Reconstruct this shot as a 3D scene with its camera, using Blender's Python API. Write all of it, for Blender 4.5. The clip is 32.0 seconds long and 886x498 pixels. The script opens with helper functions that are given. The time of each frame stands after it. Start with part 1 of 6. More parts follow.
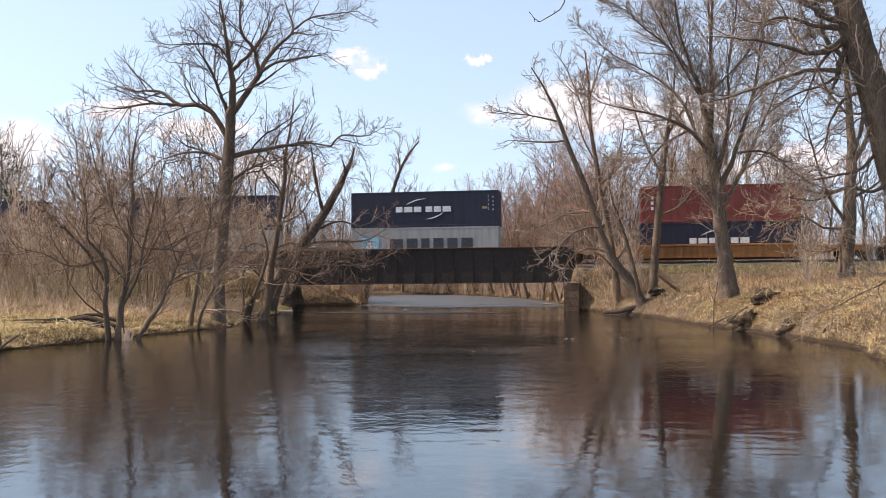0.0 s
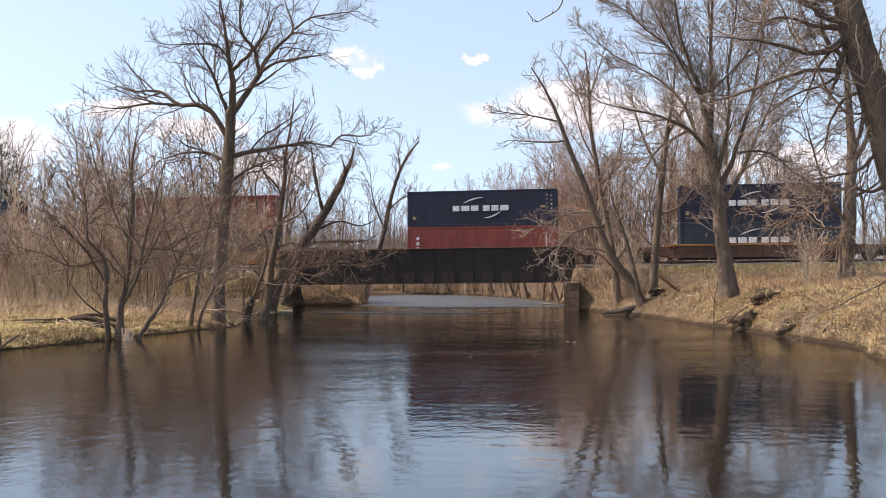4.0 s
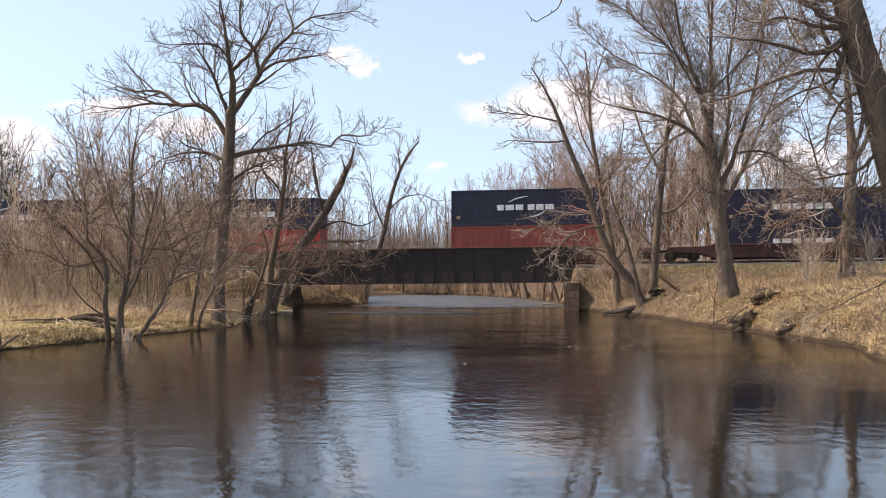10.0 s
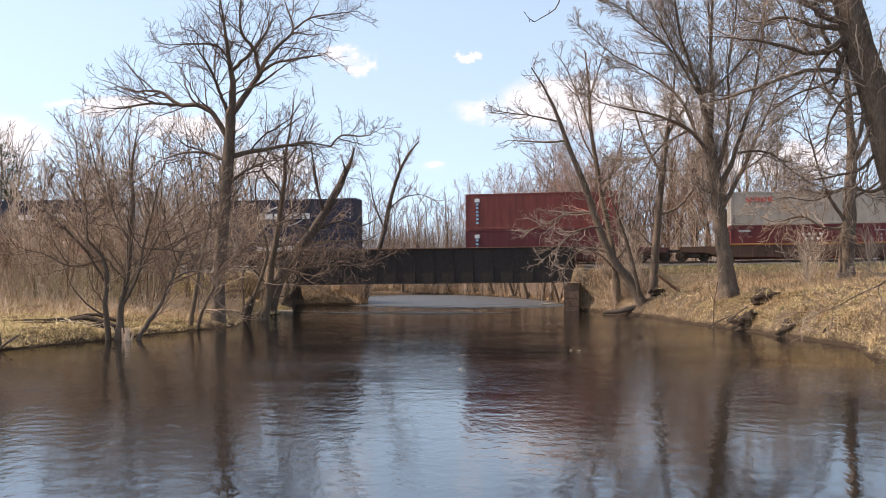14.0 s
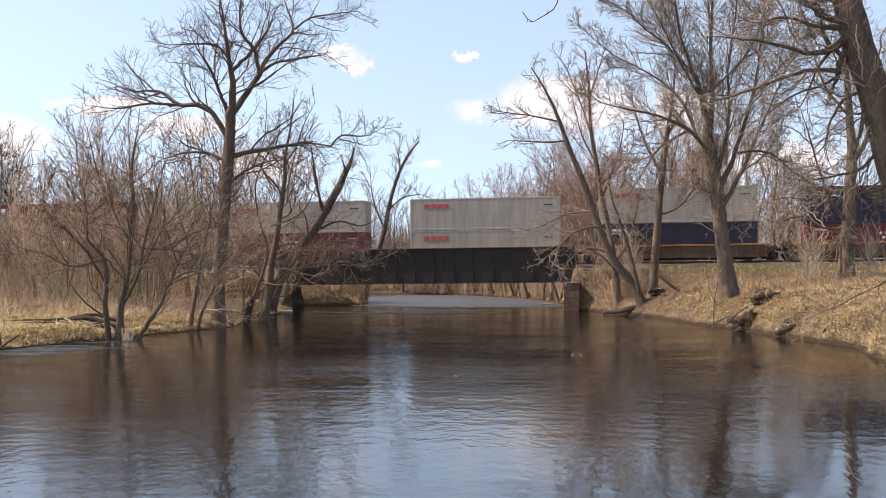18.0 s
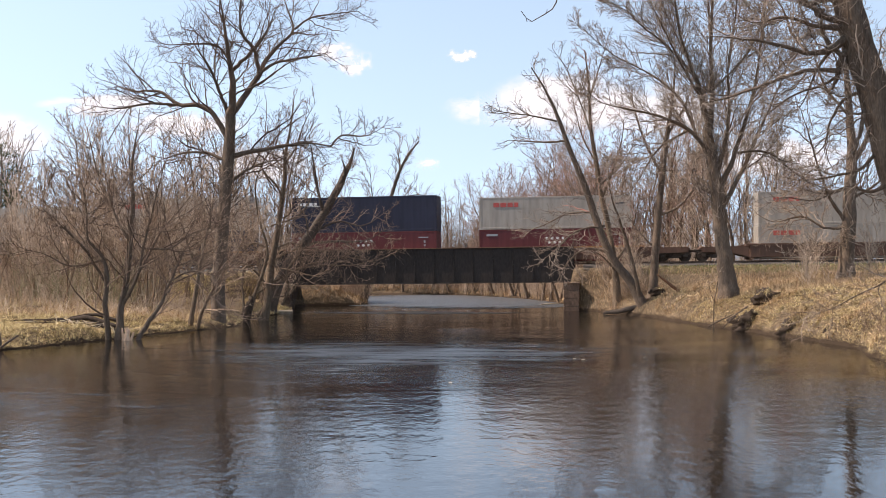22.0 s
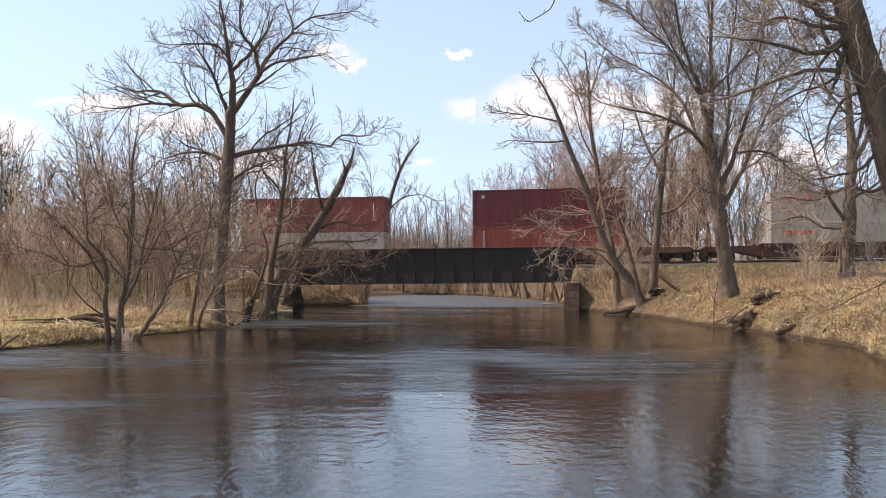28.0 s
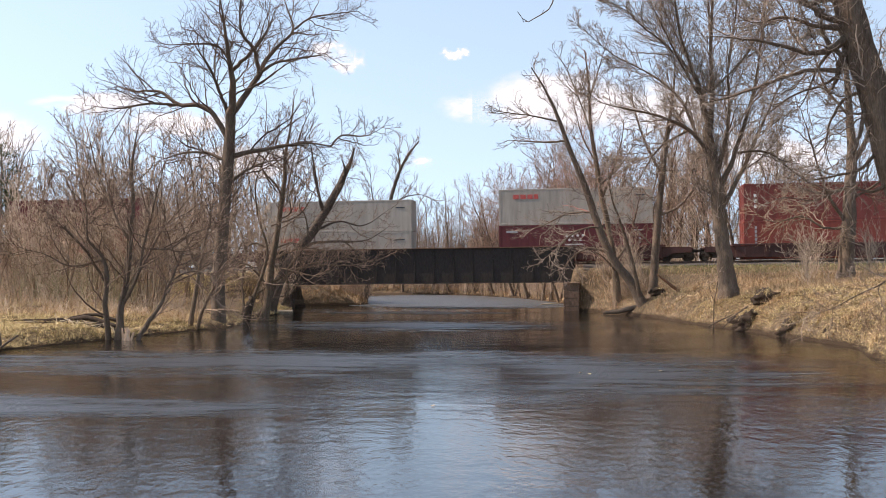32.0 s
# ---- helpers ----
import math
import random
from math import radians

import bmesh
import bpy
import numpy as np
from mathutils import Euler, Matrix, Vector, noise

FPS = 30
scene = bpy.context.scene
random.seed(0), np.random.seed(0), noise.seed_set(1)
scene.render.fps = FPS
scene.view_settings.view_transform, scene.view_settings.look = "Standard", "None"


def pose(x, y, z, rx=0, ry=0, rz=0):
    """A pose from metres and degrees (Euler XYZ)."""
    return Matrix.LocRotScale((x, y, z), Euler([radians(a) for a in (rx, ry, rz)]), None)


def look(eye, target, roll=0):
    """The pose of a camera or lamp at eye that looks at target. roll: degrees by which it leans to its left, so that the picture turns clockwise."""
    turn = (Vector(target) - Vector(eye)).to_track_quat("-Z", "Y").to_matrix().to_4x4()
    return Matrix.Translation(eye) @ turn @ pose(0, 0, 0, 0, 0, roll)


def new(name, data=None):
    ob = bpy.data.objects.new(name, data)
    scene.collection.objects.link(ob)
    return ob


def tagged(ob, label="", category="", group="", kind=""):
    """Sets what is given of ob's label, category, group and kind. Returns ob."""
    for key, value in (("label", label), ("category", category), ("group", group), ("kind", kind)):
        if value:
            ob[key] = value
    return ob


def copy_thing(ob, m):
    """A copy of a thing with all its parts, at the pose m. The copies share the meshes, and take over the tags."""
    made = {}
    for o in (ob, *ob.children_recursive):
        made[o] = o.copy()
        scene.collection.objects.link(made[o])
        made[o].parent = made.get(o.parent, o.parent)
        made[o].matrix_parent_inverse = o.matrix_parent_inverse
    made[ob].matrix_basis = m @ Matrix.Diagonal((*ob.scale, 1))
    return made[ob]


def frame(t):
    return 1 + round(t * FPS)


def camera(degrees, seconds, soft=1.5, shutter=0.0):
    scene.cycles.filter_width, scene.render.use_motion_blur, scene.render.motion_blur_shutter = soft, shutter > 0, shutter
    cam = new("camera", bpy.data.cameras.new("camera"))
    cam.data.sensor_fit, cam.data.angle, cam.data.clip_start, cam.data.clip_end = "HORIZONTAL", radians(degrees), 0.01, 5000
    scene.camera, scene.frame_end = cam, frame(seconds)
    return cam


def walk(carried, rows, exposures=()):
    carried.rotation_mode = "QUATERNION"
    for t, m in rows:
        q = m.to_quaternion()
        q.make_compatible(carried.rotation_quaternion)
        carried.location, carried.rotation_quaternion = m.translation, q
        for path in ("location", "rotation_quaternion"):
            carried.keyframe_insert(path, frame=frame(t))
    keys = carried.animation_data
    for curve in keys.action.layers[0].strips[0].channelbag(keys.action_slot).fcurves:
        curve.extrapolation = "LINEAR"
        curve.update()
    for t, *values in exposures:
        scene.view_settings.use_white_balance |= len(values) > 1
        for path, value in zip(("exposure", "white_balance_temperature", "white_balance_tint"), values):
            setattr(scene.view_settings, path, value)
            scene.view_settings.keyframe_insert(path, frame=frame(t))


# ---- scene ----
# The camera stands still over the river, 3.3 m above the water.
cam = camera(45.94, 32.0, soft=0.85, shutter=0.25)
EYE = (0.0, 0.0, 3.3)
walk(cam, [(0.0, look(EYE, (0.0, 100.0, 5.138))), (32.0, look(EYE, (0.0, 100.0, 5.138)))], [(0.0, 0.68, 6650, 18), (32.0, 0.68, 6650, 18)])

# ---- daylight ----
SUN_TO = Vector((-0.66, 0.03, 0.74)).normalized()
world = bpy.data.worlds.new("daylight")
scene.world = world
world.use_nodes = True
wn = world.node_tree.nodes
sky = wn.new("ShaderNodeTexSky")
sky.sky_type = "NISHITA"
sky.sun_disc = False
sky.sun_elevation = math.asin(SUN_TO.z)
sky.sun_rotation = math.atan2(SUN_TO.x, SUN_TO.y)
sky.dust_density = 0.2
sky.air_density = 1.0
sky.ozone_density = 1.4
# thin haze lifts the sky evenly: the lookup is drawn away from the horizon
sky_dir = wn.new("ShaderNodeTexCoord")
sky_map = wn.new("ShaderNodeMapping")
sky_map.inputs["Location"].default_value = (0, 0, 0.15)
sky_map.inputs["Scale"].default_value = (1, 1, 0.6)
world.node_tree.links.new(sky_dir.outputs["Generated"], sky_map.inputs["Vector"])
world.node_tree.links.new(sky_map.outputs["Vector"], sky.inputs["Vector"])
hazy = wn.new("ShaderNodeHueSaturation")
hazy.inputs["Hue"].default_value = 0.485
hazy.inputs["Saturation"].default_value = 0.74
hazy.inputs["Value"].default_value = 1.08
world.node_tree.links.new(sky.outputs[0], hazy.inputs["Color"])
world.node_tree.links.new(hazy.outputs[0], wn["Background"].inputs[0])
wn["Background"].inputs[1].default_value = 0.13
sun = new("sun", bpy.data.lights.new("sun", "SUN"))
sun.data.energy = 5.0
sun.data.angle = radians(0.53)
sun.data.color = (1.0, 0.91, 0.78)
sun.matrix_world = look(SUN_TO * 60.0, (0, 0, 0))


# ---- materials ----
def material(name, rough=0.8, metal=0.0, spec=0.3):
    m = bpy.data.materials.new(name)
    m.use_nodes = True
    b = m.node_tree.nodes["Principled BSDF"]
    b.inputs["Roughness"].default_value = rough
    b.inputs["Metallic"].default_value = metal
    b.inputs["Specular IOR Level"].default_value = spec
    return m, m.node_tree.nodes, m.node_tree.links, b


def coords(nodes, links, scale=(1, 1, 1), which="Object"):
    tc = nodes.new("ShaderNodeTexCoord")
    mp = nodes.new("ShaderNodeMapping")
    mp.inputs["Scale"].default_value = scale
    links.new(tc.outputs[which], mp.inputs["Vector"])
    return mp.outputs["Vector"]


def noise_tex(nodes, links, vec, scale, detail=4.0, rough=0.55):
    n = nodes.new("ShaderNodeTexNoise")
    n.inputs["Scale"].default_value = scale
    n.inputs["Detail"].default_value = detail
    n.inputs["Roughness"].default_value = rough
    links.new(vec, n.inputs["Vector"])
    return n.outputs["Fac"]


def ramp(nodes, links, fac, stops):
    r = nodes.new("ShaderNodeValToRGB")
    el = r.color_ramp.elements
    while len(el) < len(stops):
        el.new(0.5)
    for e, (p, c) in zip(el, stops):
        e.position = p
        e.color = (*c, 1.0)
    links.new(fac, r.inputs["Fac"])
    return r.outputs["Color"]


def mixed(nodes, links, fac, a, b, blend="MIX"):
    m = nodes.new("ShaderNodeMix")
    m.data_type = "RGBA"
    m.blend_type = blend
    for sock, v in ((m.inputs["Factor"], fac), (m.inputs["A"], a), (m.inputs["B"], b)):
        if isinstance(v, (int, float)):
            sock.default_value = v
        elif isinstance(v, tuple):
            sock.default_value = (*v, 1.0)
        else:
            links.new(v, sock)
    return m.outputs["Result"]


def bump(nodes, links, height, strength, distance, b):
    n = nodes.new("ShaderNodeBump")
    n.inputs["Strength"].default_value = strength
    n.inputs["Distance"].default_value = distance
    links.new(height, n.inputs["Height"])
    links.new(n.outputs["Normal"], b.inputs["Normal"])
    return n


def two_scale(name, dark, light, big, small, rough=0.85, scale=(1, 1, 1), relief=0.02, metal=0.0, spec=0.25, vary=0.0):
    """A surface whose colour varies with a coarse and a fine noise, with relief from the fine one."""
    m, nodes, links, b = material(name, rough, metal, spec)
    v = coords(nodes, links, scale)
    c1 = ramp(nodes, links, noise_tex(nodes, links, v, big, 3), [(0.3, dark), (0.7, light)])
    fine = noise_tex(nodes, links, v, small, 5, 0.65)
    c = mixed(nodes, links, 0.55, c1, ramp(nodes, links, fine, [(0.3, tuple(0.5 * x for x in dark)), (0.72, tuple(min(1, 1.25 * x) for x in light))]))
    if vary:
        oi = nodes.new("ShaderNodeObjectInfo")
        h = nodes.new("ShaderNodeHueSaturation")
        mr = nodes.new("ShaderNodeMapRange")
        mr.inputs["To Min"].default_value = 1 - vary
        mr.inputs["To Max"].default_value = 1 + vary
        links.new(oi.outputs["Random"], mr.inputs["Value"])
        links.new(mr.outputs[0], h.inputs["Value"])
        links.new(c, h.inputs["Color"])
        c = h.outputs["Color"]
    links.new(c, b.inputs["Base Color"])
    if relief:
        bump(nodes, links, fine, 0.8, relief, b)
    return m


def island_mix(name, stops, rough=0.9):
    """Loose stuff, each piece with a colour of its own."""
    m, nodes, links, b = material(name, rough, 0, 0.15)
    g = nodes.new("ShaderNodeNewGeometry")
    links.new(ramp(nodes, links, g.outputs["Random Per Island"], stops), b.inputs["Base Color"])
    return m


BARK = two_scale("bark", (0.054, 0.036, 0.023), (0.198, 0.140, 0.093), 1.3, 9.0, 0.9, (3, 3, 0.5), 0.05, vary=0.12)
BARK_DARK = two_scale("dark_bark", (0.064, 0.044, 0.032), (0.198, 0.143, 0.101), 1.3, 9.0, 0.9, (3, 3, 0.5), 0.06, vary=0.12)
BARK_TAN = two_scale("tan_bark", (0.125, 0.082, 0.050), (0.312, 0.217, 0.140), 1.3, 9.0, 0.9, (3, 3, 0.5), 0.03, vary=0.15)
RED_WOOD = two_scale("reddish_split_wood", (0.10, 0.045, 0.025), (0.24, 0.125, 0.07), 1.5, 9.0, 0.85, (2, 2, 0.6), 0.02)
DEAD_WOOD = two_scale("dead_wood", (0.045, 0.033, 0.026), (0.125, 0.094, 0.072), 1.0, 8.0, 0.9, (3, 3, 0.6), 0.04)
TWIG = island_mix("twigs", [(0.0, (0.068, 0.044, 0.032)), (0.5, (0.161, 0.110, 0.079)), (1.0, (0.343, 0.246, 0.180))])
TWIG_MID = island_mix("brown_twigs", [(0.0, (0.125, 0.084, 0.057)), (0.5, (0.281, 0.197, 0.137)), (1.0, (0.499, 0.374, 0.270))])
TWIG_GREY = island_mix("grey_twigs", [(0.0, (0.104, 0.076, 0.058)), (0.5, (0.218, 0.165, 0.128)), (1.0, (0.395, 0.315, 0.248))])
TWIG_DARK = island_mix("dark_twigs", [(0.0, (0.062, 0.042, 0.032)), (0.6, (0.125, 0.087, 0.065)), (1.0, (0.198, 0.143, 0.106))])
TWIG_RED = island_mix("budding_twigs", [(0.0, (0.156, 0.103, 0.077)), (0.5, (0.291, 0.192, 0.144)), (0.85, (0.416, 0.286, 0.216)), (1.0, (0.437, 0.187, 0.144))])
TWIG_PALE = island_mix("pale_twigs", [(0.0, (0.208, 0.148, 0.106)), (0.5, (0.416, 0.310, 0.225)), (1.0, (0.624, 0.492, 0.369))])
BRUSH = island_mix("brush_stems", [(0.0, (0.24, 0.172, 0.124)), (0.5, (0.47, 0.35, 0.255)), (1.0, (0.66, 0.53, 0.40))])
WEED = island_mix("dead_weeds", [(0.0, (0.179, 0.114, 0.067)), (0.5, (0.378, 0.252, 0.147)), (1.0, (0.609, 0.446, 0.269))])
STRAW = island_mix("dry_grass", [(0.0, (0.170, 0.114, 0.048)), (0.35, (0.450, 0.342, 0.163)), (0.8, (0.740, 0.604, 0.326)), (1.0, (0.270, 0.163, 0.070))])
TWIG_OLIVE = island_mix("olive_twigs", [(0.0, (0.13, 0.11, 0.055)), (0.5, (0.24, 0.21, 0.115)), (1.0, (0.38, 0.33, 0.21))])
GREEN_GRASS = island_mix("new_grass", [(0.0, (0.12, 0.14, 0.045)), (0.5, (0.20, 0.21, 0.08)), (1.0, (0.34, 0.28, 0.14))])
NEEDLES = island_mix("pine_needles", [(0.0, (0.025, 0.04, 0.018)), (0.6, (0.05, 0.075, 0.03)), (1.0, (0.09, 0.11, 0.05))])
LITTER = island_mix("leaf_litter", [(0.0, (0.112, 0.064, 0.032)), (0.5, (0.224, 0.144, 0.072)), (0.75, (0.408, 0.287, 0.162)), (1.0, (0.673, 0.525, 0.342))])
STEEL = two_scale("painted_girder_steel", (0.024, 0.018, 0.015), (0.047, 0.035, 0.028), 0.5, 7.0, 0.62, (1, 1, 0.4), 0.004)
STEEL_RUST = two_scale("rusty_flange_steel", (0.085, 0.048, 0.032), (0.19, 0.105, 0.065), 0.6, 8.0, 0.8, (1, 1, 1), 0.004)
CONCRETE = two_scale("stained_concrete", (0.05, 0.034, 0.025), (0.14, 0.10, 0.074), 0.7, 6.0, 0.9, (1, 1, 0.6), 0.03)
CONCRETE_BROWN = two_scale("red_brown_masonry", (0.07, 0.043, 0.030), (0.19, 0.125, 0.088), 0.7, 6.0, 0.9, (1, 1, 0.6), 0.03)
CONCRETE_PALE = two_scale("pale_stone", (0.16, 0.12, 0.085), (0.36, 0.29, 0.21), 0.9, 7.0, 0.9, (1, 1, 1), 0.03)
BALLAST = two_scale("ballast", (0.035, 0.030, 0.026), (0.10, 0.084, 0.072), 1.0, 14.0, 0.95, (1, 1, 1), 0.06)
RAIL = two_scale("rail_steel", (0.10, 0.065, 0.05), (0.20, 0.14, 0.11), 1.0, 8.0, 0.5, (1, 1, 1), 0.002, metal=0.6)
TIE = two_scale("creosoted_tie", (0.045, 0.036, 0.03), (0.11, 0.09, 0.075), 1.5, 9.0, 0.9, (0.4, 3, 1), 0.02)
TRUCK = two_scale("truck_steel", (0.04, 0.031, 0.025), (0.10, 0.075, 0.058), 1.0, 9.0, 0.75, (1, 1, 1), 0.005)
WHITE = two_scale("white_marking", (0.62, 0.62, 0.60), (0.78, 0.78, 0.76), 0.8, 7.0, 0.6, (1, 1, 1), 0.0)
RED_MARK = two_scale("red_marking", (0.42, 0.075, 0.06), (0.54, 0.12, 0.10), 0.8, 7.0, 0.6, (1, 1, 1), 0.0)
BLACK_MARK = two_scale("dark_marking", (0.045, 0.05, 0.06), (0.075, 0.08, 0.09), 0.8, 7.0, 0.6, (1, 1, 1), 0.0)
PALE_BLUE_MARK = two_scale("pale_blue_marking", (0.22, 0.48, 0.62), (0.30, 0.56, 0.70), 0.8, 7.0, 0.6, (1, 1, 1), 0.0)
FADED_MARK = two_scale("faded_white_marking", (0.26, 0.26, 0.27), (0.40, 0.40, 0.41), 0.8, 7.0, 0.6, (1, 1, 1), 0.0)
YELLOW_MARK = two_scale("dull_yellow_marking", (0.26, 0.18, 0.10), (0.36, 0.26, 0.15), 0.8, 7.0, 0.6, (1, 1, 1), 0.0)
HEARTWOOD = two_scale("fresh_split_wood", (0.60, 0.36, 0.22), (0.80, 0.56, 0.38), 1.5, 9.0, 0.8, (2, 2, 0.6), 0.01)
PALE_LOG = two_scale("bleached_wood", (0.30, 0.24, 0.165), (0.52, 0.43, 0.31), 1.5, 9.0, 0.8, (2, 2, 2), 0.01)


def paint(name, colour, fade=0.25, rust=0.35):
    """Weathered container or wagon paint: faded panels, vertical streaks, rust specks."""
    m, nodes, links, b = material(name, 0.62, 0.0, 0.35)
    v = coords(nodes, links, (1, 1, 1))
    streak = noise_tex(nodes, links, coords(nodes, links, (2.2, 2.2, 0.22)), 1.5, 4)
    big = noise_tex(nodes, links, v, 0.35, 3)
    fine = noise_tex(nodes, links, v, 7.0, 6, 0.7)
    pale = tuple(min(1.0, x * (1 + fade) + 0.02 * fade) for x in colour)
    deep = tuple(x * (1 - fade) for x in colour)
    c = ramp(nodes, links, big, [(0.3, deep), (0.7, pale)])
    c = mixed(nodes, links, 0.35, c, ramp(nodes, links, streak, [(0.35, tuple(0.55 * x for x in colour)), (0.6, pale)]))
    speck = ramp(nodes, links, fine, [(0.66, (0, 0, 0)), (0.76, (rust, rust, rust))])
    c = mixed(nodes, links, speck, c, (0.13, 0.055, 0.03))
    links.new(c, b.inputs["Base Color"])
    bump(nodes, links, fine, 0.4, 0.003, b)
    return m


NAVY = paint("navy_paint", (0.018, 0.019, 0.037), 0.2, 0.15)
SLATE = paint("slate_blue_paint", (0.031, 0.040, 0.054), 0.2, 0.15)
BROWN_RED = paint("brown_red_paint", (0.17, 0.039, 0.030), 0.25, 0.3)
DARK_RED = paint("dark_red_paint", (0.115, 0.023, 0.024), 0.2, 0.2)
ORANGE_RED = paint("orange_red_paint", (0.22, 0.048, 0.033), 0.25, 0.25)
BRIGHT_RED = paint("bright_red_paint", (0.34, 0.027, 0.030), 0.15, 0.15)
GREY = paint("warm_grey_paint", (0.36, 0.315, 0.262), 0.15, 0.3)
SILVER = paint("pale_grey_paint", (0.32, 0.315, 0.30), 0.15, 0.2)
CAR_YELLOW = paint("yellow_wagon_paint", (0.27, 0.125, 0.04), 0.25, 0.6)
CAR_GOLD = paint("ochre_wagon_paint", (0.27, 0.112, 0.032), 0.3, 0.5)
CAR_OCHRE = paint("ochre_brown_wagon_paint", (0.20, 0.095, 0.045), 0.3, 0.5)
CAR_BROWN = paint("brown_wagon_paint", (0.105, 0.055, 0.035), 0.3, 0.5)
CAR_DARK = paint("dark_red_wagon_paint", (0.07, 0.028, 0.022), 0.3, 0.5)


def soil_material():
    """Brown earth under matted leaves: coarse patches, leaf-sized flecks, dark gaps."""
    m, nodes, links, b = material("bank_soil", 0.95, 0, 0.1)
    v = coords(nodes, links)
    c = ramp(nodes, links, noise_tex(nodes, links, v, 0.30, 4), [(0.35, (0.08, 0.055, 0.036)), (0.65, (0.24, 0.175, 0.11))])
    f = noise_tex(nodes, links, v, 7.0, 7, 0.75)
    c = mixed(nodes, links, 0.65, c, ramp(nodes, links, f, [(0.34, (0.03, 0.021, 0.014)), (0.54, (0.15, 0.107, 0.066)), (0.76, (0.38, 0.29, 0.185))]))
    vo = nodes.new("ShaderNodeTexVoronoi")
    vo.inputs["Scale"].default_value = 9.0
    links.new(v, vo.inputs["Vector"])
    fleck = ramp(nodes, links, vo.outputs["Color"], [(0.70, (0, 0, 0)), (0.85, (0.5, 0.5, 0.5))])
    c = mixed(nodes, links, fleck, c, (0.36, 0.27, 0.17))
    # uneven dark band over the water: wet earth, plus undercut shade put into the colour
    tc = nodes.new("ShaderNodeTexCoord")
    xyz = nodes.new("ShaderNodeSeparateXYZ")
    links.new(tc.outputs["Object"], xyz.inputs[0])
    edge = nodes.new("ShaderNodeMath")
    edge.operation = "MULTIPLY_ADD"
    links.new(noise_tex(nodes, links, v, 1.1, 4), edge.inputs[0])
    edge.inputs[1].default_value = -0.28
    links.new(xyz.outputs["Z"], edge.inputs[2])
    # black in the band of wet earth and painted undercut shade, white above it
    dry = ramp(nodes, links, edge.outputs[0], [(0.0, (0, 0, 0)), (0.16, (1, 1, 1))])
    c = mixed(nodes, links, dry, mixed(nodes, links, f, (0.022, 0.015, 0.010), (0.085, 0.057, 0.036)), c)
    links.new(c, b.inputs["Base Color"])
    bump(nodes, links, f, 1.0, 0.15, b)
    return m


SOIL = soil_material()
MUD = two_scale("dark_root_earth", (0.018, 0.012, 0.008), (0.066, 0.044, 0.029), 2.0, 12.0, 0.9, (1, 1, 1), 0.05)


def water_material(name="river_water", rough=0.045, ruffle=0.058):
    """Brown river water: long swells, small ripples in drifting patches, calm lanes between."""
    m, nodes, links, b = material(name, rough, 0, 0.5)
    b.inputs["Base Color"].default_value = (0.007, 0.0055, 0.004, 1)
    b.inputs["IOR"].default_value = 2.8
    wide = noise_tex(nodes, links, coords(nodes, links, (0.7, 1, 1)), 0.6, 2)
    small = noise_tex(nodes, links, coords(nodes, links, (1.5, 0.8, 1)), 2.2, 2, 0.5)
    fine = noise_tex(nodes, links, coords(nodes, links, (1.4, 0.9, 1)), 6.0, 3, 0.6)
    patch = ramp(nodes, links, noise_tex(nodes, links, coords(nodes, links, (0.3, 1, 1)), 0.13, 4), [(0.40, (0.30, 0.30, 0.30)), (0.64, (1, 1, 1))])
    # the current breaks into ripples below the bridge and calms downstream
    tc = nodes.new("ShaderNodeTexCoord")
    xyz = nodes.new("ShaderNodeSeparateXYZ")
    links.new(tc.outputs["Object"], xyz.inputs[0])
    along = nodes.new("ShaderNodeMapRange")
    for key, val in (("From Min", -60.0), ("From Max", 0.0)):
        along.inputs[key].default_value = val
    links.new(xyz.outputs["Y"], along.inputs["Value"])
    calm = ramp(nodes, links, along.outputs[0], [(0.10, (0.09, 0.09, 0.09)), (0.26, (0.24, 0.24, 0.24)), (0.42, (0.5, 0.5, 0.5)), (0.97, (1, 1, 1))])
    s = mixed(nodes, links, 1.0, mixed(nodes, links, 0.3, small, fine), patch, "MULTIPLY")
    s = mixed(nodes, links, 1.0, s, calm, "MULTIPLY")
    first = nodes.new("ShaderNodeBump")
    first.inputs["Strength"].default_value = 1.0
    first.inputs["Distance"].default_value = 0.012
    links.new(wide, first.inputs["Height"])
    second = bump(nodes, links, s, 1.0, ruffle, b)
    links.new(first.outputs["Normal"], second.inputs["Normal"])
    return m


WATER = water_material()


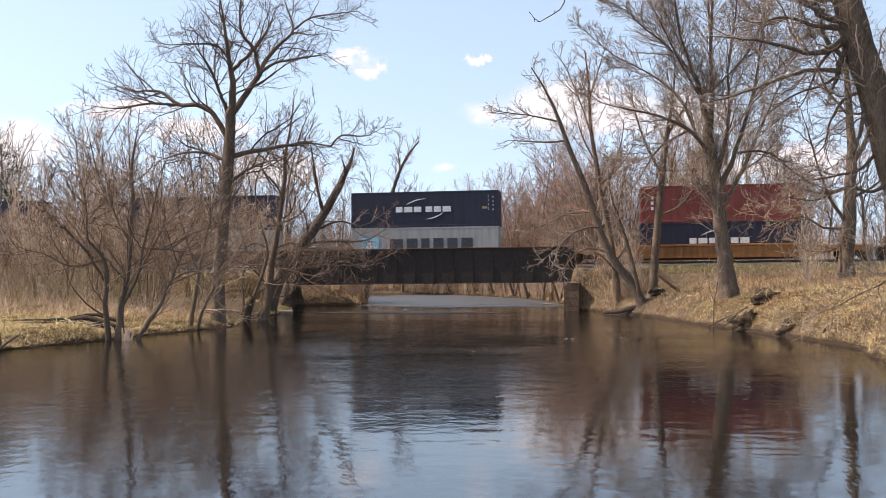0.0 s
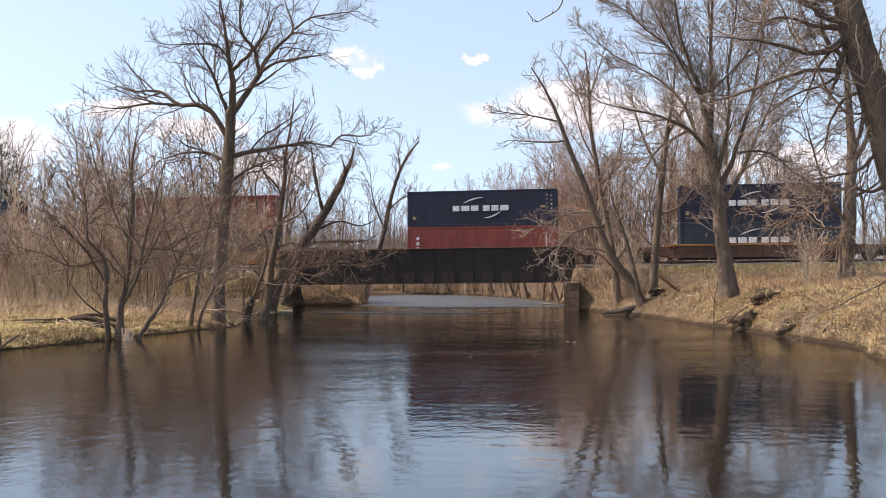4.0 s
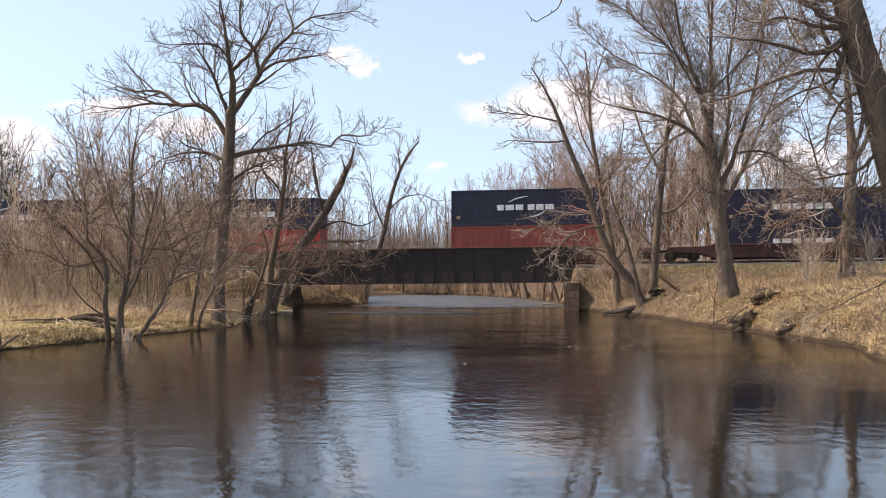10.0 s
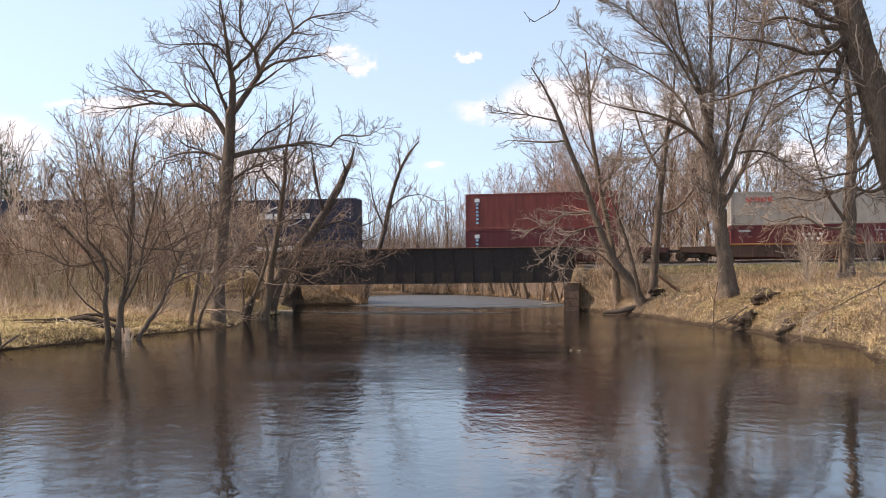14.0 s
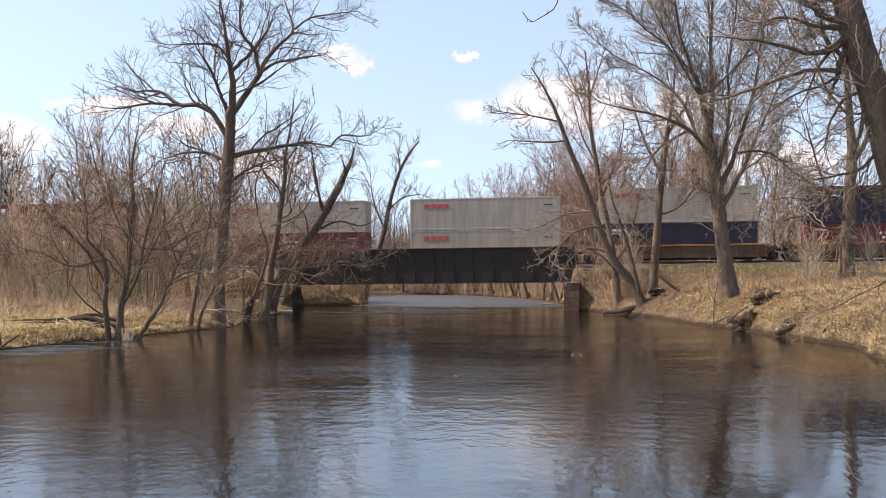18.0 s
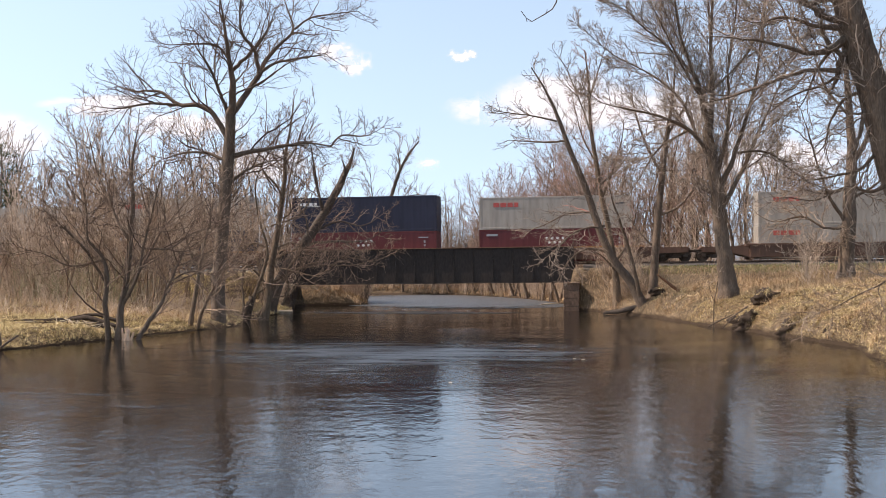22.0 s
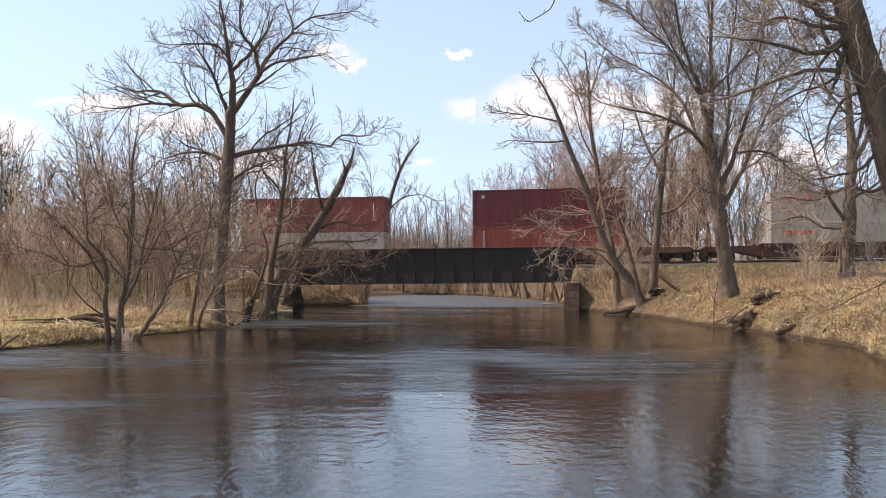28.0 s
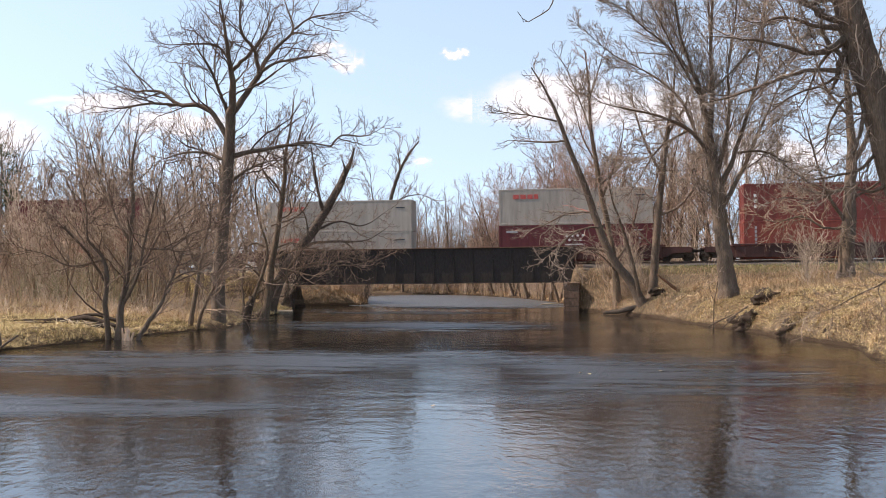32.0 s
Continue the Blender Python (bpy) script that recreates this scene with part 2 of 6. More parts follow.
def ruffled_material(name="wind_ruffled_water", rough=0.36, chop=0.07, edge=0.64, ior=2.35):
    """Water under a breath of wind: rougher, fading out in streaks towards its edge."""
    m, nodes, links, b = material(name, rough, 0, 0.5)
    b.inputs["Base Color"].default_value = (0.013, 0.012, 0.011, 1)
    b.inputs["IOR"].default_value = ior
    small = noise_tex(nodes, links, coords(nodes, links, (1.4, 0.8, 1)), 3.4, 3, 0.6)
    bump(nodes, links, small, 1.0, chop, b)
    tc = nodes.new("ShaderNodeTexCoord")
    g = nodes.new("ShaderNodeTexGradient")
    g.gradient_type = "SPHERICAL"
    gm = nodes.new("ShaderNodeMapping")
    gm.inputs["Location"].default_value = (-1.0, -1.0, 0.0)
    gm.inputs["Scale"].default_value = (2.0, 2.0, 0.0)
    links.new(tc.outputs["Generated"], gm.inputs["Vector"])
    links.new(gm.outputs["Vector"], g.inputs["Vector"])
    streak = noise_tex(nodes, links, coords(nodes, links, (0.22, 0.8, 1)), 1.0, 6, 0.65)
    add = nodes.new("ShaderNodeMath")
    add.operation = "MULTIPLY_ADD"
    links.new(g.outputs["Fac"], add.inputs[0])
    add.inputs[1].default_value = 0.5
    links.new(streak, add.inputs[2])
    a = ramp(nodes, links, add.outputs[0], [(edge, (0, 0, 0)), (edge + 0.26, (0.85, 0.85, 0.85))])
    links.new(a, b.inputs["Alpha"])
    return m


RUFFLED = ruffled_material()
RIPPLED = ruffled_material("rippled_water", 0.045, 0.018, 0.62, 2.9)
RIFFLE = ruffled_material("riffle_water", 0.30, 0.16, 0.58)
CHOPPY = ruffled_material("choppy_water", 0.55, 0.18, 0.38)


def cloud_material(name, seed, dense=0.0):
    m, nodes, links, b = material(name, 1.0)
    tc = nodes.new("ShaderNodeTexCoord")
    n = nodes.new("ShaderNodeTexNoise")
    n.noise_dimensions = "4D"
    n.inputs["W"].default_value = seed
    n.inputs["Scale"].default_value = 3.2
    n.inputs["Detail"].default_value = 7
    n.inputs["Roughness"].default_value = 0.56
    sep = nodes.new("ShaderNodeMapping")
    links.new(tc.outputs["Generated"], sep.inputs["Vector"])
    sep.inputs["Scale"].default_value = (1.5, 1.0, 1.0)
    links.new(sep.outputs["Vector"], n.inputs["Vector"])
    g = nodes.new("ShaderNodeTexGradient")
    g.gradient_type = "SPHERICAL"
    gm = nodes.new("ShaderNodeMapping")
    gm.inputs["Location"].default_value = (-1.0, -1.0, -1.0)
    gm.inputs["Scale"].default_value = (2.0, 2.0, 2.0)
    links.new(tc.outputs["Generated"], gm.inputs["Vector"])
    links.new(gm.outputs["Vector"], g.inputs["Vector"])
    mul = nodes.new("ShaderNodeMath")
    mul.operation = "MULTIPLY_ADD"
    links.new(n.outputs["Fac"], mul.inputs[0])
    mul.inputs[1].default_value = 2.6
    links.new(g.outputs["Fac"], mul.inputs[2])
    a = ramp(nodes, links, mul.outputs[0], [(0.52 - dense, (0, 0, 0)), (0.76 - dense, (0.30, 0.30, 0.30)), (1.1 - dense, (0.9, 0.9, 0.9))])
    shift = nodes.new("ShaderNodeMath")
    shift.operation = "SUBTRACT"
    shift.inputs[1].default_value = 1.0
    links.new(mul.outputs[0], shift.inputs[0])
    links.new(shift.outputs[0], a.node.inputs["Fac"])
    em = nodes.new("ShaderNodeEmission")
    em.inputs["Color"].default_value = (1.0, 0.985, 0.985, 1)
    em.inputs["Strength"].default_value = 0.70
    tr = nodes.new("ShaderNodeBsdfTransparent")
    mx = nodes.new("ShaderNodeMixShader")
    rim = nodes.new("ShaderNodeMath")
    rim.operation = "MULTIPLY"
    rim.use_clamp = True
    rim.inputs[1].default_value = 3.0
    links.new(g.outputs["Fac"], rim.inputs[0])
    soft_edge = nodes.new("ShaderNodeMath")
    soft_edge.operation = "MULTIPLY"
    links.new(a, soft_edge.inputs[0])
    links.new(rim.outputs[0], soft_edge.inputs[1])
    links.new(soft_edge.outputs[0], mx.inputs[0])
    links.new(tr.outputs[0], mx.inputs[1])
    links.new(em.outputs[0], mx.inputs[2])
    links.new(mx.outputs[0], nodes["Material Output"].inputs["Surface"])
    return m


# ---- builders ----
def mesh_of(name, verts, faces, mat, smooth=False):
    """A mesh from arrays: verts (n, 3) and faces (m, 3 or 4)."""
    me = bpy.data.meshes.new(name)
    verts = np.asarray(verts, dtype=np.float32)
    faces = np.asarray(faces, dtype=np.int32)
    k = faces.shape[1]
    me.vertices.add(len(verts))
    me.vertices.foreach_set("co", verts.ravel())
    me.loops.add(faces.size)
    me.loops.foreach_set("vertex_index", faces.ravel())
    me.polygons.add(len(faces))
    me.polygons.foreach_set("loop_start", np.arange(0, faces.size, k, dtype=np.int32))
    if smooth:
        me.polygons.foreach_set("use_smooth", np.ones(len(faces), dtype=bool))
    me.update(calc_edges=True)
    me.materials.append(mat)
    return me


def put(name, me, parent=None, m=None, label=""):
    ob = new(name, me)
    ob.parent = parent
    if m is not None:
        ob.matrix_basis = m
    if label:
        ob["label"] = label
    return ob


def bm_mesh(name, bm, mat, smooth=False):
    me = bpy.data.meshes.new(name)
    bm.to_mesh(me)
    bm.free()
    me.materials.append(mat)
    if smooth:
        for p in me.polygons:
            p.use_smooth = True
    return me


def part(name, bm, mat, parent, label="", m=None, smooth=False):
    return put(name, bm_mesh(name, bm, mat, smooth), parent, m, label)


def box(bm, x0, x1, y0, y1, z0, z1, bevel=0.0):
    g = bmesh.ops.create_cube(bm, size=1.0)
    for v in g["verts"]:
        v.co = Vector((x0 + (v.co.x + 0.5) * (x1 - x0), y0 + (v.co.y + 0.5) * (y1 - y0), z0 + (v.co.z + 0.5) * (z1 - z0)))
    if bevel:
        es = list({e for v in g["verts"] for e in v.link_edges})
        bmesh.ops.bevel(bm, geom=es, offset=bevel, segments=1, affect="EDGES")
    return bm


def boxed(x0, x1, y0, y1, z0, z1, bevel=0.0):
    return box(bmesh.new(), x0, x1, y0, y1, z0, z1, bevel)


def rod(bm, a, b, r, sides=8, r2=None):
    a, b = Vector(a), Vector(b)
    g = bmesh.ops.create_cone(bm, cap_ends=True, segments=sides, radius1=r, radius2=r if r2 is None else r2, depth=(b - a).length)
    bmesh.ops.transform(bm, matrix=Matrix.Translation((a + b) / 2) @ (b - a).to_track_quat("Z", "Y").to_matrix().to_4x4(), verts=g["verts"])
    return bm


def unit(v):
    return v / np.maximum(np.linalg.norm(v, axis=-1, keepdims=True), 1e-9)


def tubes(P, R, k):
    """Verts and quads of round branches: P (b, n, 3) their points, R (b, n) their radii, k sides."""
    b, n, _ = P.shape
    T = np.empty_like(P)
    T[:, 1:-1] = P[:, 2:] - P[:, :-2]
    T[:, 0] = P[:, 1] - P[:, 0]
    T[:, -1] = P[:, -1] - P[:, -2]
    T = unit(T)
    ref = np.where(np.abs(T[:, :1, 2:3]) > 0.9, np.array([1.0, 0, 0]), np.array([0, 0, 1.0]))
    U = unit(np.cross(T, np.broadcast_to(ref, T.shape)))
    V = np.cross(T, U)
    a = np.arange(k) * 2 * np.pi / k
    ring = U[:, :, None] * np.cos(a)[None, None, :, None] + V[:, :, None] * np.sin(a)[None, None, :, None]
    verts = (P[:, :, None] + ring * R[:, :, None, None]).reshape(-1, 3)
    i, j, s = np.meshgrid(np.arange(b), np.arange(n - 1), np.arange(k), indexing="ij")
    base = i * n * k + j * k
    s2 = (s + 1) % k
    f = np.stack([base + s, base + s2, base + k + s2, base + k + s], -1).reshape(-1, 4)
    return verts, f


def joined(pieces):
    vs, fs, o = [], [], 0
    for v, f in pieces:
        vs.append(v)
        fs.append(f + o)
        o += len(v)
    return np.concatenate(vs), np.concatenate(fs)


def resample(points, n, rng, wobble=0.0):
    """A smooth curve of n points through control points (x, y, z, r)."""
    c = np.array(points, dtype=float)
    d = np.concatenate([[0], np.cumsum(np.linalg.norm(np.diff(c[:, :3], axis=0), axis=1))])
    out = np.empty((n, 4))
    t = np.linspace(0, d[-1], n)
    m = np.gradient(c, d, axis=0)
    i = np.clip(np.searchsorted(d, t, side="right") - 1, 0, len(d) - 2)
    h = (d[i + 1] - d[i])[:, None]
    u = ((t - d[i]) / (d[i + 1] - d[i]))[:, None]
    out = (2 * u**3 - 3 * u**2 + 1) * c[i] + (u**3 - 2 * u**2 + u) * h * m[i] + (-2 * u**3 + 3 * u**2) * c[i + 1] + (u**3 - u**2) * h * m[i + 1]
    out[:, 3] = np.maximum(np.interp(t, d, c[:, 3]), 0.004)
    if wobble:
        w = rng.normal(0, wobble, (n, 3)) * out[:, 3:4]
        w[0] = 0
        out[:, :3] += w
    return out


def grow(P, R, L, count, n, rng, length, spread, up, rmin, t0=0.25, bend=0.16, thick=0.0105):
    """Side branches on branches P (b, np, 3) of length L (b,), zigzag from bud to bud: returns the new P, R, L."""
    b, npt, _ = P.shape
    who = np.repeat(np.arange(b), count)
    t = t0 + (1.0 - t0) * (np.tile(np.arange(count), b) + rng.uniform(0, 1.0, len(who))) / count
    f = t * (npt - 1)
    i = np.minimum(f.astype(int), npt - 2)
    u = (f - i)[:, None]
    start = P[who, i] * (1 - u) + P[who, i + 1] * u
    tan = unit(P[who, i + 1] - P[who, i])
    r0 = R[who, i] * (1 - u[:, 0]) + R[who, i + 1] * u[:, 0]
    side = unit(np.cross(tan, rng.normal(size=tan.shape)))
    a = np.radians(rng.normal(spread, 12, len(who)))[:, None]
    d = unit(tan * np.cos(a) + side * np.sin(a))
    Ln = L[who] * rng.uniform(length[0], length[1], len(who)) * (1.15 - 0.65 * t)
    step = (Ln / (n - 1))[:, None]
    Q = np.empty((len(who), n, 3))
    Q[:, 0] = start
    zig = unit(np.cross(d, rng.normal(size=d.shape)))
    for k in range(1, n):
        d = unit(d + rng.normal(0, bend * 0.8, d.shape) + np.array([0, 0, up]))
        Q[:, k] = Q[:, k - 1] + unit(d + zig * (bend * (1 if k % 2 else -1))) * step
    ra = np.maximum(np.minimum(r0 * 0.66, Ln * thick + 0.0025), rmin)
    RR = ra[:, None] * np.linspace(1.0, 0.40, n)[None]
    return Q, np.maximum(RR, rmin * 0.6), Ln


def furrowed(q, k, n, relief, seed):
    """A trunk with furrowed bark: the curve q (m, 4) as n rings of k points."""
    t = np.linspace(0, len(q) - 1, n)
    c = np.stack([np.interp(t, np.arange(len(q)), q[:, j]) for j in range(4)], -1)
    v, f = tubes(c[None, :, :3], c[None, :, 3], k)
    v = v.reshape(n, k, 3)
    a = np.arange(k)[None] * 2 * np.pi / k
    z = c[:, 2:3]
    m = max(3, k // 4)
    ridge = np.abs(np.sin(a * m + 0.5 * np.sin(z * 2.3 + seed) + 0.35 * np.sin(z * 6.1 + 3 * a + seed))) * (0.75 + 0.25 * np.sin(z * 4.7 + 5 * a))
    lump = np.sin(a + z * 0.7 + seed) * 0.4 + np.sin(2 * a - z * 1.3 + 2 * seed) * 0.35 + np.sin(z * 2.3 + 3 * a) * 0.25
    g = 1 + relief * (ridge - 0.6) + 0.5 * relief * lump
    v = c[:, None, :3] + (v - c[:, None, :3]) * g[:, :, None]
    return v.reshape(-1, 3), f


def twig_mesh(name, sets, mat):
    """One mesh of all the fine wood: sets of (P, R, sides)."""
    v, f = joined([tubes(P, R, k) for P, R, k in sets])
    return mesh_of(name, v, f, mat, True)


def hero_tree(at, stem, limbs, seed, bark, twig, counts, label, category="tree", rmin=0.009, spread=40, up=0.05, reach=(0.30, 0.62), stem_twigs=0.45, name="bare_tree", last=(0.45, 0.95), size=1.0, bend=0.16, slim=0.86, relief=0.10, boughs=(0, 0, 0), sides=20, girth=1.0):
    """A leafless tree with its own limbs: stem and limbs are control points (x, y, z, radius) from its foot.

    boughs: how many more limbs spring from stem and limbs, and their shortest and longest length.
    """
    rng = np.random.default_rng(seed)
    tree = tagged(new(name), label, category)
    tree.matrix_basis = Matrix.Translation(at)
    foot = (stem[0][0], stem[0][1], stem[0][2] - 1.3, stem[0][3])
    s = resample([foot] + stem, 28, rng, 0.05)
    s[:, 3] *= girth
    s[:, 3] *= 1 + 0.22 * np.exp(-np.maximum(s[:, 2], 0) / 0.35)
    v, f = furrowed(s, sides, 84, relief, seed)
    put("trunk", mesh_of("trunk", v, f, bark, True), tree)
    rows = [s]
    for c in limbs:
        q = resample(c, 22, rng, 0.16)
        q[:, 3] *= slim * np.interp(np.linspace(0, 1, 22), [0, 0.55, 1], [1, 0.9, 0.35])
        v, f = furrowed(q, 8, 44, relief * 0.7, seed)
        put("limb", mesh_of("limb", v, f, bark, True), tree)
        rows.append(q)
    first = len(rows)
    for k in range(boughs[0]):
        q = rows[k % first]
        ln = rng.uniform(boughs[1], boughs[2])
        P, R, L = grow(q[None, :, :3], q[None, :, 3], np.array([ln]), 1, 14, rng, (1.0, 1.0), spread + 8, 0.035, rmin * 2, 0.12 if k < first else 0.3, 0.13, 0.012)
        R = R * np.linspace(1.0, 0.75, 14)
        v, f = tubes(P, R, 6)
        put("limb", mesh_of("limb", v, f, bark, True), tree)
        rows.append(np.concatenate([P[0], R[0][:, None]], -1))
    sets = []
    n1, n2, n3 = counts
    PS, RS, LS = [], [], []
    for j, q in enumerate(rows):
        ln = np.linalg.norm(np.diff(q[:, :3], axis=0), axis=1).sum()
        c = max(3, int(n1 * (0.6 + ln / 6.0)))
        P, R, L = grow(q[None, :, :3], q[None, :, 3], np.array([max(2.4, min(ln * 0.85, 5.2)) * size]), c, 9, rng, reach, spread + 6, up, rmin * 1.7, stem_twigs if j == 0 else 0.16, bend, 0.0135)
        PS.append(P), RS.append(R), LS.append(L)
    P, R, L = np.concatenate(PS), np.concatenate(RS), np.concatenate(LS)
    sets.append((P, R, 4))
    P2, R2, L2 = grow(P, R, L, n2, 6, rng, (0.36, 0.70), spread + 6, up, rmin * 1.1, 0.15, bend)
    sets.append((P2, R2, 3))
    P3, R3, L3 = grow(P2, R2, L2, n3, 3, rng, last, spread + 4, up, rmin * 0.85, 0.2, bend)
    sets.append((P3, R3, 3))
    tw = put("crown", twig_mesh("crown", sets, twig), tree)
    tw["kind"] = "stuff"
    return tree


def wild_tree(height, seed, bark, twig, stems=1, radius=0.14, lean=0.1, counts=(16, 9, 5), rmin=0.012, low=0.3, up=0.09, spread=38, reach=(0.25, 0.5)):
    """A leafless tree or bush that grows by rule. Returns an untagged Empty with trunks and twigs."""
    rng = np.random.default_rng(seed)
    tree = new("bare_tree")
    PS, RS, LS = [], [], []
    for k in range(stems):
        h = height * rng.uniform(0.7, 1.0) if stems > 1 else height
        n = 12
        d = unit(np.array([rng.normal(0, lean), rng.normal(0, lean), 1.0]))
        p = np.zeros((n, 3))
        p[0] = (rng.normal(0, 0.06 * stems ** 0.5), rng.normal(0, 0.06 * stems ** 0.5), -0.3)
        for i in range(1, n):
            d = unit(d + rng.normal(0, 0.07, 3) + np.array([0, 0, 0.05]))
            p[i] = p[i - 1] + d * (h + 0.3) / (n - 1)
        r = radius * (h / height) * np.linspace(1.0, 0.12, n) ** 0.9
        PS.append(p), RS.append(r), LS.append(h)
    P, R, L = np.array(PS), np.array(RS), np.array(LS)
    for k in range(stems):
        v, f = tubes(P[k:k + 1], R[k:k + 1], 7 if stems < 5 else 4)
        put("trunk" if stems == 1 else "stem", mesh_of("trunk", v, f, bark, True), tree)
    P1, R1, L1 = grow(P, R, L, counts[0], 6 if counts[2] else 4, rng, reach, spread, up, rmin * 1.5, low)
    P2, R2, L2 = grow(P1, R1, L1, counts[1], 4 if counts[2] else 3, rng, (0.3, 0.6), spread, up, rmin, 0.15)
    sets = [(P1, R1, 3), (P2, R2, 3)]
    if counts[2]:
        P3, R3, L3 = grow(P2, R2, L2, counts[2], 2, rng, (0.35, 0.7), spread, up, rmin * 0.8, 0.1)
        sets.append((P3, R3, 3))
    tw = put("crown", twig_mesh("crown", sets, twig), tree)
    tw["kind"] = "stuff"
    return tree


# ---- the lie of the land ----
BANK_LEFT = [(-60, -24), (10, -21), (30, -19.5), (42, -17.8), (48, -15.6), (53, -13.9), (56, -12.9), (59, -12.0), (62, -12.0), (69, -12.3), (80, -11.6), (84, -12.7), (90, -13.0), (92.2, -12.0), (93.4, -7.2), (97, -7.0), (106, -9.5), (112, -18), (118, -45), (160, -60)]
BANK_RIGHT = [(-60, 14), (10, 10), (23, 10.2), (27, 11.8), (31, 13.5), (36, 15.4), (44.6, 17.2), (50, 16.5), (55.5, 15.5), (66, 14.6), (75, 12.7), (80, 12.3), (83.6, 11.4), (95, 11.2), (105, 10.2), (115, 8.2), (122, 5.5), (128, 1.5), (132, -5), (135, -12), (140, -30), (150, -75), (160, -75)]
ALONG = Vector((0.989, -0.148, 0.0)).normalized()   # the line, towards the right and the camera
ACROSS = Vector((0.148, 0.989, 0.0)).normalized()
GRADE = 0.012
RAIL_Z = 3.62
MID = Vector((0.0, 85.0, 0.0)) + ACROSS * 1.22      # the track's centre line at s = 0
BRIDGE = (-13.4, 10.6)


def on_line(s, across=0.0, z=0.0):
    """A point s metres along the track, so far behind its centre and so high over the rails."""
    p = MID + ALONG * s + ACROSS * across
    return Vector((p.x, p.y, RAIL_Z + GRADE * s + z))


def smooth(t):
    t = np.clip(t, 0, 1)
    return t * t * (3 - 2 * t)


def wave(x, y, k, seed):
    r = np.random.default_rng(seed)
    z = 0
    for i in range(6):
        a, f, p = r.uniform(0, 2 * np.pi), k * 1.6 ** (i * 0.7), r.uniform(0, 6.28)
        z = z + np.sin((x * np.cos(a) + y * np.sin(a)) * f + p) / (1 + i * 0.6)
    return z / 2.6


def shore(x, y):
    """Distance outside the river, negative in it, and whether the right bank is the nearer one."""
    xl = np.interp(y, [p[0] for p in BANK_LEFT], [p[1] for p in BANK_LEFT])
    xr = np.interp(y, [p[0] for p in BANK_RIGHT], [p[1] for p in BANK_RIGHT])
    w = 0.35 * wave(x * 0.2, y, 0.9, 3)
    return np.maximum(xl - x, x - xr) + w, (x - xr) > (xl - x)


def ground_z(x, y):
    x, y = np.asarray(x, float), np.asarray(y, float)
    d, right = shore(x, y)
    dl = np.maximum(d, 0)
    hb = np.where(right, 1.85 - 1.15 * smooth((y - 88) / 8), 0.62) * (1 + 0.18 * wave(x, y, 0.5, 8))
    z = hb * (1 - np.exp(-dl / np.where(right, 1.1, 1.25))) + 0.9 * smooth(dl / np.where(right, 14, 30)) + np.where(dl > 0, (0.14 * wave(x, y, 0.7, 5) + 0.12 * np.abs(wave(x, y, 2.6, 6)) - 0.06 + 0.25 * (np.abs(wave(x, y, 1.7, 9)) - 0.35) * np.exp(-dl / 1.5)) * np.minimum(dl / 1.2, 1), 0)
    z = z + np.where(d > 0, 1.1 * np.exp(-((x + 12.5) ** 2 + (y - 96) ** 2) / 14.0) * np.minimum(dl, 1), 0)
    z = np.where(d < 0, np.maximum(-1.3, d * 0.55), z)
    s = (x - MID.x) * ALONG.x + (y - MID.y) * ALONG.y
    e = np.abs((x - MID.x) * ACROSS.x + (y - MID.y) * ACROSS.y)
    span = np.maximum(0, np.minimum(s - BRIDGE[0], BRIDGE[1] - s))
    bed = RAIL_Z + GRADE * np.clip(s, -130, 130) - 0.42 - np.maximum(0, e - 2.7) / (0.35 + 1.75 * np.maximum(smooth((s - 11.2) / 5), smooth((-14.0 - s) / 6))) - span * 4.0
    return np.maximum(z, bed)


def spaced(lo, hi, fine_lo, fine_hi, step, ratio=1.22):
    c = list(np.arange(fine_lo, fine_hi + 1e-6, step))
    s = step
    while c[-1] < hi:
        s *= ratio
        c.append(c[-1] + s)
    s = step
    while c[0] > lo:
        s *= ratio
        c.insert(0, c[0] - s)
    return np.array(c)


gx = spaced(-2600, 2600, -30, 34, 0.33)
gy = spaced(-2600, 2600, 20, 100, 0.33)
GX, GY = np.meshgrid(gx, gy, indexing="ij")
GZ = ground_z(GX, GY)
nx, ny = GX.shape
ii, jj = np.meshgrid(np.arange(nx - 1), np.arange(ny - 1), indexing="ij")
quads = np.stack([ii * ny + jj, (ii + 1) * ny + jj, (ii + 1) * ny + jj + 1, ii * ny + jj + 1], -1).reshape(-1, 4)
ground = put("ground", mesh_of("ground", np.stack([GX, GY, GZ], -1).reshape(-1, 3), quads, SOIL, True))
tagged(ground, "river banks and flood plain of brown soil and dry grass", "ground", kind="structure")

bm = bmesh.new()
bmesh.ops.create_grid(bm, x_segments=8, y_segments=8, size=1.0, matrix=Matrix.Diagonal((120, 130, 1, 1)))
water = part("water", bm, WATER, None)
water.location = (0, 60, 0)
tagged(water, "calm brown river with small ripples that mirrors sky and trees", "river", kind="structure")


# ---- the railway ----
TURN = math.degrees(math.atan2(ALONG.y, ALONG.x))
TILT = -math.degrees(math.atan(GRADE))


def line_pose(s, across=0.0, z=0.0):
    p = on_line(s, across, z)
    return pose(p.x, p.y, p.z, 0, TILT, TURN)


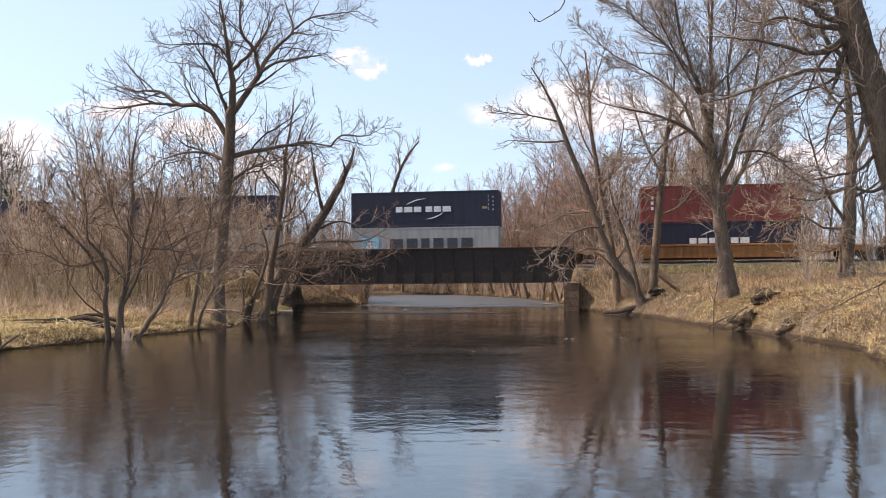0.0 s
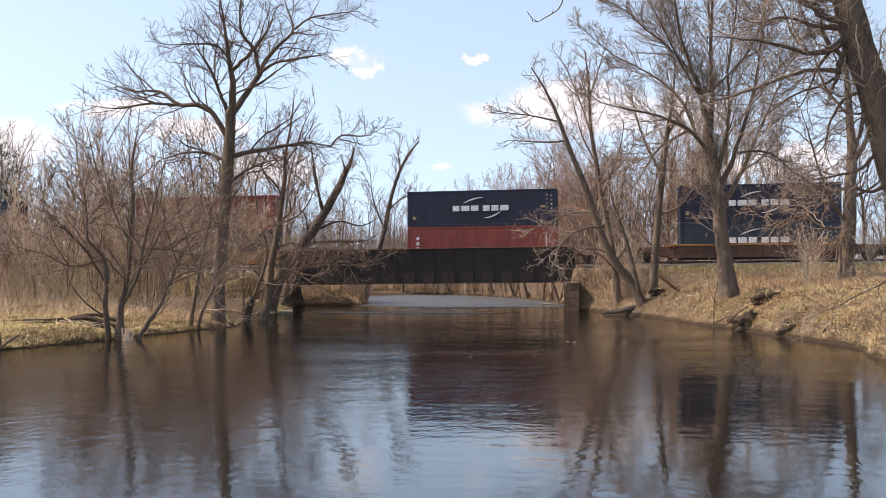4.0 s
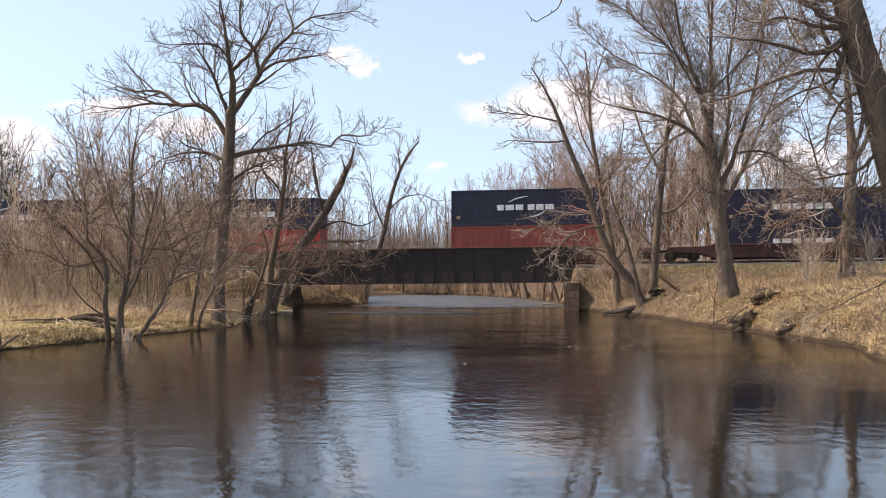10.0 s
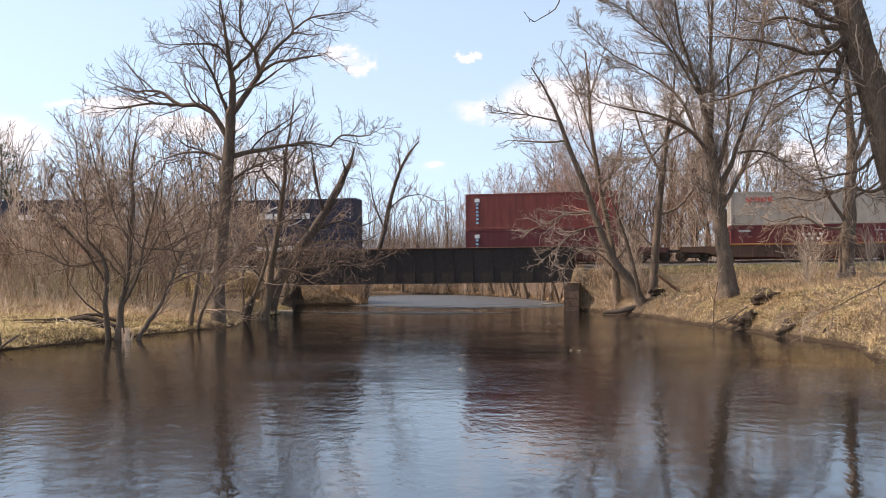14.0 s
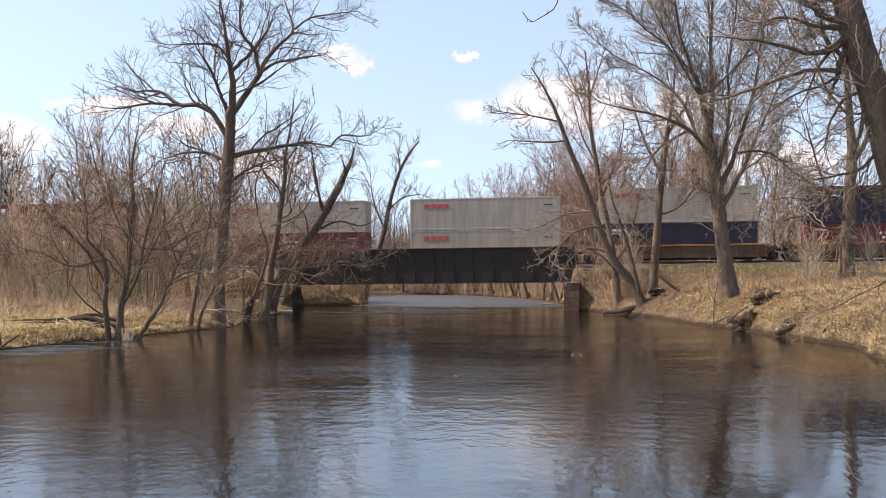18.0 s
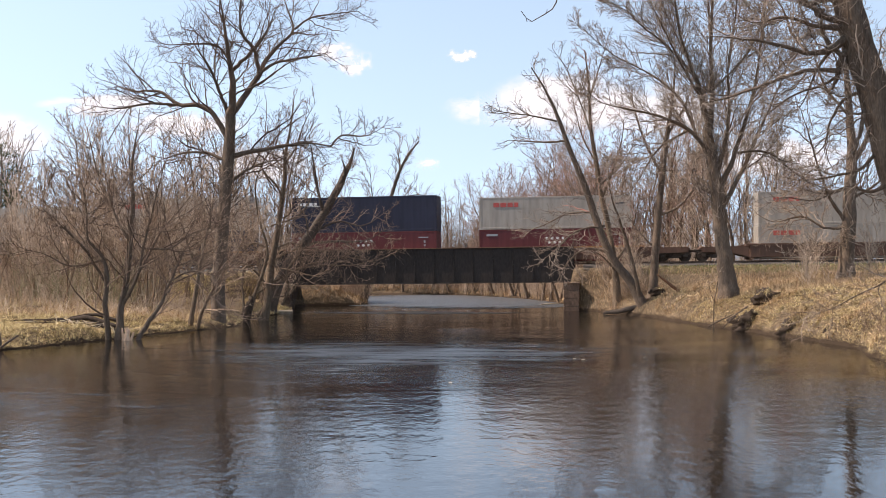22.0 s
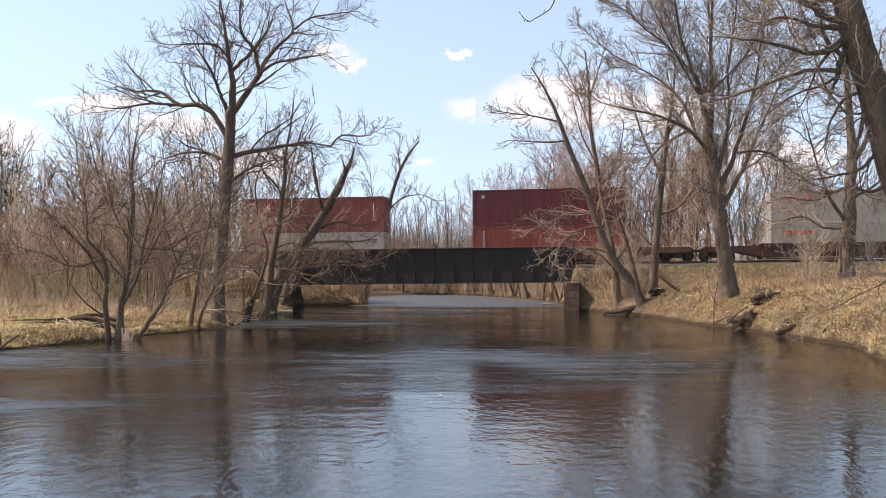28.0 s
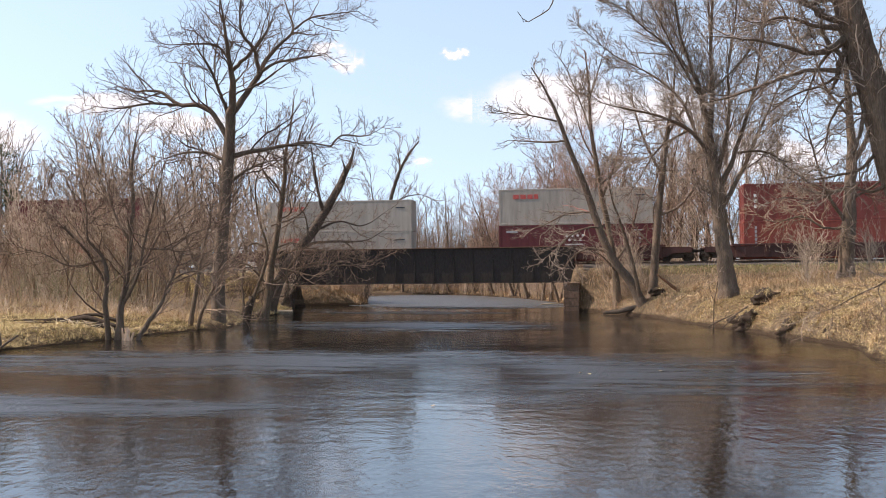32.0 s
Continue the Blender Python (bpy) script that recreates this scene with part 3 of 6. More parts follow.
def plate_girder():
    L0, L1 = BRIDGE
    th = tagged(new("plate_girder"), "long dark riveted steel plate girder with upright stiffeners", "bridge", "girders of the bridge")
    part("web", boxed(L0, L1, -0.02, 0.02, -1.50, 1.24), STEEL, th)
    part("top_flange", boxed(L0, L1, -0.2, 0.2, 1.24, 1.30, 0.01), STEEL_RUST, th, "rust-brown top flange")
    part("bottom_flange", boxed(L0, L1, -0.2, 0.2, -1.56, -1.50, 0.01), STEEL, th)
    st = bm_mesh("stiffener", box(boxed(-0.035, 0.035, -0.085, -0.02, -1.49, 1.23), -0.09, 0.09, -0.032, -0.021, -1.47, 1.21), STEEL)
    s = L0 + 0.25
    while s < L1:
        put("stiffener", st, th, Matrix.Translation((s, 0, 0)))
        s += 1.575
    rv = bmesh.new()
    s = L0 + 0.15
    while s < L1:
        for z in (-1.40, 1.14):
            g = bmesh.ops.create_cone(rv, cap_ends=True, segments=5, radius1=0.028, radius2=0.014, depth=0.03)
            bmesh.ops.transform(rv, matrix=Matrix.Translation((s, -0.03, z)) @ Matrix.Rotation(math.pi / 2, 4, "X"), verts=g["verts"])
        s += 0.32
    ob = part("rivets", rv, STEEL, th)
    ob["kind"] = "stuff"
    return th


girder = plate_girder()
girder.matrix_basis = line_pose(0, -2.45)
copy_thing(girder, line_pose(0, 2.45))

deck = tagged(new("bridge_deck"), "dark timber deck of ties on steel floor beams", "bridge deck")
tie_mesh = bm_mesh("tie", boxed(-0.12, 0.12, -1.5, 1.5, -0.36, -0.15, 0.01), TIE)
beam_mesh = bm_mesh("floor_beam", boxed(-0.12, 0.12, -2.4, 2.4, -1.1, -0.37), STEEL)
s = BRIDGE[0] + 0.2
while s < BRIDGE[1]:
    put("tie", tie_mesh, deck, Matrix.Translation((s, 0, 0)))
    s += 0.52
for k in range(7):
    put("floor_beam", beam_mesh, deck, Matrix.Translation((BRIDGE[0] + 0.6 + k * 3.8, 0, 0)))
deck.matrix_basis = line_pose(0)


def abutment(s0, s1, label, mat=CONCRETE, reach=3.3, skew=0.0):
    th = tagged(new("abutment"), label, "abutment", "abutments of the bridge")
    rng = random.Random(int(s0 * 10))

    def sheared(bm):
        for v in bm.verts:
            v.co.x -= skew * (v.co.y + reach)
        return bm

    z = -4.6
    while z < -1.62:
        h = min(0.62, -1.6 - z)
        a = -reach
        while a < 3.2:
            w = min(rng.uniform(0.8, 1.4), 3.3 - a)
            o = rng.uniform(-0.03, 0.03)
            part("stone_block", sheared(boxed(s0 + o, s1 + o, a, a + w - 0.03, z, z + h - 0.03, 0.025)), mat, th)
            a += w
        z += h
    part("bearing_cap", sheared(boxed(s0 - 0.06, s1 + 0.06, -reach - 0.06, 3.4, -1.62, -1.56, 0.015)), mat, th)
    th.matrix_basis = line_pose(0)
    return th


abutment(BRIDGE[0] - 0.6, BRIDGE[0] + 1.15, "stained brown masonry abutment standing in the water", skew=0.157)
abutment(BRIDGE[1] - 0.8, BRIDGE[1] + 0.4, "weathered brown masonry abutment at the overgrown bank", CONCRETE_BROWN, 4.1)

prof = [(-0.07, -0.15), (0.07, -0.15), (0.07, -0.135), (0.012, -0.12), (0.012, -0.05), (0.036, -0.04), (0.036, 0.0), (-0.036, 0.0), (-0.036, -0.04), (-0.012, -0.05), (-0.012, -0.12), (-0.07, -0.135)]
for side in (-0.7525, 0.7525):
    bm = bmesh.new()
    ends = [[bm.verts.new((s, y + side, z)) for y, z in prof] for s in (-130, 130)]
    for i in range(len(prof)):
        bm.faces.new((ends[0][i], ends[0][i - 1], ends[1][i - 1], ends[1][i]))
    r = tagged(part("rail", bm, RAIL, None), "worn steel rail on dark ties", "rail", "rails of the track")
    r.matrix_basis = line_pose(0)

bed = tagged(new("track_bed"), "ballast bed of the railway on its low embankment", "track bed", kind="structure")
for a, b in ((-130, BRIDGE[0] - 0.6), (BRIDGE[1] + 0.7, 130)):
    n = int((b - a) / 0.6)
    rng = np.random.default_rng(7)
    bm = bmesh.new()
    prev = None
    for i in range(n + 1):
        s = a + (b - a) * i / n
        row = [bm.verts.new((s, y, z + rng.uniform(-0.03, 0.03))) for y, z in ((-2.75, -0.55), (-1.75, -0.19), (-0.6, -0.17), (0.6, -0.17), (1.75, -0.19), (2.75, -0.55))]
        if prev:
            for j in range(5):
                bm.faces.new((prev[j], prev[j + 1], row[j + 1], row[j]))
        prev = row
    part("ballast", bm, BALLAST, bed)
    tb = bmesh.new()
    s = a + 0.3
    while s < b:
        box(tb, s - 0.12, s + 0.12, -1.3, 1.3, -0.30, -0.145)
        s += 0.55
    ob = part("ties", tb, TIE, bed)
    ob["kind"] = "stuff"
bed.matrix_basis = line_pose(0)


# ---- the train ----
def corrugated(length, height, depth, pitch=0.28):
    """The ribbed sheet of a container's side, standing in the x-z plane, ribs towards -y."""
    n = int(length / pitch)
    p = length / n
    xs, ys = [], []
    for i in range(n):
        x = -length / 2 + i * p
        xs += [x, x + 0.30 * p, x + 0.42 * p, x + 0.88 * p]
        ys += [0, 0, depth, depth]
    xs.append(length / 2)
    ys.append(0)
    k = len(xs)
    v = [(x, y, 0.0) for x, y in zip(xs, ys)] + [(x, y, height) for x, y in zip(xs, ys)]
    f = [(i, i + 1, k + i + 1, k + i) for i in range(k - 1)]
    return v, f


CLEN, CW = 12.19, 1.22
SHEETS = {}


def sheet(kind, length, height, mat):
    key = (kind, length, height, mat.name)
    if key not in SHEETS:
        v, f = corrugated(length, height, 0.0018)
        SHEETS[key] = mesh_of("side_panel", np.array(v), np.array(f), mat)
    return SHEETS[key]


def bars(parent, mat, x0, z0, widths, height, gap, name="marking"):
    """Plain bars in place of lettering on the near side."""
    x = x0
    for w in widths:
        part(name, boxed(x, x + w, -CW - 0.010, -CW + 0.002, z0, z0 + height, 0.003), mat, parent)
        x += w + gap


def swoosh(parent, mat, x0, x1, z0, z1, flip):
    """A thin tapering arc."""
    bm = bmesh.new()
    n = 10
    up, lo = [], []
    for i in range(n + 1):
        t = i / n
        x = x0 + (x1 - x0) * t
        z = z0 + (z1 - z0) * (1 - (1 - t) ** 2 if not flip else t ** 2)
        w = 0.10 * math.sin(math.pi * (0.15 + 0.8 * (t if not flip else 1 - t)))
        up.append((x, z + w / 2)), lo.append((x, z - w / 2))
    fr = [[bm.verts.new((x, y, z)) for x, z in up + lo[::-1]] for y in (-CW - 0.010, -CW + 0.002)]
    bm.faces.new(fr[0])
    bm.faces.new(fr[1][::-1])
    k = len(fr[0])
    for i in range(k):
        bm.faces.new((fr[0][i - 1], fr[1][i - 1], fr[1][i], fr[0][i]))
    bmesh.ops.recalc_face_normals(bm, faces=bm.faces)
    part("swoosh", bm, mat, parent)


def freight_container(mat, h, marks, label):
    th = tagged(new("freight_container"), label, "container", "containers on the train")
    L, W = CLEN, CW
    sh = sheet("side", L - 0.36, h - 0.30, mat)
    put("side_panel", sh, th, Matrix.Translation((0, -W + 0.012, 0.17)))
    put("side_panel", sh, th, pose(0, W - 0.012, 0.17, 0, 0, 180))
    eh = sheet("end", 2 * W - 0.3, h - 0.30, mat)
    put("end_panel", eh, th, pose(L / 2 - 0.03, 0, 0.17, 0, 0, 90))
    part("roof", boxed(-L / 2 + 0.05, L / 2 - 0.05, -W + 0.05, W - 0.05, h - 0.06, h - 0.012), mat, th)
    part("floor", boxed(-L / 2 + 0.05, L / 2 - 0.05, -W + 0.05, W - 0.05, 0.03, 0.15), mat, th)
    key = ("frame", h, mat.name)
    if key not in SHEETS:
        SHEETS[key] = (bm_mesh("corner_post", boxed(-0.09, 0.09, -0.09, 0.09, 0.12, h - 0.12, 0.012), mat),
                       bm_mesh("top_rail", boxed(-L / 2 + 0.18, L / 2 - 0.18, -0.045, 0.045, -0.13, 0, 0.01), mat),
                       bm_mesh("bottom_rail", boxed(-L / 2 + 0.18, L / 2 - 0.18, -0.05, 0.05, 0, 0.17, 0.01), mat),
                       bm_mesh("end_rail", boxed(-0.05, 0.05, -W + 0.18, W - 0.18, 0, 0.13, 0.01), mat),
                       bm_mesh("corner_casting", boxed(-0.09, 0.09, -0.082, 0.082, -0.06, 0.06, 0.012), mat),
                       bm_mesh("door", boxed(-0.03, 0.0, -W / 2 + 0.07, W / 2 - 0.07, 0.16, h - 0.13, 0.01), mat),
                       bm_mesh("locking_rod", rod(rod(bmesh.new(), (-0.06, -0.22, 0.12), (-0.06, -0.22, h - 0.12), 0.02, 6), (-0.06, 0.22, 0.12), (-0.06, 0.22, h - 0.12), 0.02, 6), mat))
    post, top, low, endr, cast, door, lock = SHEETS[key]
    for sx in (-1, 1):
        for sy in (-1, 1):
            put("corner_post", post, th, Matrix.Translation((sx * (L / 2 - 0.09), sy * (W - 0.09), 0)))
            for z in (0.06, h - 0.06):
                put("corner_casting", cast, th, Matrix.Translation((sx * (L / 2 - 0.088), sy * (W - 0.080), z)))
        put("end_rail", endr, th, Matrix.Translation((sx * (L / 2 - 0.055), 0, h - 0.13)))
        put("end_rail", endr, th, Matrix.Translation((sx * (L / 2 - 0.055), 0, 0.02)))
    for sy in (-1, 1):
        put("top_rail", top, th, Matrix.Translation((0, sy * (W - 0.047), h)))
        put("bottom_rail", low, th, Matrix.Translation((0, sy * (W - 0.052), 0)))
        d = put("door", door, th, Matrix.Translation((-L / 2 + 0.04, sy * (W / 2 - 0.05), 0)))
        put("locking_rod", lock, d)
    if marks == "arc":        # white word as bars between two arcs
        z = h * 0.50
        bars(th, WHITE, -2.35, z - 0.22, (0.54, 0.68, 0.60), 0.44, 0.14)
        bars(th, WHITE, 0.12, z - 0.22, (0.54, 0.58, 0.68), 0.44, 0.14)
        swoosh(th, WHITE, -1.45, 0.15, z + 0.42, z + 0.86, False)
        swoosh(th, WHITE, 0.1, 1.55, z - 0.80, z - 0.30, True)
        for k in range(4):
            bars(th, FADED_MARK, L / 2 - 0.85, h - 0.58 - 0.34 * k, (0.06,), 0.20, 0.1)
            bars(th, FADED_MARK, L / 2 - 0.50, h - 0.62 - 0.34 * k, (0.10,), 0.14, 0.1)
        bars(th, YELLOW_MARK, L / 2 - 1.35, h - 1.5, (0.42,), 0.20, 0.1)
        bars(th, YELLOW_MARK, -L / 2 + 0.45, h * 0.2, (0.26,), 0.28, 0.1)
    elif marks == "star":     # wide dark word and a pale blue square
        bars(th, BLACK_MARK, -2.85, 0.95, (1.1, 0.9, 0.7, 0.85, 0.85, 0.95), 1.05, 0.30)
        part("emblem", boxed(-5.2, -3.75, -CW - 0.008, -CW + 0.002, 0.75, 2.1, 0.003), PALE_BLUE_MARK, th)
        bm = bmesh.new()
        for k in range(7):
            a = 2 * math.pi * k / 7
            c, q = Vector((-4.47, 0, 1.42)), Vector((math.sin(a), 0, math.cos(a)))
            w = Vector((math.cos(a), 0, -math.sin(a)))
            f0 = [bm.verts.new(p + Vector((0, -CW - 0.012, 0))) for p in (c, c + q * 0.25 + w * 0.1, c + q * 0.58, c + q * 0.25 - w * 0.1)]
            bm.faces.new(f0)
            bm.faces.new([bm.verts.new(v.co + Vector((0, 0.012, 0))) for v in reversed(f0)])
        part("star", bm, WHITE, th)
    elif marks == "red_word":
        bars(th, RED_MARK, -L / 2 + 1.15, h - 0.80, (0.48, 0.48, 0.44, 0.34), 0.36, 0.09)
        bars(th, BLACK_MARK, L / 2 - 1.3, h - 0.7, (0.75,), 0.10, 0.1)
    elif marks == "dots":
        for j, (cnt, z) in enumerate(((4, h * 0.55 + 0.42), (3, h * 0.55 + 0.08))):
            for k in range(cnt):
                bm = bmesh.new()
                rod(bm, (-0.65 + 0.43 * k + (0.21 if j else 0), -CW - 0.010, z), (-0.65 + 0.43 * k + (0.21 if j else 0), -CW + 0.002, z), 0.115, 6)
                part("emblem", bm, WHITE, th)
        bars(th, WHITE, -0.75, h * 0.55 - 0.34, (1.4,), 0.11, 0.1)
        bars(th, FADED_MARK, -L / 2 + 0.6, h * 0.80, (0.9,), 0.16, 0.1)
        bars(th, FADED_MARK, L / 2 - 1.5, h - 0.55, (0.8,), 0.08, 0.1)
        for k in range(3):
            bars(th, FADED_MARK, L / 2 - 1.05, h - 0.95 - 0.3 * k, (0.12,), 0.18, 0.1)
    elif marks == "slant_word":
        bars(th, WHITE, -L / 2 + 0.55, h * 0.77, (0.3, 0.42, 0.3, 0.24), 0.22, 0.11)
        bars(th, WHITE, -L / 2 + 1.0, h * 0.77 - 0.1, (1.5,), 0.05, 0.09)
    elif marks == "short_word":
        bars(th, WHITE, -L / 2 + 0.85, h * 0.42, (0.38, 0.36, 0.22), 0.45, 0.06)
    elif marks == "upright":  # white characters one above the other
        z = h - 0.62
        part("emblem", boxed(-L / 2 + 0.75, -L / 2 + 1.15, -CW - 0.010, -CW + 0.002, z - 0.05, z + 0.25, 0.003), WHITE, th)
        for k in range(6):
            z -= 0.30
            if z > 0.3:
                bars(th, PALE_BLUE_MARK, -L / 2 + 0.86, z, (0.18,), 0.17, 0.1)
    elif marks == "column":
        for k in range(5):
            bars(th, FADED_MARK, -L / 2 + 0.85, h - 0.62 - 0.30 * k, (0.15,), 0.22, 0.1)
    elif marks == "disc":
        part("emblem", rod(bmesh.new(), (-L / 2 + 0.85, -CW - 0.010, h - 0.55), (-L / 2 + 0.85, -CW + 0.002, h - 0.55), 0.15, 12), FADED_MARK, th)
    elif marks == "few":
        for k in range(3):
            bars(th, WHITE, -L / 2 + 0.78, h - 1.05 - 0.42 * k, (0.20,), 0.26, 0.1)
        bars(th, WHITE, L / 2 - 0.9, h - 1.7, (0.06,), 1.1, 0.1)
        bars(th, YELLOW_MARK, L / 2 - 0.95, h - 2.05, (0.35,), 0.25, 0.1)
    return th


WHEEL = {}
WHEELSETS = []   # each wheelset and its place in its truck


def well_car(mat, chord, back, front, label):
    """A well wagon: the well in the middle, a platform over a truck at each end, back and front metres from its middle."""
    th = tagged(new("well_car"), label, "rail wagon", "wagons of the train")
    wl = 6.75
    for sy in (-1, 1):
        bm = bmesh.new()
        ya, yb = (-1.50, -1.30) if sy < 0 else (1.30, 1.50)
        box(bm, -wl, wl, ya, yb, 0.24, 1.16, 0.02)
        side = part("side_sill", bm, mat, th)
        part("top_chord", boxed(-wl - 0.3, wl + 0.3, ya - 0.06, yb + 0.02 if sy < 0 else yb + 0.06, 1.17, 1.31, 0.015), chord, th)
        for k in range(9):
            part("rib", boxed(-0.06, 0.06, ya - 0.045 if sy < 0 else yb, ya if sy < 0 else yb + 0.045, 0.27, 1.15), mat, th, m=Matrix.Translation((-6.0 + 1.5 * k, 0, 0)))
    part("well_floor", boxed(-wl, wl, -1.28, 1.28, 0.07, 0.125), mat, th)
    for sx, e in ((-1, -back), (1, front)):
        lo, hi = sorted((sx * (wl - 0.15), e - sx * 0.35))
        part("end_platform", boxed(lo, hi, -1.28, 1.28, 0.90, 1.06, 0.02), mat, th)
        for sy in (-1, 1):
            bm = bmesh.new()
            x0, x1, x2 = sx * (wl + 0.02), sx * (wl + 0.02) + 0.45 * (e - sx * 0.7 - sx * wl), e - sx * 0.5
            ring = [(x0, 0.26), (x1, 0.66), (x2, 0.70), (x2, 1.10), (x0, 1.16)]
            rows = [[bm.verts.new((x, sy * 1.30 + d, z)) for x, z in ring] for d in (-0.03, 0.03)]
            bm.faces.new(rows[0])
            bm.faces.new(rows[1][::-1])
            for k in range(5):
                bm.faces.new((rows[0][k - 1], rows[1][k - 1], rows[1][k], rows[0][k]))
            bmesh.ops.recalc_face_normals(bm, faces=bm.faces)
            part("end_sill", bm, mat, th)
        part("bulkhead", boxed(sx * wl - 0.08, sx * wl + 0.08, -1.28, 1.28, 0.13, 1.28, 0.02), mat, th)
        bm = bmesh.new()
        xr = e - sx * 0.5
        for a, b in (((xr, -1.2, 1.06), (xr, -1.2, 1.75)), ((xr, 1.2, 1.06), (xr, 1.2, 1.75)), ((xr, -1.2, 1.72), (xr, 1.2, 1.72)), ((xr, -1.2, 1.4), (xr, 1.2, 1.4))):
            rod(bm, a, b, 0.022, 6)
        part("handrail", bm, mat, th)
        part("coupler", boxed(*sorted((e - sx * 0.5, e)), -0.14, 0.14, 0.70, 0.92, 0.03), TRUCK, th)
        tx = e - sx * 1.55
        tr = put("truck", None, th, Matrix.Translation((tx, 0, 0)))
        for sy in (-1, 1):
            bm = bmesh.new()
            box(bm, -1.25, 1.25, sy * 1.02 - 0.08, sy * 1.02 + 0.08, 0.52, 0.72, 0.03)
            box(bm, -0.45, 0.45, sy * 1.02 - 0.09, sy * 1.02 + 0.09, 0.26, 0.54, 0.03)
            for q in (-0.875, 0.875):
                box(bm, q - 0.17, q + 0.17, sy * 1.02 - 0.10, sy * 1.02 + 0.10, 0.30, 0.58, 0.03)
            part("side_frame", bm, TRUCK, tr)
        for q in (-0.875, 0.875):
            if "w" not in WHEEL:
                bm = bmesh.new()
                rod(bm, (0, -1.0, 0), (0, 1.0, 0), 0.08, 10)
                for sy in (-1, 1):
                    rod(bm, (0, sy * 0.69, 0), (0, sy * 0.80, 0), 0.42, 24)
                    rod(bm, (0, sy * 0.66, 0), (0, sy * 0.69, 0), 0.455, 24)
                WHEEL["w"] = bm_mesh("wheelset", bm, TRUCK)
            WHEELSETS.append((put("wheelset", WHEEL["w"], tr, Matrix.Translation((q, 0, 0.42))), q))
    bm = bmesh.new()
    rod(bm, (-back + 0.6, -0.9, 1.5), (-back + 0.66, -0.9, 1.5), 0.22, 16)
    part("brake_wheel", bm, TRUCK, th)
    return th


HI, MID_H, LO = 2.90, 2.80, 2.59
N, S_, BR, DR, OR, RD, GR, SI = NAVY, SLATE, BROWN_RED, DARK_RED, ORANGE_RED, BRIGHT_RED, GREY, SILVER
PAINT_NAME = {NAVY: "navy blue", SLATE: "slate blue", BROWN_RED: "brown-red", DARK_RED: "dark red", ORANGE_RED: "orange-red", BRIGHT_RED: "bright red", GREY: "warm grey", SILVER: "pale grey"}
MARK_NAME = {"arc": "with white bars and arcs", "star": "with a pale blue star", "red_word": "with a small red word", "dots": "with white emblem dots", "slant_word": "with small white bars",
             "short_word": "with a short white word", "upright": "with an upright row of marks", "column": "with a faded column of marks", "disc": "with one small pale disc", "few": "with few white marks", "": "without marks"}
# the train's stacks: the near end of the lower box along the line at the start, lower box, upper box, wagon
STACKS = [
    (-47.6, (GR, HI, ""), (N, HI, "arc"), CAR_BROWN),
    (-26.5, (SI, HI, ""), (N, HI, "arc"), CAR_BROWN),
    (-7.63, (SI, HI, "star"), (N, HI, "arc"), CAR_BROWN),
    (15.86, (N, HI, "arc"), (BR, HI, "few"), CAR_GOLD),
    (39.35, (OR, HI, "few"), (N, HI, "arc"), CAR_BROWN),
    (61.15, (S_, HI, "arc"), (N, HI, "arc"), CAR_YELLOW),
    (82.75, (RD, HI, "short_word"), (N, LO, "arc"), CAR_BROWN),
    (105.92, (OR, HI, ""), (N, HI, "arc"), CAR_BROWN),
    (127.42, (N, LO, "arc"), (N, MID_H, "arc"), CAR_DARK),
    (148.75, (DR, LO, "upright"), (BR, HI, "upright"), CAR_DARK),
    (169.64, (DR, LO, "dots"), (GR, LO, "red_word"), CAR_YELLOW),
    (185.59, (GR, LO, "red_word"), (GR, LO, "red_word"), CAR_YELLOW),
    (200.9, (N, HI, "slant_word"), (GR, MID_H, "red_word"), CAR_YELLOW),
    (216.75, (DR, LO, "dots"), (N, HI, "slant_word"), CAR_YELLOW),
    (232.43, (DR, LO, "dots"), (GR, LO, "red_word"), CAR_YELLOW),
    (254.26, (GR, LO, "red_word"), (GR, LO, "red_word"), CAR_BROWN),
    (273.64, (GR, LO, "red_word"), (BR, HI, "few"), CAR_OCHRE),
    (293.17, (OR, HI, "column"), (DR, HI, "disc"), CAR_YELLOW),
    (316.47, (GR, LO, "red_word"), (GR, LO, "red_word"), CAR_DARK),
    (335.84, (DR, HI, "dots"), (GR, HI, "red_word"), CAR_DARK),
    (354.99, (OR, HI, "column"), (BR, HI, "few"), CAR_DARK),
]
ROLLING = []   # thing, place along the line at the start, height over the rails
for i, (q, lower, upper, wagon) in enumerate(STACKS):
    mid = q + CLEN / 2
    prev = STACKS[i - 1][0] + CLEN / 2 if i else mid - 21
    after = STACKS[i + 1][0] + CLEN / 2 if i + 1 < len(STACKS) else mid + 20
    colour = {CAR_YELLOW: "rusty yellow", CAR_GOLD: "weathered ochre-yellow", CAR_OCHRE: "ochre-brown", CAR_BROWN: "brown", CAR_DARK: "dark red-brown"}[wagon]
    ROLLING.append((well_car(CAR_BROWN if wagon is CAR_YELLOW else wagon, wagon, (mid - prev) / 2, (after - mid) / 2, f"{colour} steel well wagon under two stacked containers"), mid, 0.0))
    z = 0.14
    for j, (mat, h, marks) in enumerate((lower, upper)):
        where = "in its wagon" if j == 0 else "stacked on top"
        ROLLING.append((freight_container(mat, h, marks, f"{PAINT_NAME[mat]} container {MARK_NAME[marks]}, {where}"), mid, z))
        z += h + 0.02


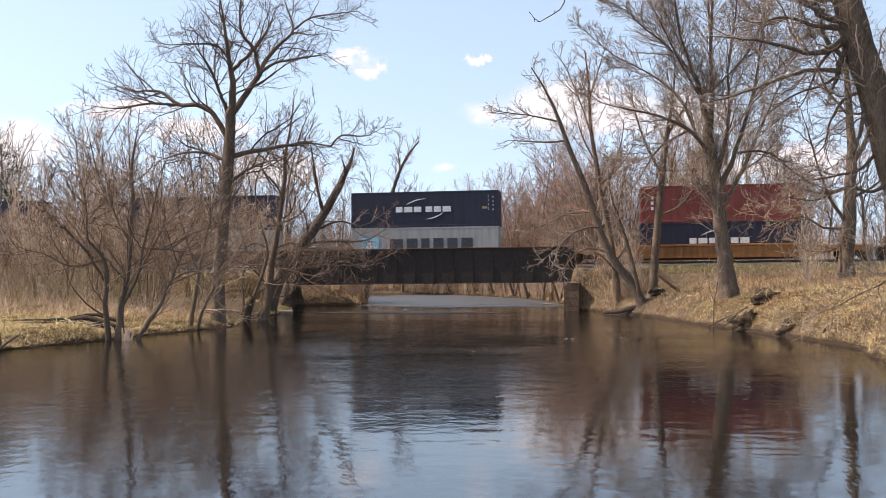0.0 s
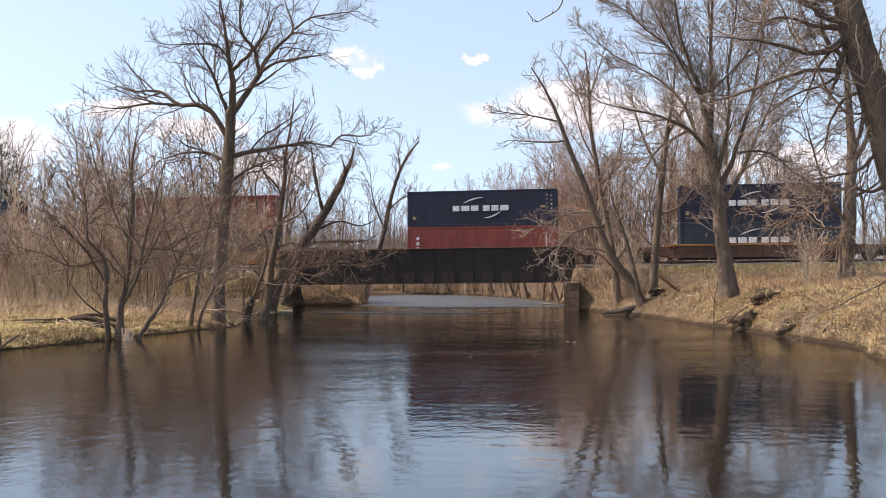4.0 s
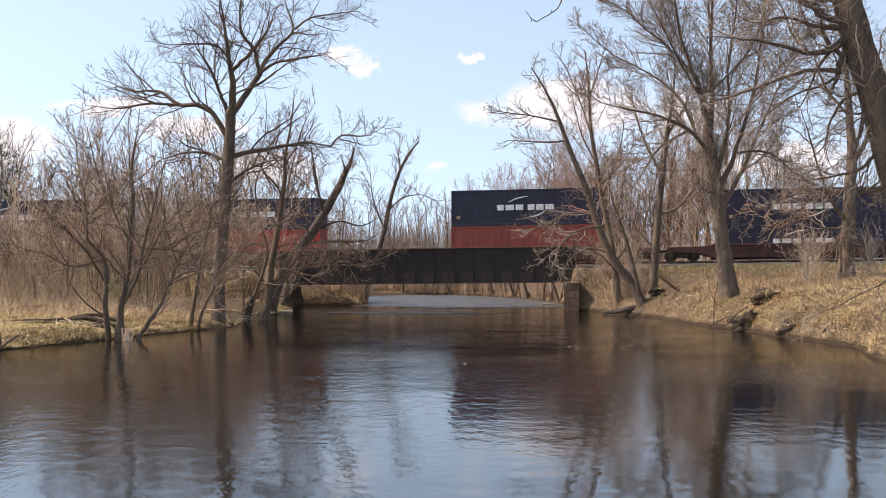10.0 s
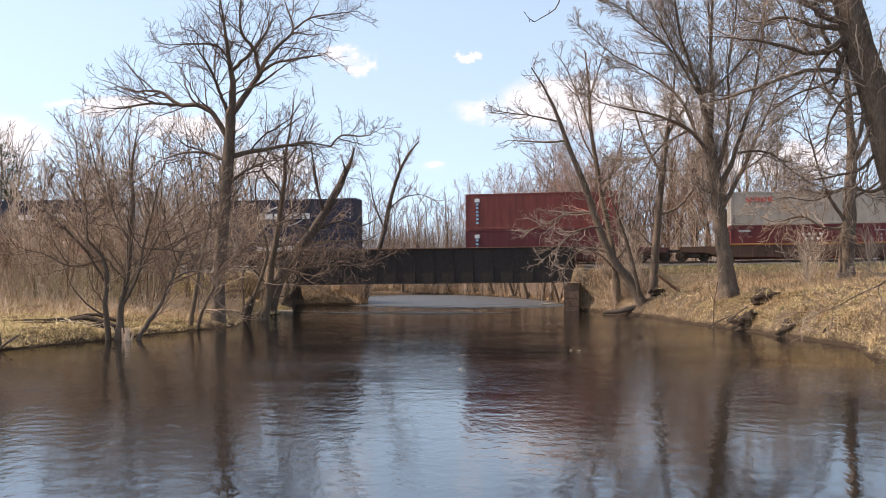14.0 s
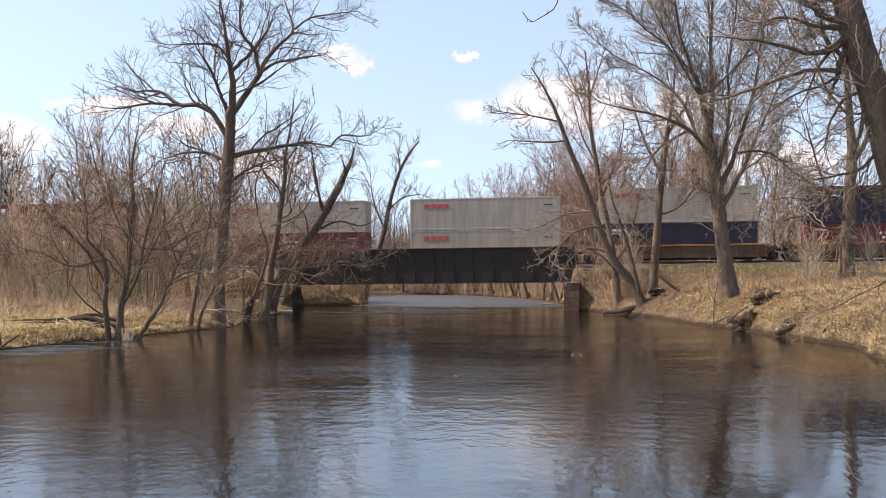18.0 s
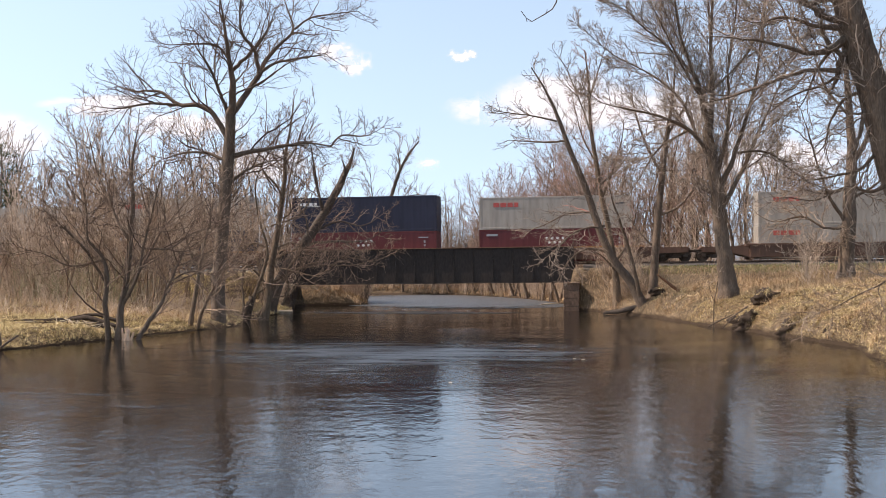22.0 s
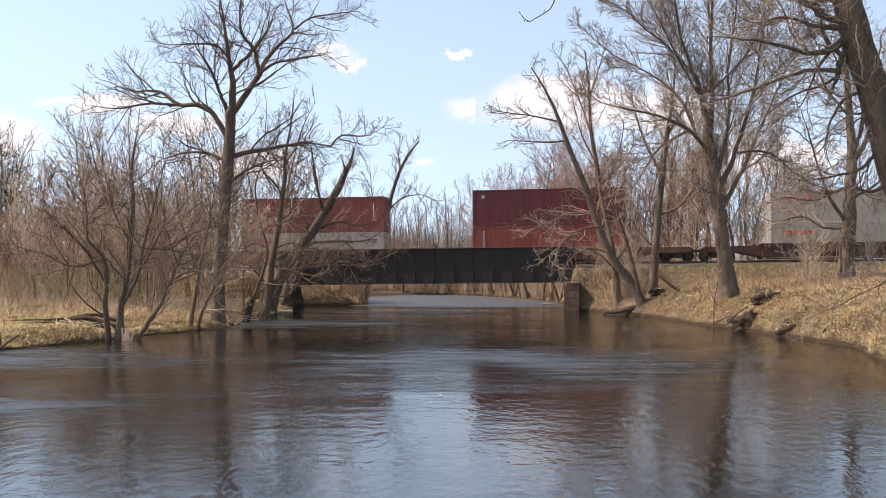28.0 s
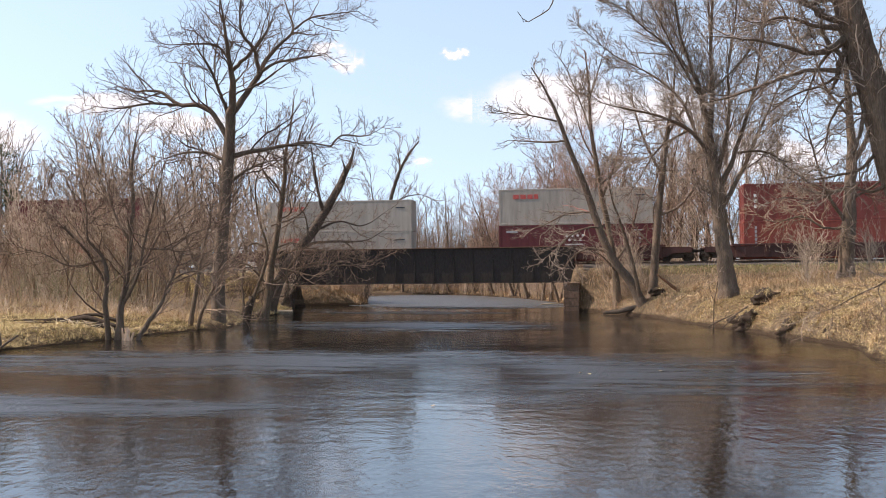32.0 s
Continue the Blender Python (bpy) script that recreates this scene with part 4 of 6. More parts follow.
# ---- trees on the banks ----
MAPLE_STEM = [(-.03, 0, -.48, .510), (0, 0, 0, .478), (0.05, 0, 3.03, .446), (0.29, 0, 6.22, .415), (0.48, 0, 8.77, .399), (0.63, 0, 10.69, .351), (0.66, 0, 11.82, .319)]
MAPLE_LIMBS = (
    [(0.63, 0, 11.5, .287), (0.99, -1.04, 13.71, .204), (0.85, -1.6, 14.86, .155), (0.8, -2.3, 16.26, .123), (0.7, -3.01, 17.63, .076), (0.66, -3.57, 18.69, .045)],
    [(0.66, 0, 11.66, .255), (1.49, 0.49, 13.18, .209), (2.16, 0.88, 14.39, .194), (2.44, 1.11, 15.15, .162), (3.35, 1.52, 16.32, .131), (3.97, 1.78, 17.04, .115), (3.59, 2.12, 18.28, .099), (3.21, 2.41, 19.36, .066)],
    [(2.31, 0, 14.22, .144), (2.04, -.66, 15.53, .126), (1.5, -1.12, 16.22, .110), (1.51, -1.69, 17.34, .077), (1.83, -2.26, 18.44, .046)],
    [(2.38, 0, 14.29, .112), (3.09, 0.13, 14.79, .096), (4.19, 0.3, 15.08, .080), (5.29, 0.46, 15.28, .064), (6.24, 0.61, 15.57, .032)],
    [(0.56, 0, 11.82, .144), (0.12, -.49, 13.17, .111), (-.41, -1, 14.51, .094), (-1.03, -1.43, 15.52, .078), (-1.28, -1.71, 16.24, .046)],
    [(0.5, 0, 10.53, .207), (-.49, 0.42, 12.04, .177), (-1.35, 0.64, 12.53, .161), (-2.55, 0.91, 12.6, .146), (-3.61, 1.2, 13.37, .114), (-5.18, 1.56, 13.46, .082), (-6.96, 1.97, 14.09, .033)],
    [(-2.42, 0, 12.43, .096), (-3.9, -.64, 12.39, .079), (-5.15, -1.2, 12.05, .062), (-6.91, -2, 12.08, .031)],
    [(0.57, 0, 9.48, .191), (2.27, 0.32, 9.9, .144), (3.83, 0.61, 10.19, .129), (5.09, 0.83, 10.35, .113), (6.37, 1.07, 10.11, .049)],
    [(6.32, 0, 10.05, .064), (6.83, -.3, 10.56, .063), (8.46, -.95, 10.57, .047), (9.59, -1.46, 11.07, .031)],
    [(0.47, 0, 9.25, .128), (-.97, 0.43, 9.78, .096), (-2.7, 0.91, 9.67, .065), (-4.11, 1.32, 9.23, .033)],
    [(0.71, 0, 14.8, .096), (0.02, -.52, 15.65, .079), (-1.26, -1.13, 15.65, .063), (-2.65, -1.8, 15.5, .046), (-3.33, -2.16, 15.74, .031)],
    [(0.78, 0, 14.38, .128), (1.84, 0.45, 15.6, .112), (2.64, 0.88, 16.99, .081), (3.06, 1.26, 18.4, .049)],
    [(4.29, 0, 16.73, .080), (5.06, -.24, 17.22, .064), (6.53, -.63, 17.44, .047), (8.15, -1.05, 17.5, .031)],
    [(-.25, 0, 13.9, .064), (-.32, 0.61, 15.63, .064), (0.05, 1.25, 17.41, .033)],
    [(0.06, 0, 18.4, .080), (0.13, -1.15, 20.63, .063), (0.19, -2.16, 22.5, .031)],
    [(3.58, 0, 18.72, .064), (3.49, 0.55, 21.14, .048), (3.25, 1.02, 23.25, .032)],
    [(1.18, 0, 17.76, .064), (1.55, -1.13, 20, .047), (1.86, -1.99, 21.62, .031)],
    [(0.42, 0, 7.81, .112), (1.56, 0.68, 8.84, .081), (2.76, 1.26, 9.38, .065), (4.3, 1.95, 9.29, .033)],
)
WILLOW_STEM = [(-.02, 0, -.31, .208), (0, 0, 0, .195), (0.04, 0, 1.3, .156), (0.3, 0, 2.6, .130), (0.47, 0, 4.42, .117), (0.59, 0, 6.51, .091), (0.53, 0, 7.82, .065), (0.78, 0, 9.65, .026)]
WILLOW_LIMBS = (
    [(-.49, 0, -.31, .182), (-.5, -.06, 0, .182), (-.55, -.34, 1.57, .155), (-.43, -.57, 2.87, .142), (-.63, -.76, 3.89, .103), (-1.11, -.89, 4.4, .077), (-1.16, -1.13, 5.67, .064), (-1.23, -1.31, 6.68, .051), (-1.42, -1.51, 7.67, .025)],
    [(0.83, 0, -.31, .169), (0.81, 0.08, -.06, .170), (1.17, 0.35, 0.63, .144), (1.68, 0.7, 1.54, .119), (2.09, 1.11, 2.72, .093), (2.45, 1.47, 3.79, .081), (2.98, 1.82, 4.74, .054), (3.72, 2.15, 5.43, .027)],
    [(0.07, 0, 1.43, .117), (0.98, -.57, 2.87, .090), (1.37, -1.04, 4.14, .076), (1.9, -1.61, 5.65, .063), (2.42, -2.17, 7.11, .050), (2.92, -2.65, 8.31, .025)],
    [(0.56, 0, 2.47, .078), (1.14, 0.7, 3.91, .066), (1.64, 1.28, 5.12, .053), (2.42, 1.88, 6.23, .041), (2.98, 2.36, 7.22, .027)],
    [(-.67, 0, 2.6, .078), (-1.45, -.63, 4.15, .064), (-2.3, -1.13, 5.16, .051), (-2.93, -1.51, 5.9, .025)],
    [(0.47, 0, 4.42, .078), (-.32, 0.24, 5.74, .065), (-.81, 0.51, 7.34, .053), (-1.3, 0.77, 8.95, .026)],
    [(-.62, 0, 3.64, .065), (-2.25, -.52, 3.38, .052), (-3.16, -.86, 3.89, .038), (-4.06, -1.16, 4.14, .025)],
    [(1.07, 0, 4.16, .065), (2.16, 0.33, 4.17, .052), (3.36, 0.76, 4.97, .040), (4.61, 1.14, 5.25, .027)],
    [(2.25, 0, 2.6, .052), (3.37, -.33, 3.12, .052), (4.75, -.71, 2.87, .039), (5.56, -.94, 3.12, .026)],
)
SAPLING_STEM = [(0, 0, -.21, .136), (0, 0, 0, .136), (0.23, 0, 1.66, .121), (0.44, 0, 2.87, .106), (0.68, 0, 4.38, .076), (1.03, 0, 5.9, .045), (1.27, 0, 7.42, .030)]
SAPLING_LIMBS = (
    [(0.39, 0, -.21, .136), (0.41, -.09, 0.01, .121), (0.9, -.64, 1.23, .105), (1.72, -1.31, 2.59, .074), (2.91, -2.11, 4.05, .058), (3.62, -2.82, 5.48, .029)],
    [(0.44, 0, 2.87, .076), (-.17, 0.38, 4.39, .061), (-.73, 0.75, 5.93, .046), (-1.14, 1.11, 7.5, .031)],
)
ALDER_STEM = [(-.07, 0, -.36, .303), (0, 0, 0, .268), (0.28, 0, 1.5, .232), (0.42, 0, 3.28, .214), (0.7, 0, 4.71, .178), (0.91, 0, 6.13, .161), (1.12, 0, 7.56, .143), (1.29, 0, 8.99, .125), (1.29, 0, 10.25, .107), (1.54, 0, 11.5, .071), (1.82, 0, 13.65, .036)]
ALDER_LIMBS = (
    [(-1.14, 0, -.36, .232), (-.98, -.07, 0, .214), (-.51, -.38, 1.51, .177), (0.03, -.67, 2.92, .159), (0.36, -.95, 4.33, .123), (-.02, -1.24, 5.73, .105), (-.23, -1.45, 6.77, .087), (-.28, -1.77, 8.31, .087), (0.32, -2.06, 9.68, .069), (1.06, -2.41, 11.19, .069), (1.52, -2.73, 12.7, .034)],
    [(-1.53, 0, -.21, .143), (-1.39, 0.17, 0.35, .143), (-1.57, 0.72, 2.2, .126), (-1.39, 1.24, 4.01, .091), (-1.88, 1.68, 5.48, .073), (-2.6, 2.13, 6.97, .055), (-3.34, 2.5, 8.1, .037)],
    [(1.12, 0, 7.49, .107), (0.81, -.29, 8.26, .089), (0.28, -.57, 8.87, .071), (-.23, -.9, 9.62, .053), (-.8, -1.23, 10.36, .035)],
    [(1.29, 0, 9.35, .089), (0.7, 0.33, 9.92, .072), (0.06, 0.91, 11.25, .054), (-.59, 1.5, 12.61, .036)],
    [(1.29, 0, 9.71, .089), (2.06, -.4, 10.74, .071), (2.58, -.87, 12.1, .053), (3.42, -1.38, 13.43, .035)],
    [(2.73, 0, 5.24, .107), (2.64, 0.15, 5.96, .089), (2.44, 0.28, 6.58, .090), (2.14, 0.38, 6.94, .072), (2.16, 0.47, 7.42, .054), (1.75, 0.59, 7.78, .036)],
    [(0.91, 0, 6.13, .089), (1.71, -.39, 6.65, .071), (1.66, -.78, 7.51, .071), (1.99, -1.11, 8.19, .053), (2.53, -1.48, 8.86, .035)],
    [(0.28, 0, 1.5, .143), (1.25, 0.42, 2.56, .108), (2.45, 0.82, 3.28, .090), (3.67, 1.19, 3.57, .073), (4.91, 1.55, 3.83, .055), (6.34, 1.95, 3.65, .037)],
    [(0.42, 0, 3.28, .107), (1.92, -.5, 2.92, .089), (3.39, -1, 2.64, .070), (4.49, -1.43, 3.27, .052), (5.76, -2, 4.31, .035)],
    [(0.7, 0, 4.35, .089), (1.79, 0.33, 4.71, .072), (2.65, 0.62, 4.18, .054), (3.88, 0.97, 4.37, .054), (5.29, 1.38, 3.94, .036)],
    [(-.01, 0, 2.21, .107), (-.96, -.28, 3.28, .089), (-1.81, -.46, 3.56, .071), (-2.82, -.72, 4.34, .035)],
    [(0.2, 0, 4.35, .089), (-.72, 0.32, 4.71, .072), (-1.48, 0.6, 4.36, .054), (-2.67, 1.09, 5.28, .036)],
    [(1.14, 0, 0.78, .143), (1.55, -.36, 1.68, .106), (1.54, -.83, 2.92, .088), (2.31, -1.31, 3.97, .070), (2.61, -1.72, 5.01, .035)],
    [(-.46, 0, 0.07, .125), (0.38, 0.25, 1.13, .090), (1.49, 0.47, 1.48, .072), (2.12, 0.65, 2.2, .036)],
    [(0.41, 0, 5.78, .089), (2.26, -.52, 6.46, .071), (3.39, -1.09, 8.19, .053), (3.96, -1.5, 9.56, .035)],
    [(-.47, 0, 1.5, .107), (1.06, 0.46, 2.56, .090), (3.15, 1, 3.28, .072), (5.28, 1.51, 3.28, .055), (8.16, 2.22, 4.02, .037)],
    [(0.06, 0, 3.28, .089), (2.26, -.42, 4.34, .071), (4.06, -.74, 4.16, .053), (6.21, -1.15, 3.28, .035)],
    [(-1.36, 0, 2.21, .089), (-2.89, 0.44, 4, .072), (-3.68, 0.75, 5.45, .054), (-4.48, 1.06, 6.91, .036)],
    [(0.76, 0, 7.92, .071), (-.01, -.74, 9.28, .053), (-.23, -1.54, 10.95, .035)],
)
DEAD_STEM = [(-.16, 0, -.61, .446), (0, 0, 0, .405), (0.48, 0, 1.42, .385), (1.69, 0, 3.77, .365), (2.98, 0, 5.39, .345), (3.96, 0, 6.93, .304), (4.93, 0, 8.72, .264), (5.41, 0, 9.78, .203), (5.78, 0, 10.55, .122), (6.02, 0, 11.49, .061)]
DEAD_LIMBS = (
    [(4.93, 0, 8.72, .162), (5.42, -.53, 9.89, .161), (5.32, -.71, 10.28, .120), (5.21, -.85, 10.58, .080)],
    [(5.41, 0, 9.7, .142), (5.68, 0.12, 10.11, .122), (5.8, 0.19, 10.37, .081)],
    [(3.87, 0, 6.77, .142), (3.56, -.44, 7.88, .121), (3.41, -.89, 9.05, .100), (3.26, -1.34, 10.21, .100), (3.12, -1.86, 11.55, .059), (3.01, -2.23, 12.49, .039)],
    [(2.1, 0, 4.25, .162), (3.29, 0.17, 4.66, .122), (5.3, 0.44, 4.75, .102), (6.91, 0.66, 4.88, .061), (8.54, 0.92, 5.91, .041)],
    [(3.91, 0, 6.77, .101), (3.41, -.86, 8.65, .080), (3.11, -1.74, 10.57, .059)],
    [(3.31, 0, 5.55, .101), (4.88, 0.52, 6.22, .082), (6.47, 1.01, 5.92, .062), (8.49, 1.71, 7.19, .041)],
    [(5.34, 0, 4.74, .081), (6.61, -.64, 3.64, .060), (7.11, -.94, 3.04, .040)],
)
SNAG_STEM = [(-.26, 0, -.79, .341), (0, 0, 0, .288), (0.52, 0, 1.83, .262), (1.2, 0, 4.19, .236), (1.83, 0, 6.29, .210), (2.35, 0, 8.92, .184), (3.13, 0, 11.54, .131), (4.03, 0, 13.39, .105), (5.08, 0, 14.7, .052)]
SNAG_LIMBS = (
    [(2.24, 0, 8.39, .105), (3.68, -.37, 9.42, .078), (5.25, -.71, 9.65, .052), (6.56, -1.01, 9.11, .052)],
    [(3.19, 0, 11.28, .105), (3.28, 0.32, 12.63, .079), (3, 0.65, 13.99, .053)],
    [(1.83, 0, 6.55, .105), (0.82, -.72, 9.39, .078), (0.6, -1.34, 11.94, .052)],
)
LEANER_STEM = [(0.39, 0, -.43, .474), (0, 0, 0, .395), (-.78, 0, 1.58, .316), (-1.88, 0, 2.96, .276), (-2.75, 0, 4.54, .276), (-3.53, 0, 6.71, .256), (-4.12, 0, 8.49, .217), (-5.1, 0, 10.86, .178), (-5.89, 0, 13.04, .138), (-6.87, 0, 15.22, .079), (-7.86, 0, 16.81, .039)]
LEANER_LIMBS = (
    [(-.2, 0, 0.2, .178), (-1, -1.24, 2.95, .155), (-1.99, -2.51, 5.62, .114), (-2.92, -3.61, 7.83, .094), (-3.27, -4.66, 9.97, .037)],
    [(-5.49, 0, 11.65, .099), (-7.04, 0.41, 11.63, .079), (-8.21, 0.73, 11.74, .060), (-9.58, 1.09, 11.87, .040)],
    [(-6.08, 0, 13.04, .079), (-7.91, -.52, 13.36, .059), (-9.51, -.97, 13.49, .058), (-10.69, -1.32, 13.64, .039)],
    [(-3.52, 0, 11.65, .079), (-4.16, 1.09, 14.2, .060), (-4.84, 2.02, 16.38, .061), (-5.57, 2.79, 18.17, .041)],
    [(-2.74, 0, 5.72, .099), (-4.83, -.84, 5.3, .078), (-6.28, -1.6, 4.11, .077), (-7.7, -2.36, 2.95, .038)],
    [(-2.16, 0, 3.75, .099), (-3.87, 0.46, 4.15, .079), (-5.4, 0.95, 2.96, .080), (-5.97, 1.28, 1.76, .040)],
    [(-3.13, 0, 8.49, .079), (-1.63, -.5, 10.02, .059), (-.54, -1.01, 11.92, .039)],
    [(-3.53, 0, 6.71, .079), (-5.42, 0.77, 6.55, .080), (-6.95, 1.45, 5.78, .060), (-8.51, 2.08, 5.4, .041)],
    [(-3.83, 0, 14.43, .059), (-3.17, -.39, 16.74, .059), (-2.62, -.71, 18.64, .039)],
)
PARTNER_STEM = [(0, 0, -.5, .333), (0, 0, 0, .291), (-.16, 0, 2, .229), (-.49, 0, 4.49, .208), (-1.1, 0, 7.41, .187), (-1.51, 0, 9.92, .166), (-1.92, 0, 12.84, .125), (-2.04, 0, 15.77, .083), (-2.33, 0, 18.28, .042)]
PARTNER_LIMBS = (
    [(-.24, 0, 2.41, .104), (0.68, -.49, 4.07, .083), (1.2, -1.03, 6.11, .062), (1.52, -1.56, 8.12, .041)],
    [(-.49, 0, 4.49, .104), (-1.61, 0.85, 6.2, .084), (-2.32, 1.77, 8.38, .064), (-3.1, 2.38, 9.72, .043)],
    [(-1.1, 0, 7.41, .104), (-.42, -.95, 9.41, .082), (0.05, -1.87, 11.36, .061), (0.1, -2.76, 13.27, .040)],
    [(-1.51, 0, 9.92, .083), (-2.49, 0.46, 12.06, .063), (-3.05, 0.97, 14.67, .042)],
    [(-.16, 0, 2, .083), (-1.36, -.25, 3.24, .062), (-2.63, -.43, 3.45, .041)],
)
ASH_STEM = [(-.12, 0, -.6, .360), (0, 0, 0, .320), (0.29, 0, 3.4, .280), (0.5, 0, 5.8, .260), (0.79, 0, 8.61, .200), (1.12, 0, 11.42, .160), (1.53, 0, 13.83, .100), (1.75, 0, 16.65, .040)]
ASH_LIMBS = (
    [(0.5, 0, 5.8, .120), (1.6, -.48, 6.17, .099), (2.47, -1.02, 7.13, .079), (3.08, -1.77, 8.84, .039)],
    [(0.79, 0, 8.61, .120), (-.14, 0.74, 10.7, .101), (-.79, 1.57, 13.26, .082), (-1.25, 2.37, 15.87, .041)],
    [(1.12, 0, 11.42, .100), (2.23, -.47, 13.35, .079), (2.93, -.9, 15.28, .040)],
    [(0.29, 0, 3.4, .080), (-.81, 0.49, 4.62, .060), (-1.54, 0.9, 5.85, .040)],
)
OAK_STEM = [(0.03, 0, -.84, .670), (0, 0, 0, .603), (-.19, 0, 1.84, .519), (-.45, 0, 3.85, .469), (-.64, 0, 5.87, .452), (-.9, 0, 7.55, .402), (-1.13, 0, 9.23, .335)]
OAK_LIMBS = (
    [(-1.1, 0, 9.06, .285), (-1.54, -.32, 11.2, .217), (-2.27, -.62, 13.15, .149), (-3, -.93, 15.09, .099), (-3.38, -1.23, 17.01, .066), (-3.6, -1.47, 18.6, .033)],
    [(-1.1, 0, 9.06, .268), (-.62, 1.01, 12.1, .187), (-.53, 1.84, 14.67, .138), (-.41, 2.67, 17.31, .087), (-.4, 3.38, 19.63, .035)],
    [(-1.23, 0, 8.39, .168), (-2.41, -.47, 9.51, .150), (-3.84, -.91, 10.11, .116), (-5.93, -1.52, 10.52, .082), (-7.99, -2.13, 10.91, .049), (-9.01, -2.46, 11.34, .032)],
    [(-.87, 0, 7.21, .168), (-1.61, 0.78, 9.33, .136), (-2.58, 1.71, 11.87, .103), (-4.15, 2.47, 13.4, .070), (-6.11, 3.26, 14.61, .053), (-8.45, 4.36, 17, .036)],
    [(-.54, 0, 5.87, .218), (0.42, -.43, 8.51, .166), (1.15, -.85, 11.12, .132), (1.54, -1.26, 13.69, .098), (1.59, -1.67, 16.24, .049)],
    [(-.38, 0, 4.86, .218), (1.34, 1.01, 7.65, .153), (2.64, 1.87, 10.16, .121), (4.19, 2.85, 13.12, .088), (5.36, 3.68, 15.77, .036)],
    [(-.71, 0, 6.54, .184), (-.18, -.84, 9.79, .132), (-.39, -1.65, 12.96, .098), (-.25, -2.39, 15.74, .032)],
    [(-.71, 0, 5.7, .101), (-1.73, 0.35, 6.23, .084), (-2.35, 0.57, 6.66, .034)],
    [(-2.12, 0, 12.94, .101), (-3.74, -.52, 14.51, .083), (-5.5, -1.02, 15.74, .066), (-6.9, -1.52, 17.27, .033)],
    [(1.4, 0, 11.25, .084), (3.37, 0.87, 13.44, .068), (5.4, 1.74, 15.69, .034)],
    [(-1.46, 0, 11.25, .101), (-2.79, -.72, 13.14, .083), (-4.3, -1.64, 15.59, .065), (-5.41, -2.34, 17.38, .032)],
    [(-.88, 0, 11.93, .101), (1.34, 0.91, 14.14, .085), (2.61, 1.65, 16.36, .069), (3.89, 2.38, 18.65, .035)],
    [(-2.3, 0, 9.57, .084), (-4.04, -.28, 8.53, .067), (-5.45, -.62, 6.49, .050), (-6.15, -.79, 5.48, .033)],
    [(-2.78, 0, 15.3, .084), (-3.13, 0.66, 18.87, .068), (-3.33, 1.26, 22.15, .034)],
    [(-1, 0, 14.29, .117), (-.99, -.53, 17.86, .100), (-1.33, -1.02, 21.06, .066), (-1.59, -1.41, 23.59, .033)],
    [(1.92, 0, 13.95, .101), (2.54, 0.84, 17.54, .085), (2.99, 1.67, 21.24, .052), (3.39, 2.34, 24.26, .035)],
    [(0.07, 0, 13.27, .084), (0.27, -1.14, 17.03, .066), (0.18, -2.08, 20.06, .032)],
    [(-2.12, 0, 13.27, .084), (-3.81, 0.7, 17.51, .068), (-4.72, 1.2, 20.74, .034)],
    [(0.54, 0, 8.22, .101), (2.2, -.63, 8.15, .083), (3.33, -1.2, 7.1, .066), (4.44, -1.77, 6.07, .033)],
)
LINDEN_STEM = [(0, 0, -.53, .606), (0, 0, 0, .499), (0.12, 0, 2.14, .464), (0.25, 0, 4.64, .392), (0.44, 0, 7.15, .321), (0.29, 0, 10.01, .232), (0.02, 0, 13.6, .143), (-.31, 0, 16.84, .071)]
LINDEN_LIMBS = (
    [(0.13, 0, 3.03, .161), (-1.13, -.54, 4.61, .124), (-2.02, -1.08, 6.33, .088), (-2.97, -1.81, 8.7, .069), (-3.86, -2.45, 10.68, .034)],
    [(0.44, 0, 6.79, .178), (1.43, 0.47, 8.28, .162), (2.43, 1.11, 10.54, .127), (3.5, 1.86, 13.24, .073), (4.15, 2.49, 15.6, .037)],
    [(0.25, 0, 4.64, .125), (1.38, -.48, 5.32, .089), (2.84, -1.21, 6.67, .053)],
    [(0.16, 0, 2.86, .107), (-1.07, 0.63, 2.88, .090), (-2.27, 1.31, 3.64, .073), (-3.85, 2.09, 3.31, .055), (-5.12, 2.77, 4.08, .037)],
    [(0.25, 0, 5.36, .089), (-1.47, -.5, 4.96, .071), (-3.04, -.96, 5.28, .053), (-4.23, -1.36, 5.95, .035)],
    [(0.18, 0, 10.01, .107), (-1.11, 0.34, 11.87, .090), (-1.7, 0.69, 14.1, .054), (-1.93, 1.02, 16.36, .036)],
    [(0.12, 0, 2.14, .089), (-1.03, -.22, 1.42, .071), (-2.54, -.46, 1.42, .053), (-3.67, -.67, 2.12, .035)],
)
COTTONWOOD_STEM = [(1.45, 0, -1.24, .560), (0.98, 0, 0, .510), (0.2, 0, 2.23, .450), (-.5, 0, 4.1, .410), (-.86, 0, 5.22, .360), (-1.18, 0, 6.35, .340), (-1.47, 0, 7.22, .330), (-1.68, 0, 7.98, .298), (-1.8, 0, 8.98, .236), (-1.92, 0, 10.11, .174), (-2.03, 0, 11.5, .112), (-2.08, 0, 13.01, .050)]
